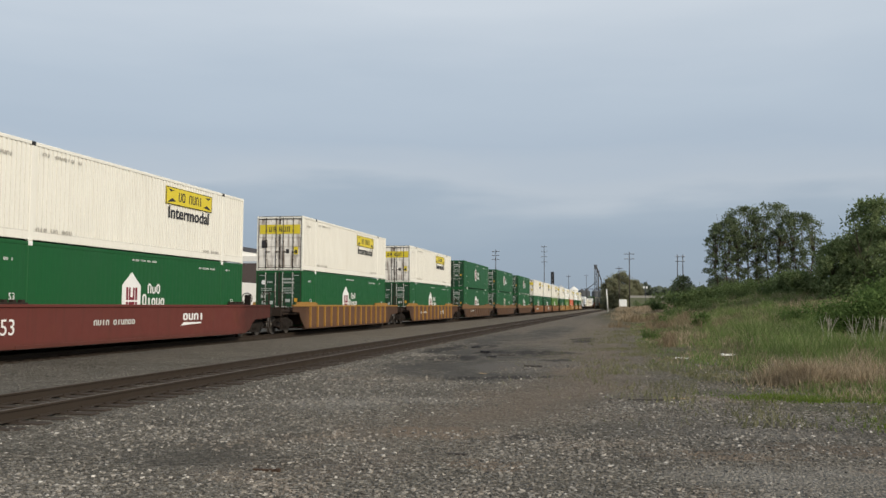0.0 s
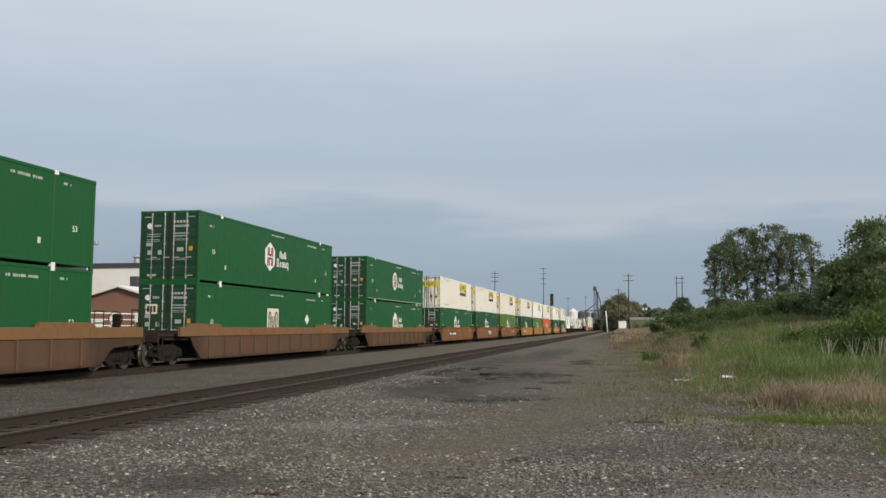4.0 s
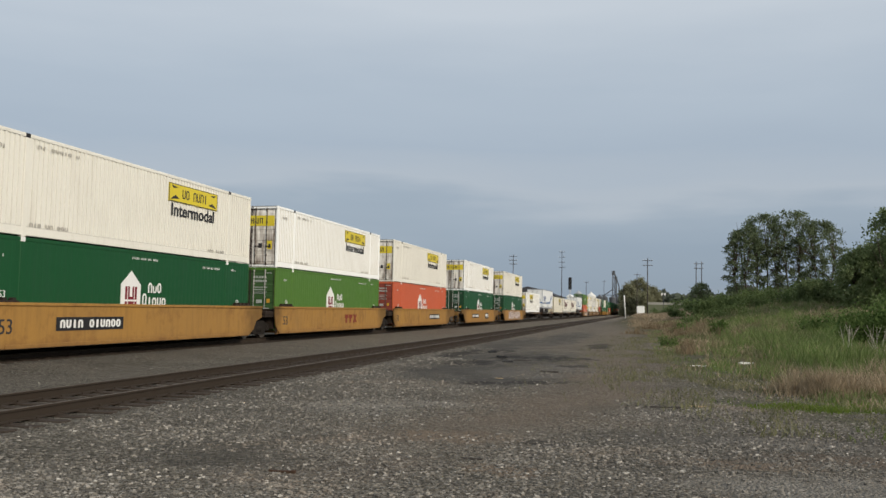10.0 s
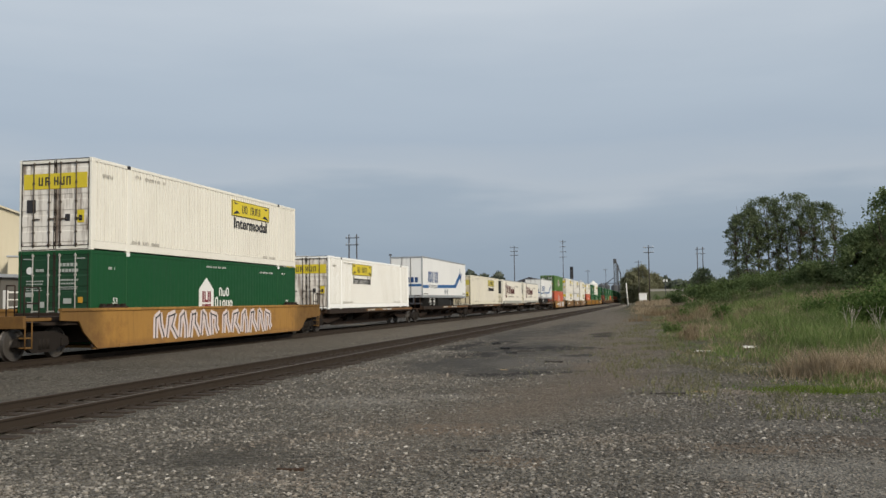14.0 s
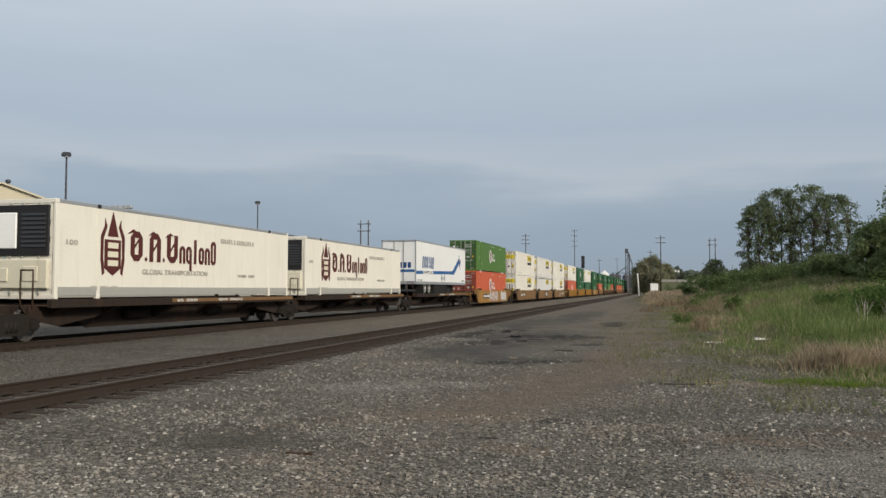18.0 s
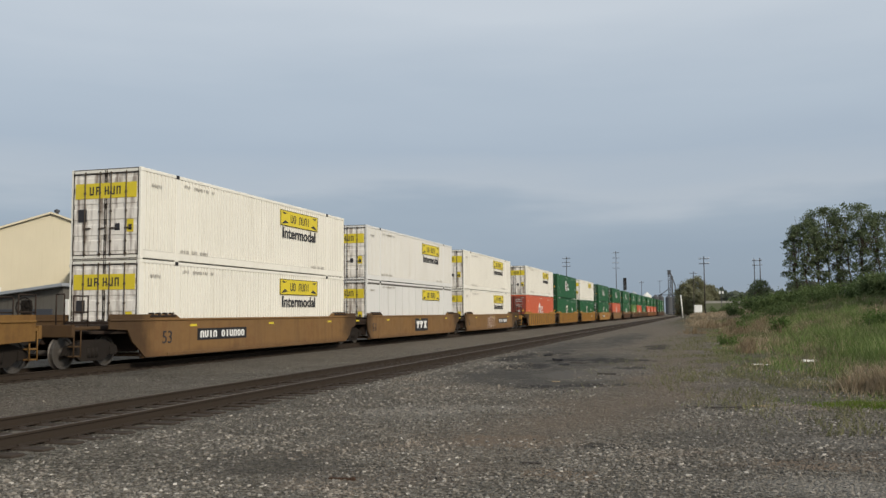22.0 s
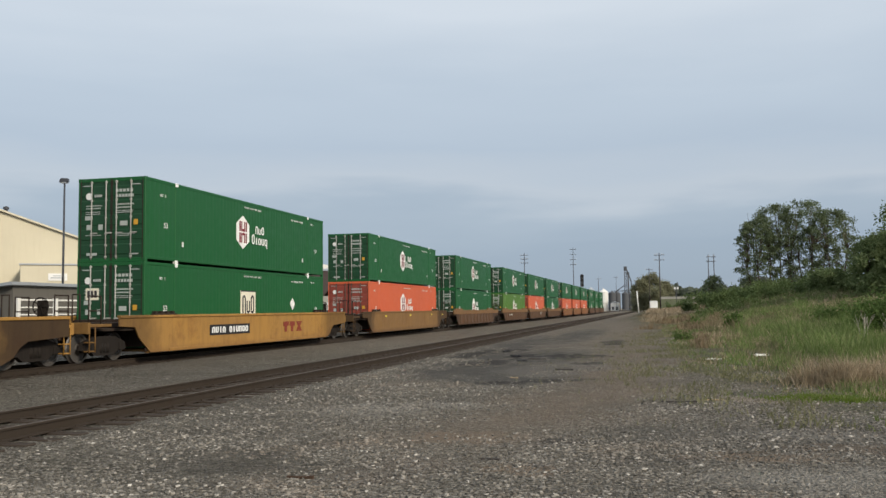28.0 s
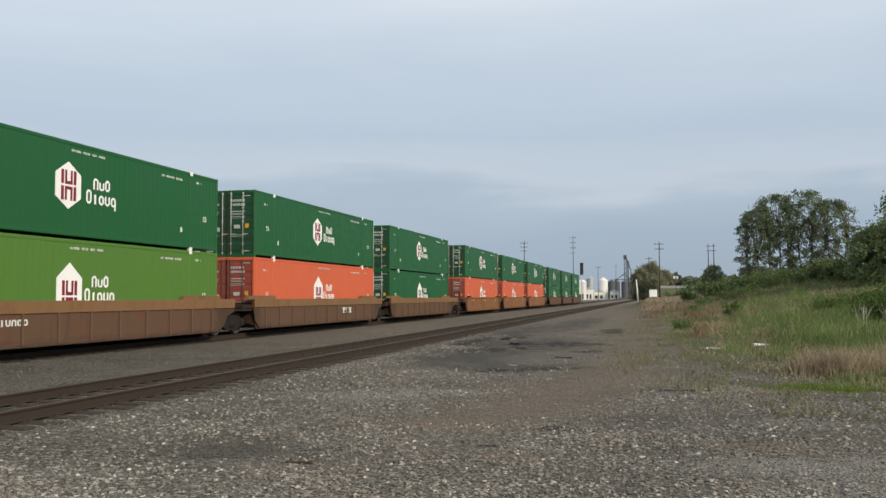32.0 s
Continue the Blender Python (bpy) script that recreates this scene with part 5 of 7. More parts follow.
def spine_car(load, first, last):
    """A skeleton car: one centre sill with cross arms and a thin deck edge."""
    c = thing("spine_car", "brown skeleton flat car carrying a %s" % load, "rail car", "cars of the freight train")
    end = L + 1.5
    part("centre_sill", shared(*box_key(-0.28, 0.28, -1.6, end + 0.1, 0.62, 1.02, 0.02), "frame"), c)
    for y in (0.35, 2.9, 6.4, 9.6, 12.9, L - 0.35):
        part("cross_arm", shared("cross_arm", lambda g: g.prism([(-1.42, 1.02), (1.42, 1.02), (1.42, 0.93), (0.28, 0.42), (-0.28, 0.42), (-1.42, 0.90)], -0.16, 0.16, 1), "frame"), c, at=pose(0, y, 0))
    for s in (-1, 1):
        part("deck_edge", shared(*box_key(min(s * 1.30, s * 1.45), max(s * 1.30, s * 1.45), -0.3, L + 0.3, 0.94, 1.185, 0.01), "frame"), c)
        part("deck_strip", shared(*box_key(min(s * 1.44, s * 1.47), max(s * 1.44, s * 1.47), 6.0, L + 0.2, 1.02, 1.15, 0.006), "rustedge"), c, "rust-orange painted deck edge")
        part("deck_plate", shared(*box_key(min(s * 0.5, s * 1.30), max(s * 0.5, s * 1.30), -0.3, 6.2, 0.98, 1.03, 0.008), "brown"), c)
    part("deep_sill", shared("deep sill", lambda g: [g.prism([(1.2, 0.9), (L - 1.2, 0.9), (L - 2.6, 0.26), (2.6, 0.26)], x - 0.03, x + 0.03) for x in (-0.45, 0.45)], "frame"), c, "deep dark centre girder")
    for s in (-1, 1):
        for m in (pose(0, 0, 0), pose(0, L, 0, 0, 0, 180)):
            part("end_gusset", shared("gusset %d" % s, lambda g: g.prism([(-1.0, 1.0), (3.4, 1.0), (2.4, 0.62), (0.6, 0.40), (-0.6, 0.62)], s * 0.95 - 0.025, s * 0.95 + 0.025), "frame"), c, at=m)
    part("stencil", shared("spine stencil", lambda g: [bars(g, 1.468, 6.3, 7.7, 1.04, 1.13, "TT TTTT"), bars(g, 1.468, 9.3, 11.3, 1.04, 1.13, "TTTT TTTTTT")], "stencil"), c, "small white stencilled marks")
    for y in (0.1, L - 0.25):
        for s in (-1, 1):
            part("pedestal", shared("pedestal", lambda g: g.box(-0.12, 0.12, -0.09, 0.15, 1.0, 1.17, 0.015), "brown"), c, at=pose(s * 1.16, y, 0))
    for y in (5.0, 10.4):
        part("brake_tank", shared("brake_tank", lambda g: g.lathe([(-0.6, 0.05), (-0.55, 0.17), (0.55, 0.17), (0.6, 0.05)], 1, 12), "truck"), c, at=pose(0.6, y, 0.66))
    bogie(c, -1.45)
    part("end_post", shared("end_post", lambda g: [g.tube((x, -0.9, 0.9), (x, -0.9, 2.0), 0.025, n=6) for x in (0.9, 1.3)] + [g.tube((0.9, -0.9, 2.0), (1.3, -0.9, 2.0), 0.025, n=6)], "brown"), c)
    if last:
        bogie(c, L + 1.45)
    return c


def hitch(c):
    part("trailer_hitch", shared("hitch", lambda g: [g.prism([(13.2, 1.03), (14.4, 1.03), (14.0, 1.95), (13.7, 1.95)], -0.35, -0.25), g.prism([(13.2, 1.03), (14.4, 1.03), (14.0, 1.95), (13.7, 1.95)], 0.25, 0.35), g.box(-0.5, 0.5, 13.5, 14.2, 1.92, 2.0, 0.02)], "truck"), c)


def trailer():
    """A white van trailer with a blue stripe; it rides on its own wheels and a hitch."""
    t = thing("semi_trailer", "white van trailer with blue stripe riding on a flat car", "trailer", "trailers on the train")
    z0, z1 = 1.98, 5.02
    part("body", shared("trailer body", lambda g: g.box(-HX, HX, 0, L, z0, z1, 0.02), "van"), t)
    for s in (-1, 1):
        part("roof_rail", shared(*box_key(min(s * (HX - 0.06), s * (HX + 0.01)), max(s * (HX - 0.06), s * (HX + 0.01)), -0.01, L + 0.01, z1 - 0.10, z1 + 0.015, 0.008), "galv"), t)
        part("base_rail", shared(*box_key(min(s * (HX - 0.06), s * (HX + 0.012)), max(s * (HX - 0.06), s * (HX + 0.012)), -0.01, L + 0.01, z0 - 0.12, z0 + 0.09, 0.008), "galv"), t)
    for s in (-1, 1):
        d = part("rear_door", shared(*box_key(min(0.02 * s, s * (HX - 0.1)), max(0.02 * s, s * (HX - 0.1)), -0.03, 0.005, z0 + 0.1, z1 - 0.15, 0.008), "van"), t)
        part("lock_rod", shared("trailer rod", lambda g: g.tube((0, -0.05, z0 + 0.02), (0, -0.05, z1 - 0.08), 0.02, n=6), "darkrod"), d, at=pose(s * 0.35, 0, 0))
    part("door_frame", shared("trailer frame", lambda g: [g.box(-HX, -HX + 0.09, -0.05, 0.0, z0, z1, 0.008), g.box(HX - 0.09, HX, -0.05, 0.0, z0, z1, 0.008), g.box(-HX, HX, -0.05, 0.0, z0 - 0.12, z0 + 0.08, 0.008), g.box(-HX, HX, -0.05, 0.0, z1 - 0.12, z1, 0.008)], "galv"), t)
    part("door_stripe", shared("door stripe", lambda g: [g.box(-HX + 0.1, HX - 0.1, -0.04, -0.031, 2.72, 2.9)], "blue"), t, "blue band on the rear doors")
    part("door_word", shared("door word 2", lambda g: [g.box(-0.98 + i * 0.33, -0.74 + i * 0.33, -0.04, -0.031, 3.02, 3.42) for i in range(6)], "navy"), t, "navy lettering blocks")
    part("underride_guard", shared("guard", lambda g: [g.box(-1.2, 1.2, -0.03, 0.07, 1.35, 1.47, 0.01), g.box(-0.6, -0.5, -0.03, 0.07, 1.4, 1.9), g.box(0.5, 0.6, -0.03, 0.07, 1.4, 1.9)], "cast"), t)
    x = HX + 0.003
    st = part("stripe", shared("trailer stripe", lambda g: [g.prism([(0.02, 2.58), (10.7, 2.72), (11.7, 2.70), (13.9, 3.75), (13.6, 4.15), (11.3, 3.02), (10.6, 2.98), (0.02, 2.82)], HX - 0.01, x)], "blue"), t, "blue stripe turning up to an arrow")
    part("arrow_head", shared("trailer arrow", lambda g: [g.prism([(13.2, 4.05), (13.55, 4.02), (13.6, 4.45), (14.0, 3.85), (14.5, 4.12), (14.05, 3.55), (14.25, 3.2), (13.7, 3.55)], HX - 0.01, x + 0.004)], "navy"), st, "dark arrow head")
    part("wordmark", shared("trailer word", lambda g: strokes(g, HX - 0.01, 1.55, 4.95, 3.04, 3.94, "NOOIUN", 0.16, 0.013, 0.33), "navy"), t, "large navy lettering blocks")
    part("stripe_gap", shared(*box_key(HX - 0.01, x + 0.003, 1.85, 4.75, 2.56, 2.89), "van"), st, "white break in the stripe")
    side_text("lettering", "INTERMODAL", 0.27, "letter", t, x + 0.004, 1.95, 2.62, 2.7, 0.0)
    for y in (7.55, 8.35):
        part("placard", shared("trailer placard", lambda g: g.prism([(-0.32, 2.33), (0, 2.0), (0.32, 2.33), (0, 2.66)], HX - 0.01, x + 0.002), "galv"), t, "grey diamond placard", pose(0, y, 0.05))
    part("stencil", shared("trailer stencil", lambda g: [bars(g, HX, 14.7, 15.8, 2.14, 2.28, "TTT TT"), bars(g, HX, 0.3, 1.6, 2.12, 2.2, "TTTT TTTT")], "darkrod"), t)
    for y in (2.5, 3.72):
        for s in (-1, 1):
            w = part("wheel", shared("tyre", lambda g: g.lathe([(-0.26, 0.30), (-0.26, 0.47), (-0.2, 0.51), (0.2, 0.51), (0.26, 0.47), (0.26, 0.30)], 0, 24), "rubber"), t, at=pose(s * 0.98, y, 1.57))
            part("rim", shared("rim", lambda g: [g.lathe([(0.10, 0.30), (0.275, 0.31), (0.27, 0.27), (0.18, 0.22), (0.18, 0.12), (0.30, 0.10), (0.31, 0.02)], 0, 20)], "alloy"), w, at=pose(0, 0, 0, 0, 0, 0 if s > 0 else 180))
        part("axle", shared("trailer axle", lambda g: g.tube((-0.9, 0, 1.57), (0.9, 0, 1.57), 0.07), "cast"), t, at=pose(0, y, 0))
    part("subframe", shared("subframe", lambda g: [g.box(-0.55, -0.4, 1.2, 5.2, 1.62, 1.88, 0.02), g.box(0.4, 0.55, 1.2, 5.2, 1.62, 1.88, 0.02)] + [g.box(-1.2, 1.2, 0.4 + i * 0.6, 0.46 + i * 0.6, 1.80, 1.90) for i in range(26)], "cast"), t)
    for x in (-1.25, 0.7):
        part("mud_flap", shared("mud_flap", lambda g: g.box(0, 0.55, 1.5, 1.53, 1.12, 1.85), "rubber"), t, at=pose(x, 0, 0))
    part("underframe", shared("trailer underframe", lambda g: [g.box(-0.9, 0.9, 4.6, 12.6, 1.15, 1.86, 0.03), g.box(-0.35, 0.35, 0.3, 4.6, 1.3, 1.86, 0.02)], "rubber"), t, "black underframe")
    part("tool_box", shared("trailer box", lambda g: [g.box(0.55, 1.22, 5.4, 9.4, 1.16, 1.86, 0.04)], "rubber"), t, "dark box slung under the floor")
    part("landing_gear", shared("landing", lambda g: [g.box(s * 0.85 - 0.07, s * 0.85 + 0.07, 11.2, 11.36, 1.12, 1.9, 0.01) for s in (-1, 1)] + [g.tube((s * 0.85, 11.3, 1.3), (s * 0.85, 10.2, 1.85), 0.03) for s in (-1, 1)] + [g.box(s * 0.85 - 0.14, s * 0.85 + 0.14, 11.14, 11.42, 1.06, 1.13, 0.01) for s in (-1, 1)], "cast"), t)
    return t


SPEED = 20.3
MOVING = []                         # (thing, where its near end stands at the start, height over the rails)


def place(ob, q, z=0.0):
    MOVING.append((ob, q, z))
    ob.matrix_basis = pose(TRAIN_X, q, z)


# near end at the start, car style, paint, ends, raised ends, marks, lower and upper load
S, R_, D_ = "smooth", "ribbed", "deep"
TRAIN = [
    (20.1, S, "redbrown", "oo", False, [("white 53", 0.65), ("stencil", 4.9), ("logo", 10.6)], "green", "white"),
    (43.6, R_, "rustbrown", "oo", False, [], "green", "white"),
    (66.95, R_, "rustbrown", "oo", False, [("stencil", 3.0), ("white sign", 10.55)], "green", "white"),
    (90.2, D_, "brown", "oo", False, [("stencil", 3.2)], "green", "green"),
    (113.4, D_, "brown", "oo", False, [], "green emp", "green"),
    (136.6, D_, "brown", "oo", False, [], "green", "green dashed"),
    (159.9, S, "rusty", "oj", False, [("53", 1.0), ("plate", 3.9)], "green", "white"),
    (179.1, S, "rusty", "nj", False, [("big sign", 8.3)], "teal", "white"),
    (198.65, S, "rusty", "no", False, [("stencil", 10.4)], "light", "white"),
    (221.9, S, "gold", "oj", False, [("53", 1.0), ("plate", 3.8)], "teal", "white"),
    (240.95, S, "gold", "nj", False, [("53", 0.6), ("red sign", 9.0)], "light", "bright"),
    (260.45, S, "gold", "no", False, [("53", 0.4), ("plate", 10.3)], "red", "white"),
    (284.4, S, "gold", "oo", False, [("plate", 3.9), ("sign", 10.7)], "teal", "bright"),
    (308.1, S, "gold", "oo", False, [("tag", 3.3), ("tag", 8.3)], "teal", "white"),
    (328.9, "spine", "", "f", False, [], "bright fore", ""),
    (349.2, "spine", "", "", False, [], "trailer", ""),
    (367.9, "spine", "", "", False, [], "cream", ""),
    (387.05, "spine", "", "", False, [], "crest", ""),
    (405.3, "spine", "", "", False, [], "crest", ""),
    (425.4, "spine", "", "l", False, [], "trailer", ""),
    (446.5, S, "gold", "oo", True, [("plate", 3.0), ("tag", 5.9), ("small tag", 12.2)], "red hexed", "light"),
    (470.0, S, "amber", "oj", True, [("53", 1.0), ("plate", 3.5)], "white", "white"),
    (489.2, S, "amber", "nj", True, [("53", 0.4), ("big sign", 7.8)], "greywhite flat", "greywhite"),
    (508.6, S, "amber", "no", True, [("53", 0.5), ("faint tag", 6.6), ("plate", 10.9)], "white", "white"),
    (532.15, R_, "gold", "oj", False, [], "red", "white"),
    (551.4, R_, "gold", "nj", False, [], "green emp", "green"),
    (571.6, R_, "gold", "no", False, [("stencil", 9.8)], "green emp", "white plain"),
    (594.6, S, "gold", "oo", False, [("plate", 4.6), ("red sign", 10.6)], "green emp", "green"),
    (618.15, S, "amber", "oo", False, [], "red hexed", "green"),
    (641.3, D_, "brown", "oo", False, [], "green", "green"),
    (664.65, D_, "brown", "oj", False, [("stencil", 3.0)], "light", "green"),
    (684.05, D_, "brown", "nj", False, [("white sign", 10.2)], "red", "green"),
    (703.55, D_, "brown", "no", False, [], "green", "green"),
    (726.3, S, "rusty", "oj", False, [], "red", "green"),
    (745.6, S, "rusty", "nj", False, [], "red", "green"),
    (765.0, S, "rusty", "no", False, [], "red", "green"),
    (788.0, S, "brown", "oj", False, [], "green", "green"),
    (807.4, S, "brown", "nj", False, [], "green", "green"),
    (826.8, S, "brown", "no", False, [], "green", "green"),
]
WHITES = ("white", "bright", "cream", "greywhite")
MASTER = {}


def once(key, build):
    """The first of a kind is built, the later ones are copies that share its meshes."""
    if key not in MASTER:
        MASTER[key] = build()
        return MASTER[key]
    return copy_thing(MASTER[key], pose(0, 0, 0))


def load(spec, upper):
    kind, *more = spec.split()
    if kind == "crest":
        return once("crest", lambda: container("cooler", "crest", False, flat=True))
    if kind in WHITES:
        return once((kind, upper, *more), lambda: container(kind, "yellow", upper, flat="flat" in more, stacked="single" not in more, forward=5.6 if "fore" in more else 0.0, panel_words="plain" not in more and "flat" not in more))
    return once((kind, upper, *more), lambda: container(kind, "hex", upper or "hexed" in more, emp="emp" in more, dashed="dashed" in more))


def build_train():
    ends = {"o": "open", "j": "joint", "n": "none"}
    for q, style, colour, e, raised, marks, low, up in TRAIN:
        if style == "spine":
            car = once(("spine", low == "trailer", e), lambda: spine_car("trailer" if low == "trailer" else "container", e == "f", e == "l"))
            if low == "trailer" and ("hitched", e) not in MASTER:
                MASTER["hitched", e] = True
                hitch(car)
            place(car, q)
            if low == "trailer":
                place(once("trailer", trailer), q)
            else:
                place(load(low + " single", False), q, 1.185)
            continue
        place(once((style, colour, e, raised, tuple(marks)), lambda: well_car(style, colour, ends[e[0]], ends[e[1]], raised, marks)), q)
        place(load(low, False), q, BASE)
        place(load(up, True), q, BASE + H + 0.002)


build_train()

# ---- the yard beyond the train ----


def seen(az, d, el=0.0):
    """A place d metres off in the direction az (degrees from +y towards +x), el degrees over the eye's level."""
    a = radians(az)
    return d * math.sin(a), d * math.cos(a), EYE + d * math.tan(radians(el))


def warehouse():
    w = thing("warehouse", "large beige metal warehouse with shallow gable roof", "warehouse")
    w.matrix_basis = pose(-54.9, 75.0, 0, 0, 0, 37)
    width, depth, eave, peak = 14.6, 42.0, 8.75, 11.35
    wall = gpart("wall", Geo().prism([(-width, -0.3), (0, -0.3), (0, eave), (-width / 2, peak), (-width, eave)], 0, depth, 1), "beige", w)
    ribs = Geo()
    for i in range(48):
        x = -width + 0.15 + i * 0.30
        top = eave + (peak - eave) * (1 - abs(x + width / 2) / (width / 2))
        ribs.box(x, x + 0.04, -0.03, 0.01, -0.2, top - 0.05)
    gpart("siding_rib", ribs, "beige", wall)
    for a, b in (((-width - 0.4, eave - 0.1), (-width / 2, peak + 0.05)), ((-width / 2, peak + 0.05), (0.3, eave - 0.08))):
        gpart("roof", Geo().prism([a, b, (b[0], b[1] + 0.18), (a[0], a[1] + 0.18)], -0.35, depth + 0.3, 1), "beige", w, "pale roof sheet with trim")
    gpart("vent", Geo().lathe([(peak, 0.15), (peak + 0.4, 0.15), (peak + 0.45, 0.28), (peak + 0.65, 0.25), (peak + 0.75, 0.05)], 2, 12, (-width / 2 + 0.4, 2, 0)), "cast", w, "small dark roof vent")
    gpart("downpipe", Geo().tube((-0.3, -0.1, -0.2), (-0.3, -0.1, eave), 0.07), "galv", w)
    s = thing("loading_shed", "beige loading shed with white lower wall and sign", "shed")
    s.matrix_basis = pose(-54.9, 75.0, 0, 0, 0, 37)
    gpart("canopy", Geo().box(-5.2, 0.2, -6.0, -0.45, 3.55, 5.95, 0.03), "beige", s)
    gpart("canopy_trim", Geo().box(-5.3, 0.3, -6.1, -0.45, 5.95, 6.1, 0.03), "galv", s)
    gpart("wall", Geo().box(-5.0, 0.0, -5.4, -0.45, -0.3, 3.55), "siding", s)
    for x in (-4.7, -3.1, -1.5):
        gpart("dock_door", Geo().box(x, x + 1.2, -5.52, -5.40, 0.5, 3.0, 0.02), "bright", s)
    for x in (-5.1, -2.5, 0.1):
        gpart("post", Geo().box(x - 0.1, x + 0.1, -6.0, -5.8, -0.3, 3.56), "galv", s)
    sign = gpart("sign", Geo().box(-2.9, -1.3, -6.07, -6.01, 4.55, 5.2, 0.01), "mark", s, "white company sign")
    gpart("sign_mark", Geo().box(-2.7, -1.5, -6.09, -6.07, 4.75, 4.85).box(-2.5, -1.7, -6.09, -6.07, 4.95, 5.02), "galv", sign)


def far_buildings():
    b = thing("factory_building", "white factory with a dark sloping roof", "building")
    y0 = 122.0
    gpart("wall", Geo().box(-93, -79.5, y0, y0 + 26, -0.3, 8.6), "siding", b)
    gpart("lower_wall", Geo().box(-93.1, -79.4, y0 - 0.2, y0, -0.3, 5.9), "brick", b)
    gpart("roof", Geo().prism([(y0 - 0.6, 8.5), (y0 + 13, 12.0), (y0 + 26.6, 8.5), (y0 + 26.6, 8.3), (y0 - 0.6, 8.3)], -93.6, -79.0, 0), "roof", b)
    for i in range(7):
        gpart("window", Geo().box(-92 + i * 1.8, -91 + i * 1.8, y0 - 0.06, y0 + 0.02, 6.5, 7.9, 0.02), "glass", b)
    c = thing("flat_roofed_factory", "white flat-roofed factory with roof vent", "building")
    y0 = 118.0
    gpart("wall", Geo().box(-79.3, -62.0, y0, y0 + 30, -0.3, 10.1), "siding", c)
    gpart("roof_edge", Geo().box(-79.5, -61.8, y0 - 0.2, y0 + 30, 10.1, 10.8, 0.03), "roof", c)
    gpart("vent_stack", Geo().lathe([(10.7, 0.45), (12.0, 0.45), (12.05, 0.8), (12.5, 0.2)], 2, 12, (-74.4, y0 + 5, 0)), "galv", c)
    gpart("lean_to", Geo().prism([(y0 - 5, 5.2), (y0, 6.4), (y0, -0.3), (y0 - 5, -0.3)], -75.5, -64.0, 0), "galv", c)
    gpart("low_wing", Geo().box(-62.0, -50.0, y0 + 6, y0 + 28, -0.3, 8.7), "siding", c)
    d = thing("freight_shed", "long low shed with a dark brown sloping roof", "shed")
    gpart("wall", Geo().box(-56, -36.5, 90.5, 107, -0.3, 3.2), "concrete", d)
    gpart("roof", Geo().prism([(90.0, 2.95), (99.0, 6.5), (108.0, 2.95), (108.0, 2.75), (99.0, 6.3), (90.0, 2.75)], -56.5, -36.0, 0), "darkroof", d)
    gpart("ridge_cap", Geo().prism([(98.4, 6.34), (99.0, 6.62), (99.6, 6.34)], -56.5, -36.0, 0), "galv", d)
    for x in (-53, -48, -43, -39):
        gpart("window", Geo().box(x, x + 1.1, 90.44, 90.52, 1.0, 2.2, 0.01), "glass", d)
    h = thing("brick_shed", "small red brick building with white gable trim", "building")
    y0 = 67.0
    gpart("wall", Geo().prism([(-45.4, -0.3), (-38.6, -0.3), (-38.6, 3.75), (-42.0, 4.7), (-45.4, 3.75)], y0, y0 + 9, 1), "brick", h)
    for a, bb in (((-45.8, 3.66), (-42.0, 4.74)), ((-42.0, 4.74), (-38.2, 3.66))):
        gpart("roof", Geo().prism([a, bb, (bb[0], bb[1] + 0.16), (a[0], a[1] + 0.16)], y0 - 0.4, y0 + 9.4, 1), "siding", h, "pale metal roof")
    gpart("chimney", Geo().box(-43.6, -42.9, y0 + 4, y0 + 4.7, 4.3, 5.9, 0.03), "roof", h)
    gpart("door", Geo().box(-44.6, -43.4, y0 - 0.06, y0 + 0.02, -0.2, 2.0, 0.02), "siding", h)
    # low dark-roofed store far down the line, and the grain works
    s = thing("storage_building", "low grey storage building with dark roof far down the line", "building")
    gpart("wall", Geo().box(-42, -27, 262, 300, -0.3, 6.0), "concrete", s)
    gpart("roof", Geo().prism([(-43, 5.9), (-34.5, 8.6), (-26.2, 5.9)], 261, 301, 1), "roof", s)
    for az, wide, d, el, rise, label in ((-4.82, 0.34, 430, 0.92, 1.2, "white gabled plant building beside the tracks"), (-4.35, 0.42, 445, 0.46, 0.9, "low white plant building beside the tracks"), (-3.72, 0.66, 452, 0.30, 0.6, "long low white plant shed beside the tracks"),
                                         (-2.75, 0.5, 520, 0.30, 1.0, "low white plant building among grain bins")):
        x, y, z = seen(az, d, el)
        w = d * math.tan(radians(wide / 2))
        f = thing("plant_building", label, "building", "plant buildings")
        gpart("wall", Geo().box(x - w, x + w, y, y + 14, -0.3, z), "siding", f)
        gpart("roof", Geo().prism([(x - w - 0.3, z), (x, z + rise), (x + w + 0.3, z)], y - 0.3, y + 14.3, 1), "bright" if rise > 1.1 else "galv", f)
        n = max(2, int(w / 1.6))
        for k in range(n):
            a = x - w + (k + 0.25) * 2 * w / n
            gpart("opening", Geo().box(a, a + w / n, y - 0.08, y, 0.3, min(2.6, z * 0.5)), "glass", f)
    for az, d, el, r, m in ((-3.43, 460, 1.15, 2.3, "siding"), (-2.9, 640, 1.02, 2.6, "darkbin"), (-2.58, 650, 1.0, 2.4, "darkbin"), (-2.08, 690, 0.98, 2.6, "darkbin"), (-1.78, 700, 0.95, 2.2, "darkbin"), (-4.25, 620, 1.25, 2.6, "galv")):
        x, y, z = seen(az, d, el)
        f = thing("grain_bin", "%s round grain bin with conical roof" % {"siding": "white", "galv": "pale steel", "darkbin": "dark grey steel"}[m], "silo", "grain bins")
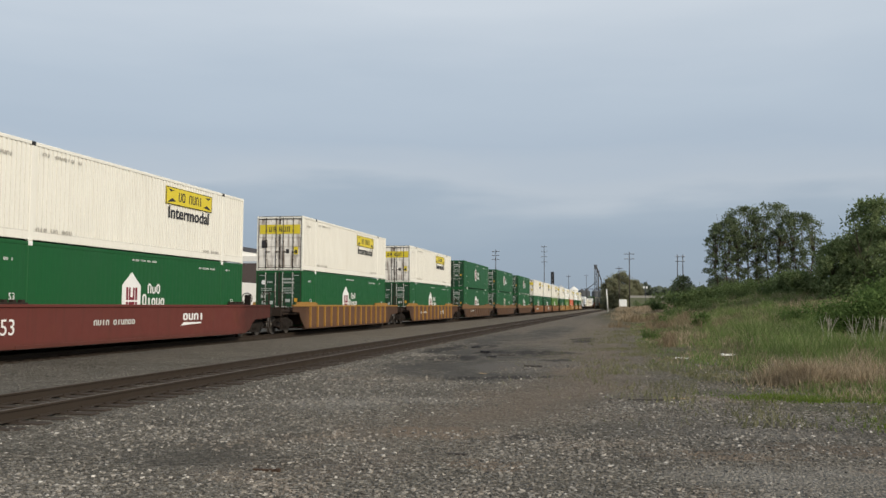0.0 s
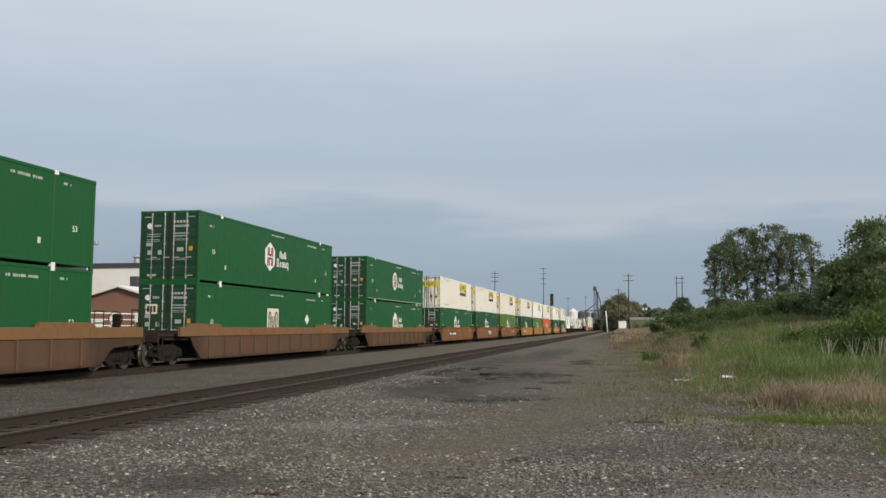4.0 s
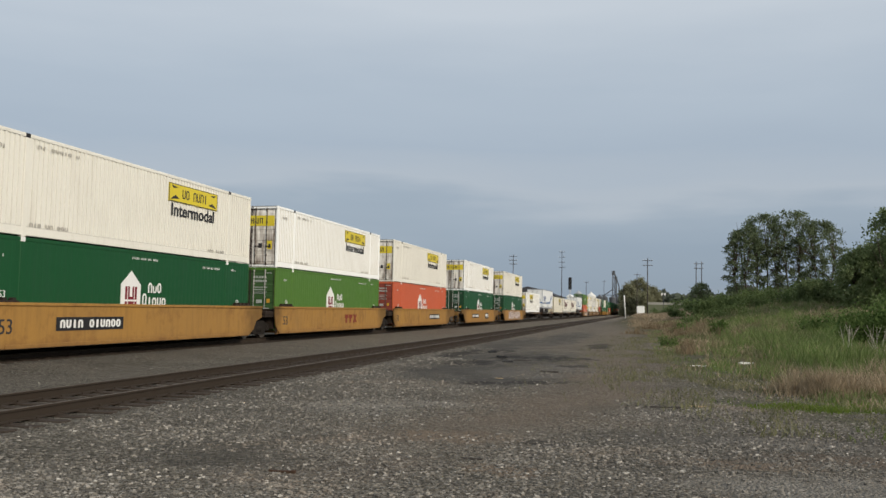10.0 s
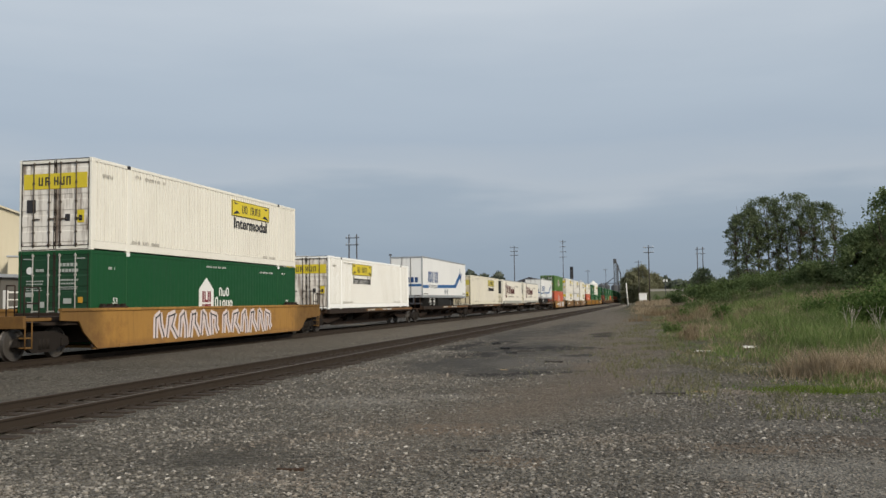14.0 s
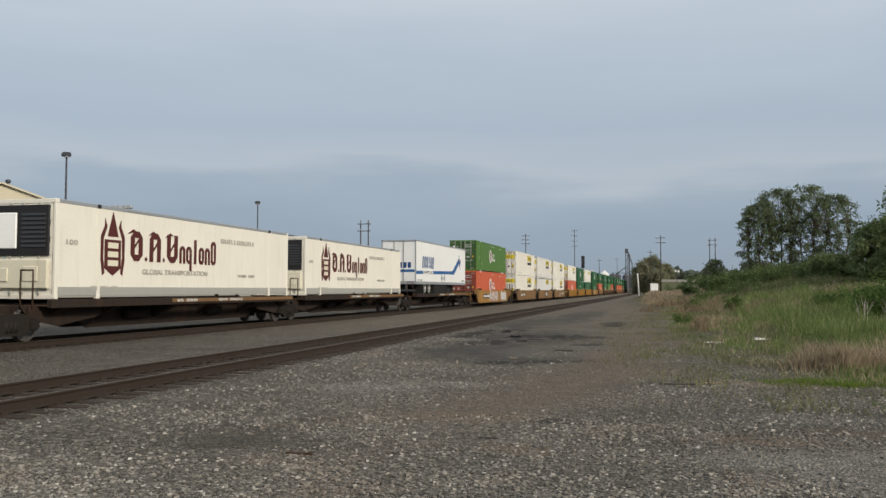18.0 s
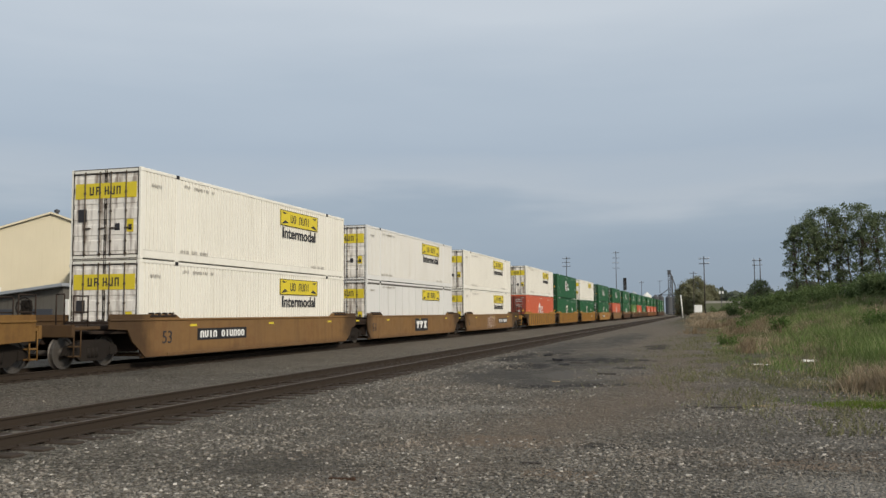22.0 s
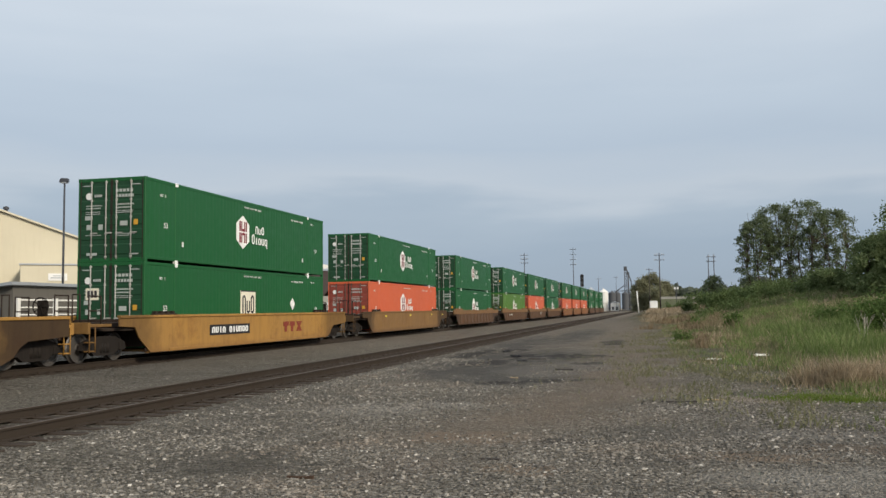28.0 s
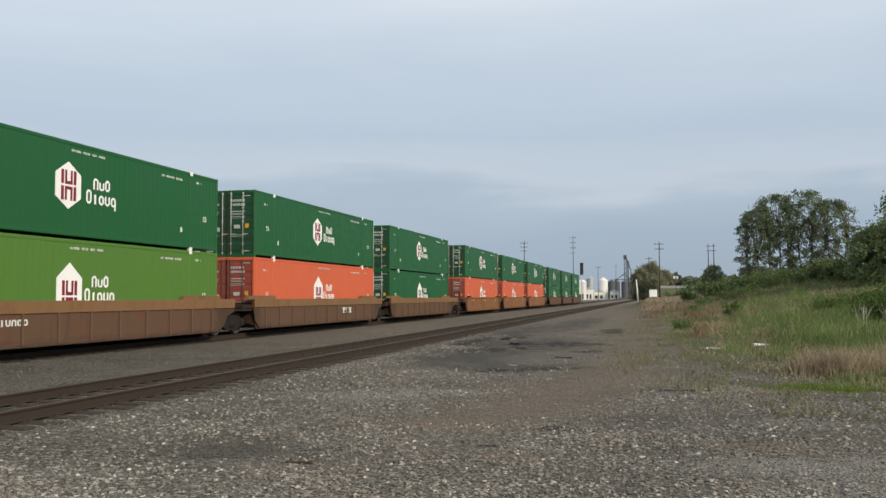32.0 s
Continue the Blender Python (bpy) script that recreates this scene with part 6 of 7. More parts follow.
        gpart("shell", Geo().lathe([(-0.3, r), (z - 1.2, r), (z - 1.15, r * 1.02)], 2, 20, (x, y, 0)), m, f)
        gpart("roof", Geo().lathe([(z - 1.2, r * 1.04), (z - 0.5, r * 0.7), (z + r * 0.16, 0.4), (z + r * 0.16 + 0.4, 0.3)], 2, 20, (x, y, 0)), m, f)
    x, y, z = seen(-2.02, 700, 2.62)
    f = thing("grain_elevator_leg", "tall steel grain elevator leg with slanting spouts", "grain elevator")
    leg = Geo()
    for dx in (-0.9, 0.9):
        for dy in (-0.9, 0.9):
            leg.tube((x + dx, y + dy, -0.3), (x + dx, y + dy, z - 1.5), 0.22, n=6)
    for i in range(12):
        leg.box(x - 1, x + 1, y - 1, y - 0.8, 2 + i * 2.6, 2.3 + i * 2.6)
    for i in range(11):
        for k in (-1, 1):
            leg.tube((x - k * 0.9, y - 0.9, 2 + i * 2.6), (x + k * 0.9, y - 0.9, 4.6 + i * 2.6), 0.12, n=5)
    gpart("tower", leg, "darkbin", f)
    gpart("head", Geo().box(x - 1.3, x + 1.1, y - 1.2, y + 1.2, z - 3.4, z, 0.1), "darkbin", f)
    gpart("second_leg", Geo().tube((x + 2.0, y, -0.3), (x + 2.0, y, z - 5.0), 0.55, n=8).box(x + 1.2, x + 2.8, y - 0.7, y + 0.7, z - 6.5, z - 4.6, 0.1), "darkbin", f)
    gpart("conveyor", Geo().tube((x - 9.0, y, 13.0), (x, y, z - 14.0), 0.35, n=6), "darkbin", f)
    gpart("catwalk", Geo().box(x - 9.5, x + 5.0, y - 0.5, y + 0.5, 14.2, 14.7), "roof", f)
    gpart("spout", Geo().tube((x + 0.8, y, z - 2), (x + 4.2, y, z - 12), 0.4).tube((x + 4.2, y, z - 12), (x + 4.4, y, 15), 0.35), "darkbin", f)
    # a raised road far across the fields
    e = thing("road_embankment", "grassy road embankment with a pale concrete barrier", "embankment")
    e["kind"] = "structure"
    gpart("bank", Geo().prism([(268, -0.3), (282, 4.0), (296, 4.0), (310, -0.3)], 0.5, 120, 0), "bank", e)
    gpart("barrier", Geo().prism([(283.0, 3.98), (283.0, 4.72), (283.35, 4.72), (283.6, 3.98)], 0.6, 119.9, 0), "concrete", e, "pale concrete barrier")
    x, y, z = seen(1.09, 262, 1.25)
    q = thing("road_sign", "white sign board on a post across the field", "sign")
    gpart("post", Geo().tube((x, y, -0.3), (x, y, z - 0.1), 0.09), "cast", q)
    for dx in (-0.42, 0.42):
        gpart("board", Geo().box(x + dx - 0.24, x + dx + 0.24, y - 0.12, y - 0.05, z - 0.7, z, 0.02), "mark", q)


def yard_lamp(x, y, z):
    p = thing("yard_lamp", "tall slender yard lamp with a box-shaped dark head", "street lamp", "yard lamps")
    p.location = (x, y, -0.2)
    h = z + 0.2
    part("pole", shared("lamp pole %.1f" % h, lambda g: g.tube((0, 0, 0), (0, 0, h - 0.1), 0.095, 0.06, 10), "cast"), p)
    part("foot", shared("lamp foot", lambda g: g.lathe([(0, 0.3), (0.5, 0.3), (0.6, 0.16)], 2, 12), "concrete"), p)
    part("bracket", shared("lamp arm", lambda g: g.tube((0, 0, 0), (0.25, -0.1, 0.05), 0.05), "cast"), p, at=pose(0, 0, h - 0.15))
    head = part("lamp_head", shared("lamp head", lambda g: g.prism([(-0.30, -0.05), (0.27, 0.02), (0.25, 0.24), (-0.18, 0.26), (-0.30, 0.12)], -0.2, 0.2, 1), "cast"), p, at=pose(0, 0, h - 0.1, 0, 0, 20))
    part("lens", shared("lamp lens", lambda g: g.box(-0.22, 0.22, -0.16, 0.16, -0.08, 0.0), "galv"), head)


def utility_pole(x, y, z, arms=2, twin=False, base=-0.2):
    p = thing("utility_pole", "weathered timber utility pole with %s crossarms" % ("two" if arms == 2 else "several"), "utility pole", "utility poles")
    p.location = (x, y, base)
    h = z - base
    for dx in ((-0.55, 0.55) if twin else (0.0,)):
        part("pole", shared("pole %.1f" % h, lambda g: g.tube((0, 0, 0), (0, 0, h), 0.125, 0.075, 8), "pole"), p, at=pose(dx, 0, 0))
    for i in range(arms):
        zz = h - 0.5 - i * (0.95 if arms < 4 else 1.5)
        part("crossarm", shared("crossarm", lambda g: g.box(-0.95, 0.95, -0.05, 0.05, -0.05, 0.05, 0.01), "pole"), p, at=pose(0, -0.2, zz))
        for dx in (-0.85, -0.45, 0.45, 0.85):
            part("insulator", shared("insulator", lambda g: g.lathe([(0.06, 0.03), (0.12, 0.07), (0.2, 0.06), (0.25, 0.03)], 2, 8), "galv"), p, at=pose(dx, -0.2, zz))


def masts():
    for az, d, el in ((-37.25, 66.5, 8.0), (-25.85, 97.5, 5.5), (-16.56, 173, 3.1)):
        yard_lamp(*seen(az, d, el))
    utility_pole(*seen(-19.0, 120, 4.45), arms=2, twin=True)
    utility_pole(*seen(-5.32, 260, 3.9), arms=4)
    utility_pole(*seen(-8.47, 215, 3.6), arms=3)
    utility_pole(*seen(0.10, 175, 3.45), arms=2, base=0.6)
    utility_pole(*seen(3.24, 190, 3.25), arms=2, twin=True, base=0.5)
    utility_pole(*seen(-3.75, 330, 1.95), arms=1)
    utility_pole(*seen(-2.62, 420, 2.0), arms=1)
    utility_pole(*seen(-0.55, 240, 2.5), arms=1)
    x, y, z = seen(-34.0, 112, 4.9)
    p = thing("floodlight_mast", "grey mast with a bar of floodlights on top", "mast")
    gpart("mast", Geo().tube((x, y, -0.2), (x, y, z), 0.16, 0.1), "galv", p)
    gpart("light_bar", Geo().box(x - 1.3, x + 1.3, y - 0.15, y + 0.15, z - 0.1, z + 0.1, 0.02), "galv", p)
    for dx in (-1.1, -0.4, 0.4, 1.1):
        gpart("floodlight", Geo().box(x + dx - 0.25, x + dx + 0.25, y - 0.35, y + 0.05, z - 0.05, z + 0.35, 0.04), "galv", p)
    x, y, z = -21.6, 258.0, 11.3
    s = thing("railway_signal", "black three-light railway signal on a steel mast", "railway signal")
    gpart("mast", Geo().tube((x, y, -0.3), (x, y, z - 0.6), 0.11), "galv", s)
    board = gpart("backboard", Geo().box(x - 0.48, x + 0.48, y - 0.1, y + 0.1, z - 3.6, z, 0.08), "black", s)
    for i in range(3):
        gpart("signal_hood", Geo().tube((x, y - 0.1, z - 0.7 - i * 1.1), (x, y - 0.5, z - 0.72 - i * 1.1), 0.2, 0.17, 10), "black", board)
    gpart("ladder", Geo().tube((x - 0.2, y + 0.3, -0.2), (x - 0.2, y + 0.3, z - 3), 0.025).tube((x + 0.2, y + 0.3, -0.2), (x + 0.2, y + 0.3, z - 3), 0.025), "galv", s)


def roadside():
    c = thing("equipment_cabinet", "pale grey trackside equipment cabinet", "cabinet")
    c.location = (-1.0, 190, ground_z(-1.0, 190))
    gpart("body", Geo().box(-0.74, 0.74, -0.5, 0.5, 0.1, 1.72, 0.04), "bright", c)
    gpart("roof", Geo().prism([(-0.82, 1.72), (0.82, 1.72), (0.7, 1.84), (-0.7, 1.84)], -0.58, 0.58, 1), "bright", c)
    gpart("plinth", Geo().box(-0.8, 0.8, -0.55, 0.55, -0.3, 0.1, 0.02), "concrete", c)
    gpart("door", Geo().box(-0.6, 0.6, -0.53, -0.495, 0.2, 1.6, 0.02), "bright", c)
    p = thing("marker_post", "leaning white marker post beside the tracks", "post")
    p.location = (-3.4, 155, ground_z(-3.4, 155) - 0.1)
    gpart("post", Geo().tube((0, 0, 0), (-0.25, 0, 4.0), 0.11, 0.1), "siding", p)
    for x, y in ((-4.6, 205), (-2.2, 230)):
        q = thing("small_post", "short pale post by the drive", "post", "small posts")
        q.location = (x, y, ground_z(x, y))
        gpart("post", Geo().tube((0, 0, -0.1), (0, 0, 2.2), 0.08), "siding", q)
    for k, (x, y) in enumerate(((-40.5, 82.0), (-52.0, 54.0))):
        t = thing("parked_trailer", "parked white box trailer in the yard", "trailer", "parked trailers")
        t.location = (x, y, -0.2)
        t.rotation_euler = (0, 0, radians((4, 90)[k]))
        gpart("box", Geo().box(-1.3, 1.3, 0, 12, 1.15, 3.9, 0.03), "siding", t)
        gpart("rail", Geo().box(-1.32, 1.32, -0.02, 12.02, 1.05, 1.2, 0.01), "galv", t)
        for y2 in (1.4, 2.6):
            for s in (-1.05, 1.05):
                gpart("wheel", Geo().lathe([(s - 0.14, 0.2), (s - 0.14, 0.5), (s + 0.14, 0.5), (s + 0.14, 0.2)], 0, 16, (0, y2, 0.5)), "rubber", t)
        gpart("leg", Geo().box(-0.9, -0.75, 10, 10.15, 0, 1.1).box(0.75, 0.9, 10, 10.15, 0, 1.1), "cast", t)
    f = thing("loading_platform", "long concrete loading platform with white pipe railing", "platform")
    gpart("deck", Geo().box(-36.0, -29.8, 36, 80, -0.3, 1.12, 0.03), "concrete", f)
    rl = gpart("railing", Geo().tube((-30.0, 36.1, 2.22), (-30.0, 79.9, 2.22), 0.045, n=6).tube((-30.0, 36.1, 1.86), (-30.0, 79.9, 1.86), 0.035, n=6).tube((-30.0, 36.1, 1.5), (-30.0, 79.9, 1.5), 0.035, n=6), "siding", f, "white painted pipe railing")
    for i in range(17):
        part("rail_post", shared("platform post", lambda g: g.box(-0.09, 0.09, -0.09, 0.09, 0.0, 1.2, 0.01), "siding"), rl, at=pose(-30.0, 36.2 + i * 2.72, 1.11))
    d = thing("yard_shed", "low dark metal shed with grey sloping roof", "shed")
    # the wall gets the shade tone, coloured as a face out of the sun
    gpart("wall", Geo().prism([(-48.0, -0.3), (-36.4, -0.3), (-36.4, 3.2), (-48.0, 2.0)], 43.5, 50.0, 1), "shade", d)
    gpart("roof", Geo().prism([(-48.4, 1.96), (-36.1, 3.24), (-36.1, 3.42), (-48.4, 2.12)], 43.0, 50.4, 1), "galv", d, "grey corrugated roof sheet")
    for x in (-45.5, -41.5, -38.6):
        gpart("door", Geo().box(x, x + 1.5, 43.42, 43.5, 0.0, 1.9, 0.02), "cast", d)
    # litter on the gravel
    for nm, lab, x, y, w, d, h, rz, m in (("plank", "short rust-brown piece of timber on the gravel", -3.6, 8.46, 0.28, 0.05, 0.03, 8, "brown"),
                                          ("plank", "dark weathered board lying on the gravel", 0.3, 16.2, 0.62, 0.06, 0.03, 2, "pole"),
                                          ("plank", "dark weathered board lying in the damp hollow", -2.6, 24.6, 0.5, 0.10, 0.04, -8, "pole"),
                                          ("plastic_strip", "crumpled white plastic strip at the grass edge", 1.75, 29.8, 0.9, 0.12, 0.03, 10, "siding"),
                                          ("plastic_strip", "crumpled white plastic scrap at the grass edge", 3.35, 31.9, 0.5, 0.16, 0.07, 28, "siding"),
                                          ("plank", "charred scrap of timber in the damp hollow", -4.4, 28.6, 0.34, 0.12, 0.06, 30, "black"),
                                          ("plank", "charred scrap of timber in the damp hollow", -5.0, 31.2, 0.42, 0.10, 0.07, -20, "black"),
                                          ("plank", "charred scrap of timber in the damp hollow", -5.9, 34.4, 0.36, 0.16, 0.08, 50, "black"),
                                          ("plank", "dark broken board in the damp hollow", -4.1, 30.0, 0.6, 0.08, 0.04, 12, "pole"),
                                          ("plastic_strip", "pale torn plastic scrap in the damp hollow", -3.65, 22.4, 0.20, 0.06, 0.02, -15, "timber"),
                                          ("plank", "bleached splinter of board on the gravel", 0.9, 16.9, 0.4, 0.04, 0.02, 6, "timber"),
                                          ("rag", "dark scrap lying on the gravel", 2.2, 8.1, 0.10, 0.07, 0.04, 20, "rubber"),
                                          ("plank", "grey splinter of board on the gravel", -1.9, 9.9, 0.22, 0.04, 0.02, -5, "pole")):
        g = Geo()
        n = 6
        rnd = random.Random(int(x * 100))
        for i in range(n):
            a, b2 = -w / 2 + w * i / n, -w / 2 + w * (i + 1) / n
            o = rnd.uniform(-0.15, 0.15) * d
            g.box(a, b2, -d / 2 + o, d / 2 + o, -0.03, h * rnd.uniform(0.7, 1.1), 0.004)
        ob = solid(nm, g, m, lab, "litter")
        ob.matrix_basis = pose(x, y, ground_z(x, y), 0, 0, rz)


warehouse()
far_buildings()
masts()
roadside()

# ---- trees, shrubs, grass and stones ----


def quads(points, sizes, seed):
    """Small four-sided leaves at the points, turned at random. Returns vertices and faces."""
    rs = np.random.RandomState(seed)
    n = len(points)
    a = rs.normal(size=(n, 3))
    a /= np.linalg.norm(a, axis=1)[:, None]
    b = np.cross(a, rs.normal(size=(n, 3)))
    b /= np.linalg.norm(b, axis=1)[:, None]
    a, b = a * sizes[:, None], b * (sizes * 0.6)[:, None]
    v = np.stack([points - a, points - b * 0.9, points + a, points + b * 0.9], 1).reshape(-1, 3)
    return v, np.arange(4 * n).reshape(-1, 4)


def leaf_mesh(name, v, f, mat):
    me = bpy.data.meshes.new(name)
    me.from_pydata(v.tolist(), [], f.tolist())
    me.materials.append(M[mat])
    return me


def tree(x, y, base, height, spread, seed, crown_low, stems=1, leaves=5000, size=0.3, mat="leaf", label="", clumps=150, airy=0.0, soft=1.0):
    """Thin leaning stems and limbs that end in clumps of leaves: a full dome on top, open below."""
    rnd = random.Random(seed)
    t = thing("tree", label or "broad deciduous tree with grey-green domed crown and slender bare stems", "tree", "trees")
    t.location = (x, y, base)
    low = crown_low * height
    full = height - low
    tips, forks, r = [], [], 0.0085 * height
    for s in range(stems):
        off = (s - (stems - 1) / 2) / max(1, stems) * spread
        foot = Vector((off * 0.9 + rnd.uniform(-0.2, 0.2), rnd.uniform(-0.5, 0.5), -0.3))
        fork = Vector((off * 1.4 + rnd.uniform(-0.3, 0.3), foot.y + rnd.uniform(-0.4, 0.4), low + full * rnd.uniform(0.3, 0.5)))
        mid = foot.lerp(fork, 0.5) + Vector((rnd.uniform(-0.3, 0.3), rnd.uniform(-0.2, 0.2), 0))
        g = Geo().tube(foot, mid, r * 1.2, r, 7).tube(mid, fork, r, r * 0.75, 7)
        g.tube(fork, fork + Vector((off * 0.4 + rnd.uniform(-0.4, 0.4), rnd.uniform(-0.5, 0.5), (height - fork.z) * 0.85)), r * 0.75, r * 0.15, 6)
        forks.append((fork, mid, gpart("trunk", g, "bark", t)))
    for k in range(clumps):
        u = rnd.random() ** 0.8                        # height within the crown
        wide = spread * math.sqrt(max(0.03, 1.0 - max(0.0, (u - 0.5) / 0.52) ** 2)) * (0.86 + 0.14 * min(1.0, u / 0.4))
        a = rnd.uniform(0, 2 * math.pi)
        o = math.sqrt(rnd.uniform(airy, 1.0)) * rnd.uniform(0.9, 1.04)
        tip = Vector((math.cos(a) * wide * o, math.sin(a) * wide * o, low + full * (0.03 + 0.94 * u)))
        tips.append((tip, rnd.uniform(0.45, 1.25) * (0.6 + 0.5 * u)))
        if k % 3 == 0:
            fork, mid, trunk = min(forks, key=lambda q: (q[0] - tip).length)
            start = fork if tip.z > fork.z - 0.5 else mid.lerp(fork, 0.6)
            knee = start.lerp(tip, 0.5) + Vector((0, 0, 0.03 * height))
            gpart("limb", Geo().tube(start, knee, r * 0.5, r * 0.34, 5).tube(knee, tip, r * 0.34, r * 0.14, 5), "bark", trunk)
    rs = np.random.RandomState(seed)
    per = leaves / len(tips)
    pts = np.concatenate([np.array(c)[None] + rs.normal(size=(int(per * k), 3)) * np.array([0.080, 0.080, 0.062]) * (1.0 - 0.5 * airy) * soft * (1.4 + 0.55 * spread) * (0.5 + 0.4 * k) for c, k in tips])
    pts = pts[pts[:, 2] > 0.05]
    v, f = quads(pts, rs.uniform(0.6, 1.25, len(pts)) * size, seed)
    part("crown", leaf_mesh("crown", v, f, mat), t)
    return t


def shrub(x, y, base, height, width, seed, leaves=2500, size=0.12, mat="bush", label=""):
    rs = np.random.RandomState(seed)
    t = thing("shrub", label or "leafy green shrub standing in tall grass", "shrub", "shrubs")
    t.location = (x, y, base)
    g = Geo()
    cs = []
    for k in range(9):
        a = rs.uniform(0, 2 * math.pi)
        o = width * 0.42 * math.sqrt(rs.uniform())
        tip = (o * math.cos(a), o * math.sin(a), height * rs.uniform(0.5, 0.95))
        g.tube((o * 0.2 * math.cos(a), o * 0.2 * math.sin(a), -0.1), tip, 0.03, 0.012, 5)
        cs.append(tip)
        cs.append((tip[0] * 0.8, tip[1] * 0.8, tip[2] * 0.5))
    gpart("stem", g, "bark", t)
    pts = np.concatenate([np.array(c)[None] + rs.normal(size=(leaves // len(cs), 3)) * np.array([0.16, 0.16, 0.14]) * (width + height) * 0.5 for c in cs])
    pts = pts[pts[:, 2] > 0.02]
    v, f = quads(pts, rs.uniform(0.6, 1.3, len(pts)) * size, seed)
    part("foliage", leaf_mesh("foliage", v, f, mat), t)


def woods():
    k = 0
    for x, y, top, sp, st in ((12.3, 117, 12.6, 2.9, 3), (14.6, 119, 14.6, 4.0, 4), (18.0, 118, 14.9, 4.3, 4), (21.0, 117, 13.4, 3.8, 4)):
        k += 1
        b = ground_z(x, y) - 0.1
        tree(x, y, b, top - b, sp, 20 + k, 0.06, st, 13500, 0.12, clumps=260, airy=0.2)
    for x, y, top, sp in ((17.8, 80, 7.0, 2.4), (20.6, 79, 10.6, 3.4), (25.6, 79, 11.6, 3.9), (29.5, 80, 12.6, 4.4), (22.0, 92, 8.4, 3.6), (25.0, 98, 9.6, 4.4), (34, 84, 13, 5.0), (16.6, 94, 4.9, 2.4)):
        k += 1
        b = ground_z(x, y) - 0.1
        tree(x, y, b, top - b, sp, 20 + k, 0.0, 2, 13000, 0.14, "lit", "dense green tree leafy down to the ground", 170, 0.0, 1.35)
    # olive scrub trees at the end of the drive
    for az, d, el, sp, n in ((-1.15, 330, 1.75, 3.4, 7000), (-0.45, 335, 2.12, 4.4, 9000), (0.35, 340, 1.62, 3.6, 7000), (-0.1, 325, 1.2, 4.0, 6000)):
        x, y, z = seen(az, d, el)
        k += 1
        tree(x, y, -0.2, z + 0.2, sp, 20 + k, 0.0, 2, int(n * 1.9), 0.24, "olive", "rounded olive-brown tree beside the far tracks", 110, 0.0, 2.3)
    tree(7.0, 119.5, ground_z(7.0, 119.5), 4.2, 1.5, 51, 0.3, 1, 1800, 0.14, "leaf", "small young tree at the field edge")
    for x, y, h, w, n, s in ((8.9, 40, 1.5, 2.4, 3600, 0.075), (10.3, 41, 2.0, 3.0, 5000, 0.08), (12.0, 43, 2.3, 3.6, 5600, 0.085), (14.0, 45, 2.6, 4.2, 5600, 0.09), (9.6, 54, 1.0, 2.0, 1600, 0.09), (4.4, 58, 1.1, 0.9, 800, 0.09), (7.0, 112, 1.8, 3.6, 2600, 0.14),
                             (10.0, 114, 1.5, 4.5, 2800, 0.15), (13, 112, 1.5, 5, 2800, 0.15), (19, 110, 1.6, 6, 2800, 0.15), (2.4, 70, 0.7, 1.6, 700, 0.09), (3.5, 215, 1.1, 6, 1500, 0.18), (9.5, 220, 1.5, 8, 1800, 0.2), (15.5, 222, 1.8, 9, 1900, 0.2), (9.5, 172, 1.3, 6, 1500, 0.16), (4.5, 130, 1.5, 3, 1200, 0.14), (7.5, 140, 1.8, 4, 1300, 0.16),
                             (17.5, 60, 1.8, 4.0, 3000, 0.12), (20, 55, 2.2, 4.5, 3000, 0.12), (1.2, 46, 0.45, 1.0, 500, 0.06), (5.0, 96, 0.9, 2.6, 800, 0.10), (7.0, 92, 1.1, 3.0, 1000, 0.10), (8.6, 96, 1.3, 3.6, 1500, 0.12), (11.5, 100, 1.4, 4.2, 1700, 0.12), (15, 98, 1.5, 4.6, 1700, 0.12)):
        k += 1
        shrub(x, y, ground_z(x, y) - 0.05, h, w, 90 + k, n, s, "thicket" if y > 85 else "bush")
    # distant woods, nobody could count them
    for seed, (a0, a1, d0, d1, el, n, name, mat) in enumerate(((-1.6, 5.5, 430, 560, 1.52, 11000, "distant_woods", "far"), (5, 14, 420, 520, 2.0, 9000, "distant_woods", "far"), (13, 60, 260, 420, 2.0, 9000, "distant_woods", "far"),
                                                               (-12.5, -8.5, 330, 360, 2.2, 3000, "distant_trees", "far"), (-60, -42, 200, 300, 2.4, 4000, "distant_woods", "far"), (-30, -13, 380, 460, 1.3, 4500, "distant_woods", "far"))):
        rs = np.random.RandomState(200 + seed)
        az = np.radians(rs.uniform(a0, a1, n))
        d = rs.uniform(d0, d1, n)
        mid = (np.degrees(az) - a0) / (a1 - a0)
        crest_h = np.tan(radians(el)) * d0 * (0.88 + 0.07 * np.sin(np.degrees(az) * 2.3 + seed) + 0.05 * np.sin(np.degrees(az) * 7.1))
        if a1 - a0 < 5:
            crest_h *= np.clip(np.sin(np.pi * mid) * 1.5, 0.2, 1)
        z = crest_h * np.sqrt(rs.uniform(0.0, 1.0, n)) + 0.5
        pts = np.stack([d * np.sin(az), d * np.cos(az), z], 1)
        v, f = quads(pts, rs.uniform(0.8, 1.9, n) * d0 / 330, 300 + seed)
        tagged(new(name, leaf_mesh(name, v, f, mat)), "dark green skyline woods with haze in their colour", "woods", kind="stuff")


def turf_edge(y):
    return np.interp(y, [11, 16, 20, 26, 70, 200], [5.2, 3.2, 2.0, 0.8, 0.4, 0.6])


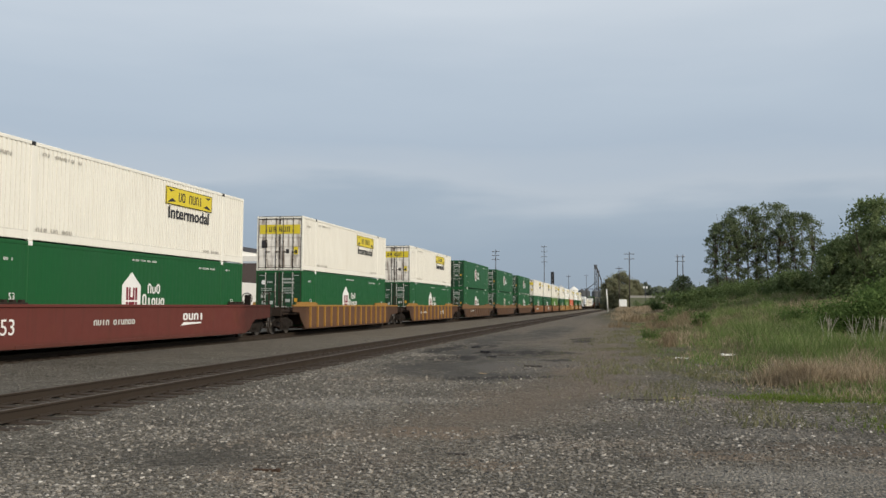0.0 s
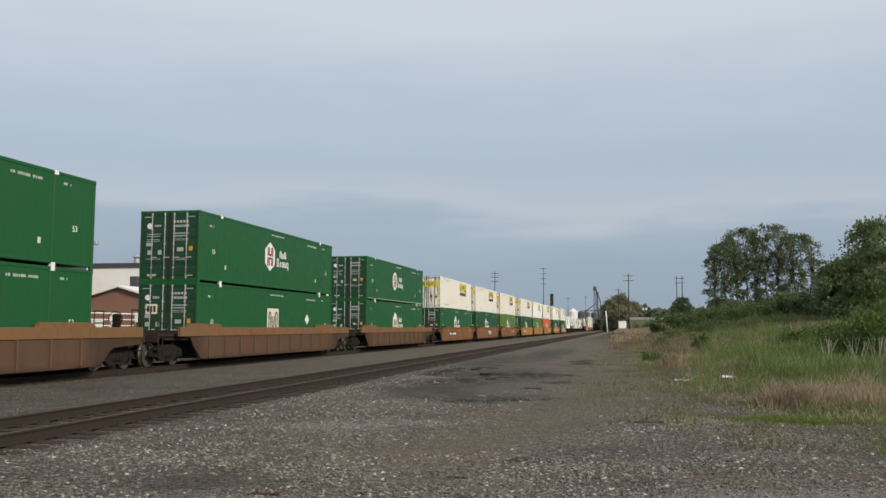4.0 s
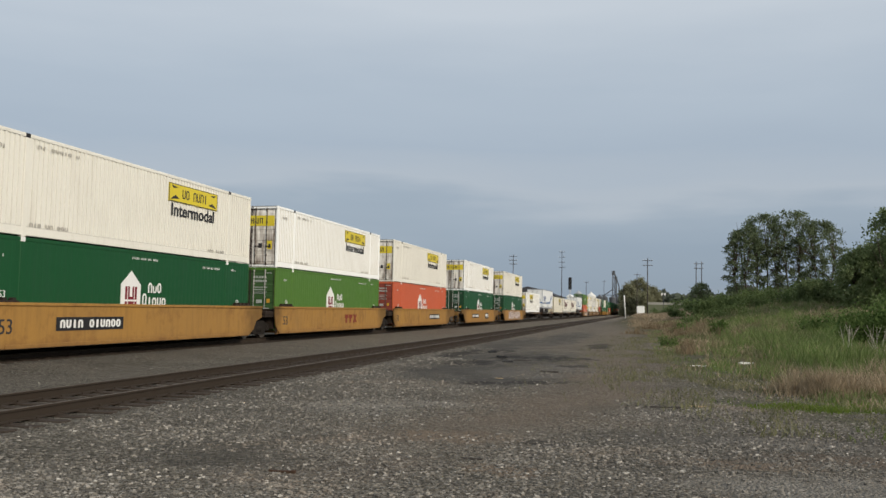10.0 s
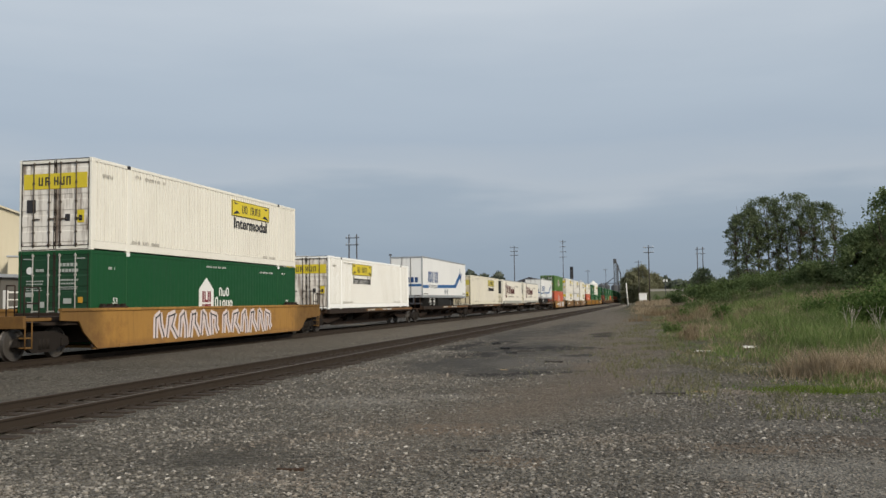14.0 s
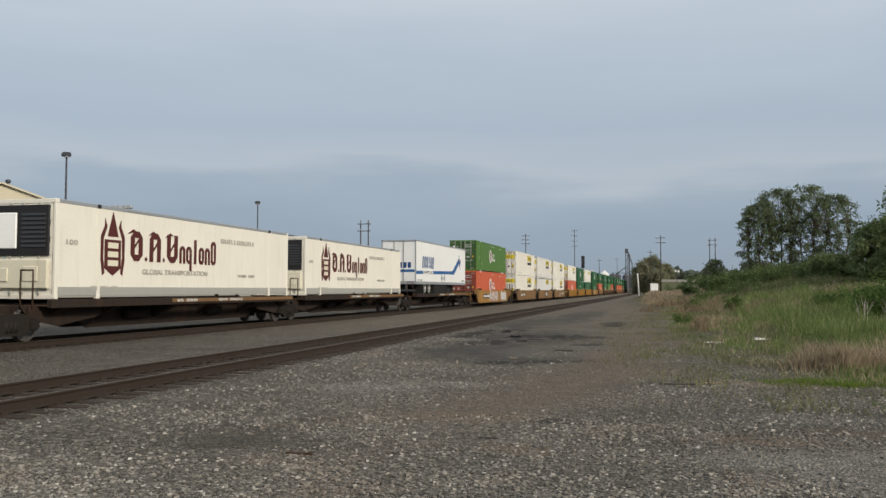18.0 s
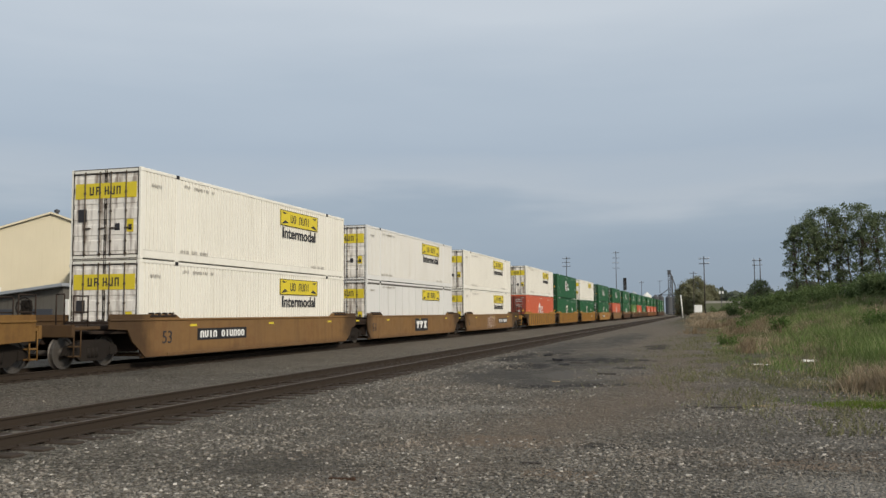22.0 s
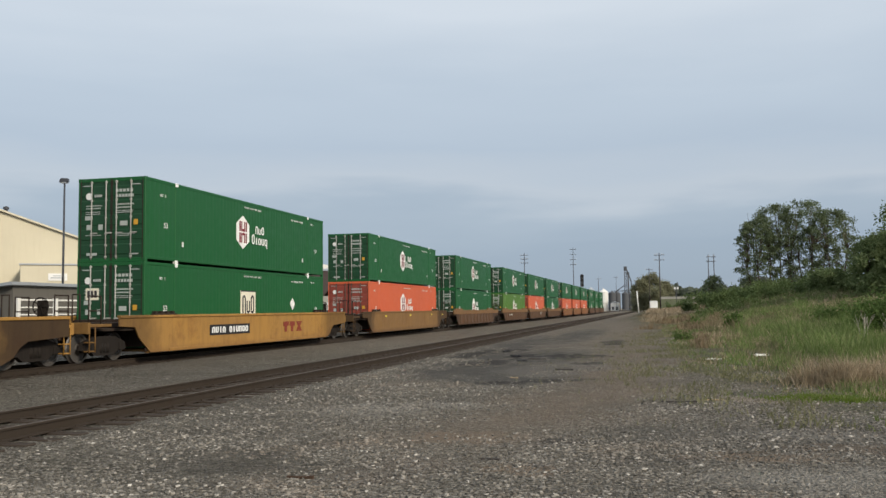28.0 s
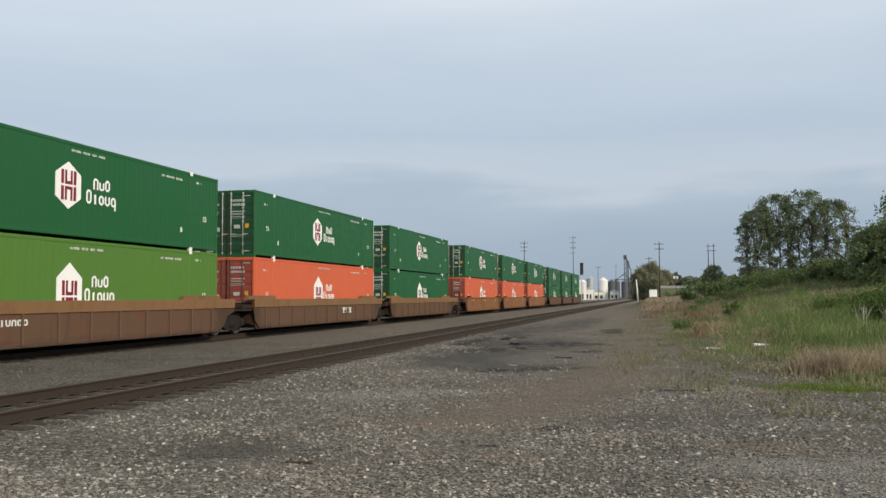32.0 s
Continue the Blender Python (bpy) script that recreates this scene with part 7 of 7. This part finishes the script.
def blades(name, pts, h, width, lean, seed, mat, label):
    """Bent blades, two quads each."""
    rs = np.random.RandomState(seed)
    n = len(pts)
    a = rs.uniform(0, 2 * np.pi, n)
    side = np.stack([np.cos(a), np.sin(a), np.zeros(n)], 1) * width[:, None] / 2
    b = rs.uniform(0, 2 * np.pi, n)
    tip = np.stack([np.cos(b), np.sin(b), np.zeros(n)], 1) * (h * lean * rs.uniform(0.2, 1.0, n))[:, None]
    up = np.zeros((n, 3))
    up[:, 2] = h
    m = pts + tip * 0.35 + up * 0.6
    v = np.stack([pts - side, pts + side, m + side * 0.7, m - side * 0.7, pts + tip + up], 1).reshape(-1, 3)
    i = np.arange(n)[:, None] * 5
    quad = (i + np.array([[0, 1, 2, 3]])).tolist()
    tri = (i + np.array([[3, 2, 4]])).tolist()
    me = bpy.data.meshes.new(name)
    me.from_pydata(v.tolist(), [], quad + tri)
    me.materials.append(M[mat])
    return tagged(new(name, me), label, "grass", kind="stuff")


def on_ground(x, y):
    return np.stack([x, y, np.array([ground_z(p, q) for p, q in zip(x, y)]) - 0.01], 1)


def tussocks(name, spots, seed, mat, label, wide=0.012):
    """Clumps of blades. spots: x, y, radius, height, count."""
    rs = np.random.RandomState(seed)
    xs, ys, hs = [], [], []
    for x, y, r, h, n in spots:
        u, w = rs.normal(size=n) * 0.5, rs.normal(size=n) * 0.5
        xs.append(x + u * r)
        ys.append(y + w * r)
        hs.append(h * np.exp(-(u ** 2 + w ** 2) * 0.9) * rs.uniform(0.35, 1.15, n))
    x, y, h = np.concatenate(xs), np.concatenate(ys), np.concatenate(hs)
    blades(name, on_ground(x, y), h, wide + 0.0005 * y, 0.8, seed + 1, mat, label)


def scatter(rs, n, y0, y1, reach, power=1.3, inset=0.0):
    """Random places beyond the edge of the turf."""
    y = y0 + (y1 - y0) * rs.uniform(0, 1, n) ** power
    return turf_edge(y) + inset + rs.uniform(0, 1, n) * (reach + 0.3 * y), y


def meadow():
    rs = np.random.RandomState(7)
    # an uneven sward of mixed greens
    for name, n, mat, phase, h0, label in (("meadow_grass", 90000, "grass", 3.0, 0.30, "uneven green meadow grass"), ("grey_weeds", 60000, "weedy", 8.0, 0.26, "grey-green weeds mixed with dead stems"),
                                           ("dry_grass", 32000, "straw", 13.0, 0.30, "patches of bleached dry grass")):
        x, y = scatter(rs, n, 17, 118, 6, 1.3, -0.3)
        p = np.array([noise.noise((a * 0.33, b * 0.16, phase)) for a, b in zip(x, y)])
        q = np.array([noise.noise((a * 1.1, b * 0.7, phase)) for a, b in zip(x, y)])
        deep = np.clip((x - turf_edge(y)) / 5, 0.0, 1)
        keep = p + 0.5 * q + rs.uniform(-0.3, 0.3, n) + 0.25 * deep > 0.12
        x, y, deep, q = x[keep], y[keep], deep[keep], q[keep]
        h = h0 * (0.25 + 0.9 * deep) * np.clip(1.0 + 1.3 * q, 0.3, 2.0) * rs.uniform(0.4, 1.2, len(x))
        blades(name, on_ground(x, y), h, 0.010 + 0.0006 * y, 0.9, int(phase), mat, label)
    # tall stands of fresh grass, and tufts of last year's
    x, y = scatter(rs, 520, 26, 60, 5, 1.0, 3.6)
    tussocks("tall_grass", [(a, b, rs.uniform(0.4, 1.0), rs.uniform(0.5, 1.15), 90) for a, b in zip(x, y) if noise.noise((a * 0.25, b * 0.12, 1.0)) > -0.1], 31, "grass", "tall stands of fresh green grass", 0.014)
    x, y = scatter(rs, 420, 40, 112, 5, 1.0, 2.5)
    tussocks("field_tufts", [(a, b, rs.uniform(0.5, 1.4), rs.uniform(0.4, 1.0), 60) for a, b in zip(x, y)], 33, "weedy", "rough tufts across the field")
    x, y = scatter(rs, 420, 42, 112, 5, 1.0, 2.5)
    tussocks("green_tufts", [(a, b, rs.uniform(0.6, 1.8), rs.uniform(0.4, 1.1), 70) for a, b in zip(x, y) if noise.noise((a * 0.15, b * 0.06, 2.0)) > -0.2], 34, "grass", "greener tufts across the field")
    x, y = scatter(rs, 150, 34, 100, 4, 1.0, 1.2)
    tussocks("tan_tufts", [(a, b, rs.uniform(0.5, 1.2), rs.uniform(0.3, 0.8), 90) for a, b in zip(x, y) if noise.noise((a * 0.2, b * 0.07, 6.0)) > 0], 35, "straw", "tufts of pale dead grass")
    tussocks("dead_weeds", [(2.0 + rs.normal() * 0.6, 47 + rs.normal() * 6, rs.uniform(0.4, 0.8), rs.uniform(0.4, 0.8), 110) for i in range(6)] + [(3.0 + rs.normal() * 1.6, 78 + rs.normal() * 9, 1.1, rs.uniform(0.7, 1.3), 130) for i in range(22)] +
             [(12.0 + rs.normal() * 1.5, 62 + rs.normal() * 3, 1.0, rs.uniform(0.6, 1.0), 120) for i in range(12)], 37, "tan", "standing orange-tan dead weeds")
    x, y = rs.uniform(-2.2, 7.0, 260), rs.uniform(92, 200, 260)
    tussocks("verge_tufts", [(a, b, rs.uniform(0.6, 1.6), rs.uniform(0.25, 0.6), 60) for a, b in zip(x, y) if a > -1.6 + noise.noise((0.0, b * 0.08, 3.0))], 36, "straw", "pale rough grass on the far verge", 0.03)
    # the flattened straw bank
    tussocks("straw_bank", [(3.2 + 0.44 * i + rs.normal() * 0.15, 20.6 + rs.normal() * 0.45, rs.uniform(0.4, 0.8), rs.uniform(0.45, 0.8), 620) for i in range(14)], 41, "straw", "tussocky bank of dead brown grass", 0.008)
    tussocks("dead_weeds", [(3.7 + 0.55 * i, 20.0 + rs.normal() * 0.3, 0.35, rs.uniform(0.25, 0.45), 200) for i in range(9)], 43, "tan", "brown dead weeds in the straw bank", 0.006)
    # low bright weeds, and thin weeds between the stones
    n = 15000
    x, y = 4.2 + rs.normal(size=n) * 1.05, 17.6 + rs.normal(size=n) * 0.55
    keep = np.array([noise.noise((a * 0.9, b * 0.9, 2.0)) for a, b in zip(x, y)]) + rs.uniform(-0.3, 0.3, n) > 0.02
    blades("green_weeds", on_ground(x[keep], y[keep]), rs.uniform(0.02, 0.10, keep.sum()), np.full(keep.sum(), 0.016), 1.2, 14, "lush", "low bright green weeds on the gravel")
    n = 5000
    x, y = 5.0 + rs.normal(size=n) * 0.7, 13.6 + rs.normal(size=n) * 0.5
    blades("green_weeds", on_ground(x, y), rs.uniform(0.02, 0.12, n), np.full(n, 0.016), 1.2, 16, "lush", "low bright green weeds on the gravel")
    n = 26000
    y = 13 + 50 * rs.uniform(0, 1, n) ** 1.3
    x = turf_edge(y) + rs.normal(size=n) * 1.6 - 0.2
    keep = np.array([noise.noise((a * 0.8, b * 0.5, 7.0)) for a, b in zip(x, y)]) + rs.uniform(-0.2, 0.2, n) > 0.08
    x, y = x[keep], y[keep]
    blades("edge_weeds", on_ground(x, y), rs.uniform(0.02, 0.16, len(x)), np.full(len(x), 0.018), 1.2, 15, "weedy", "sparse low weeds along the gravel edge")
    # bare bleached stems standing in the tall grass
    for x, y in ((8.2, 34.5), (9.1, 35.5), (7.6, 36.5), (9.8, 34.0), (10.6, 36.0)):
        g, rnd = Geo(), random.Random(int(x * 10))
        for k in range(9):
            foot = Vector((rnd.uniform(-0.12, 0.12), rnd.uniform(-0.12, 0.12), -0.05))
            top = Vector((rnd.uniform(-0.45, 0.45), rnd.uniform(-0.3, 0.3), rnd.uniform(0.7, 1.25)))
            g.tube(foot, top, 0.013, 0.005, 5)
            g.tube(foot.lerp(top, 0.6), top + Vector((rnd.uniform(-0.25, 0.25), 0, 0.05)), 0.008, 0.004, 4)
        ob = solid("bare_shrub", g, "twig", "bare bleached shrub stems in the tall grass", "shrub", "", "bare shrubs")
        ob.location = (x, y, ground_z(x, y))


def gravel():
    """Loose stones; the near ones are all single pieces of geometry."""
    rs = np.random.RandomState(3)
    pts, siz = [], []
    # thick underfoot, thinning with distance; then rubble in the hollows and ballast strays beside the tracks
    for n, x0, x1, y0, y1, s0, s1, power, near in ((165000, -7.7, 6.0, 6.0, 30.0, 0.0085, 0.023, 1.3, 2.2), (260, -6.4, -1.2, 19.0, 36.0, 0.015, 0.05, 1.8, 1.0),
                                                   (5000, -8.2, -5.6, 6.0, 40.0, 0.012, 0.028, 2.4, 1.2), (1500, -14.8, -11.4, 12.0, 45.0, 0.010, 0.024, 2.4, 1.2)):
        x, y = rs.uniform(x0, x1, n), y0 + (y1 - y0) * rs.uniform(0, 1, n) ** near
        thick = np.array([noise.noise((a * 0.5, b * 0.5, 5.0)) + 0.35 * noise.noise((a * 1.7, b * 1.7, 2.0)) for a, b in zip(x, y)])
        middle = np.interp(y, [11, 19, 34], [-2.7, -1.0, -1.0])
        lane = np.exp(-((x - middle) / 1.25) ** 2) * np.clip((y - 10) / 4, 0, 1) * 1.15 + np.exp(-((x + 4.3) / 1.1) ** 2 - ((y - 8.9) / 0.6) ** 2) * 0.9 + np.exp(-((x + 4.6) / 1.9) ** 2) * np.clip((y - 18) / 4, 0, 1) * 1.3 + np.exp(-((x - 2.2) / 1.5) ** 2 - ((y - 9.1) / 0.9) ** 2) * 1.2
        keep = thick - lane + rs.uniform(-0.7, 0.9, n) > 0
        x, y = x[keep], y[keep]
        pts.append(on_ground(x, y))
        siz.append((s0 + (s1 - s0) * rs.uniform(0, 1, len(x)) ** power) * (1 + 0.012 * y))
    pts, siz = np.concatenate(pts), np.concatenate(siz)
    n = len(pts)
    base = np.array([[a, b, c] for c in (-0.5, 0.95) for b in (-0.75, 0.75) for a in (-0.75, 0.75)])
    spin = rs.uniform(0, np.pi, n)
    v = base[None] * rs.uniform(0.62, 1.15, (n, 1, 3)) + rs.normal(size=(n, 8, 3)) * 0.20
    x, y = v[:, :, 0].copy(), v[:, :, 1].copy()
    v[:, :, 0], v[:, :, 1] = x * np.cos(spin)[:, None] - y * np.sin(spin)[:, None], x * np.sin(spin)[:, None] + y * np.cos(spin)[:, None]
    v = pts[:, None, :] + v * siz[:, None, None]
    f = np.array([[0, 2, 3, 1], [4, 5, 7, 6], [0, 1, 5, 4], [2, 6, 7, 3], [0, 4, 6, 2], [1, 3, 7, 5]])
    f = (np.arange(n)[:, None, None] * 8 + f[None]).reshape(-1, 4)
    tagged(new("loose_stones", leaf_mesh("loose_stones", v.reshape(-1, 3), f, "stone")), "loose grey and white crushed stone", "gravel", kind="stuff")


woods()
meadow()
gravel()
ties()


def motions():
    """The whole train runs by at one speed."""
    for ob, q, z in MOVING:
        walk(ob, [(t, pose(TRAIN_X, q - SPEED * t, z)) for t in (0.0, 8.0, 16.0, 24.0, 32.0)])


motions()
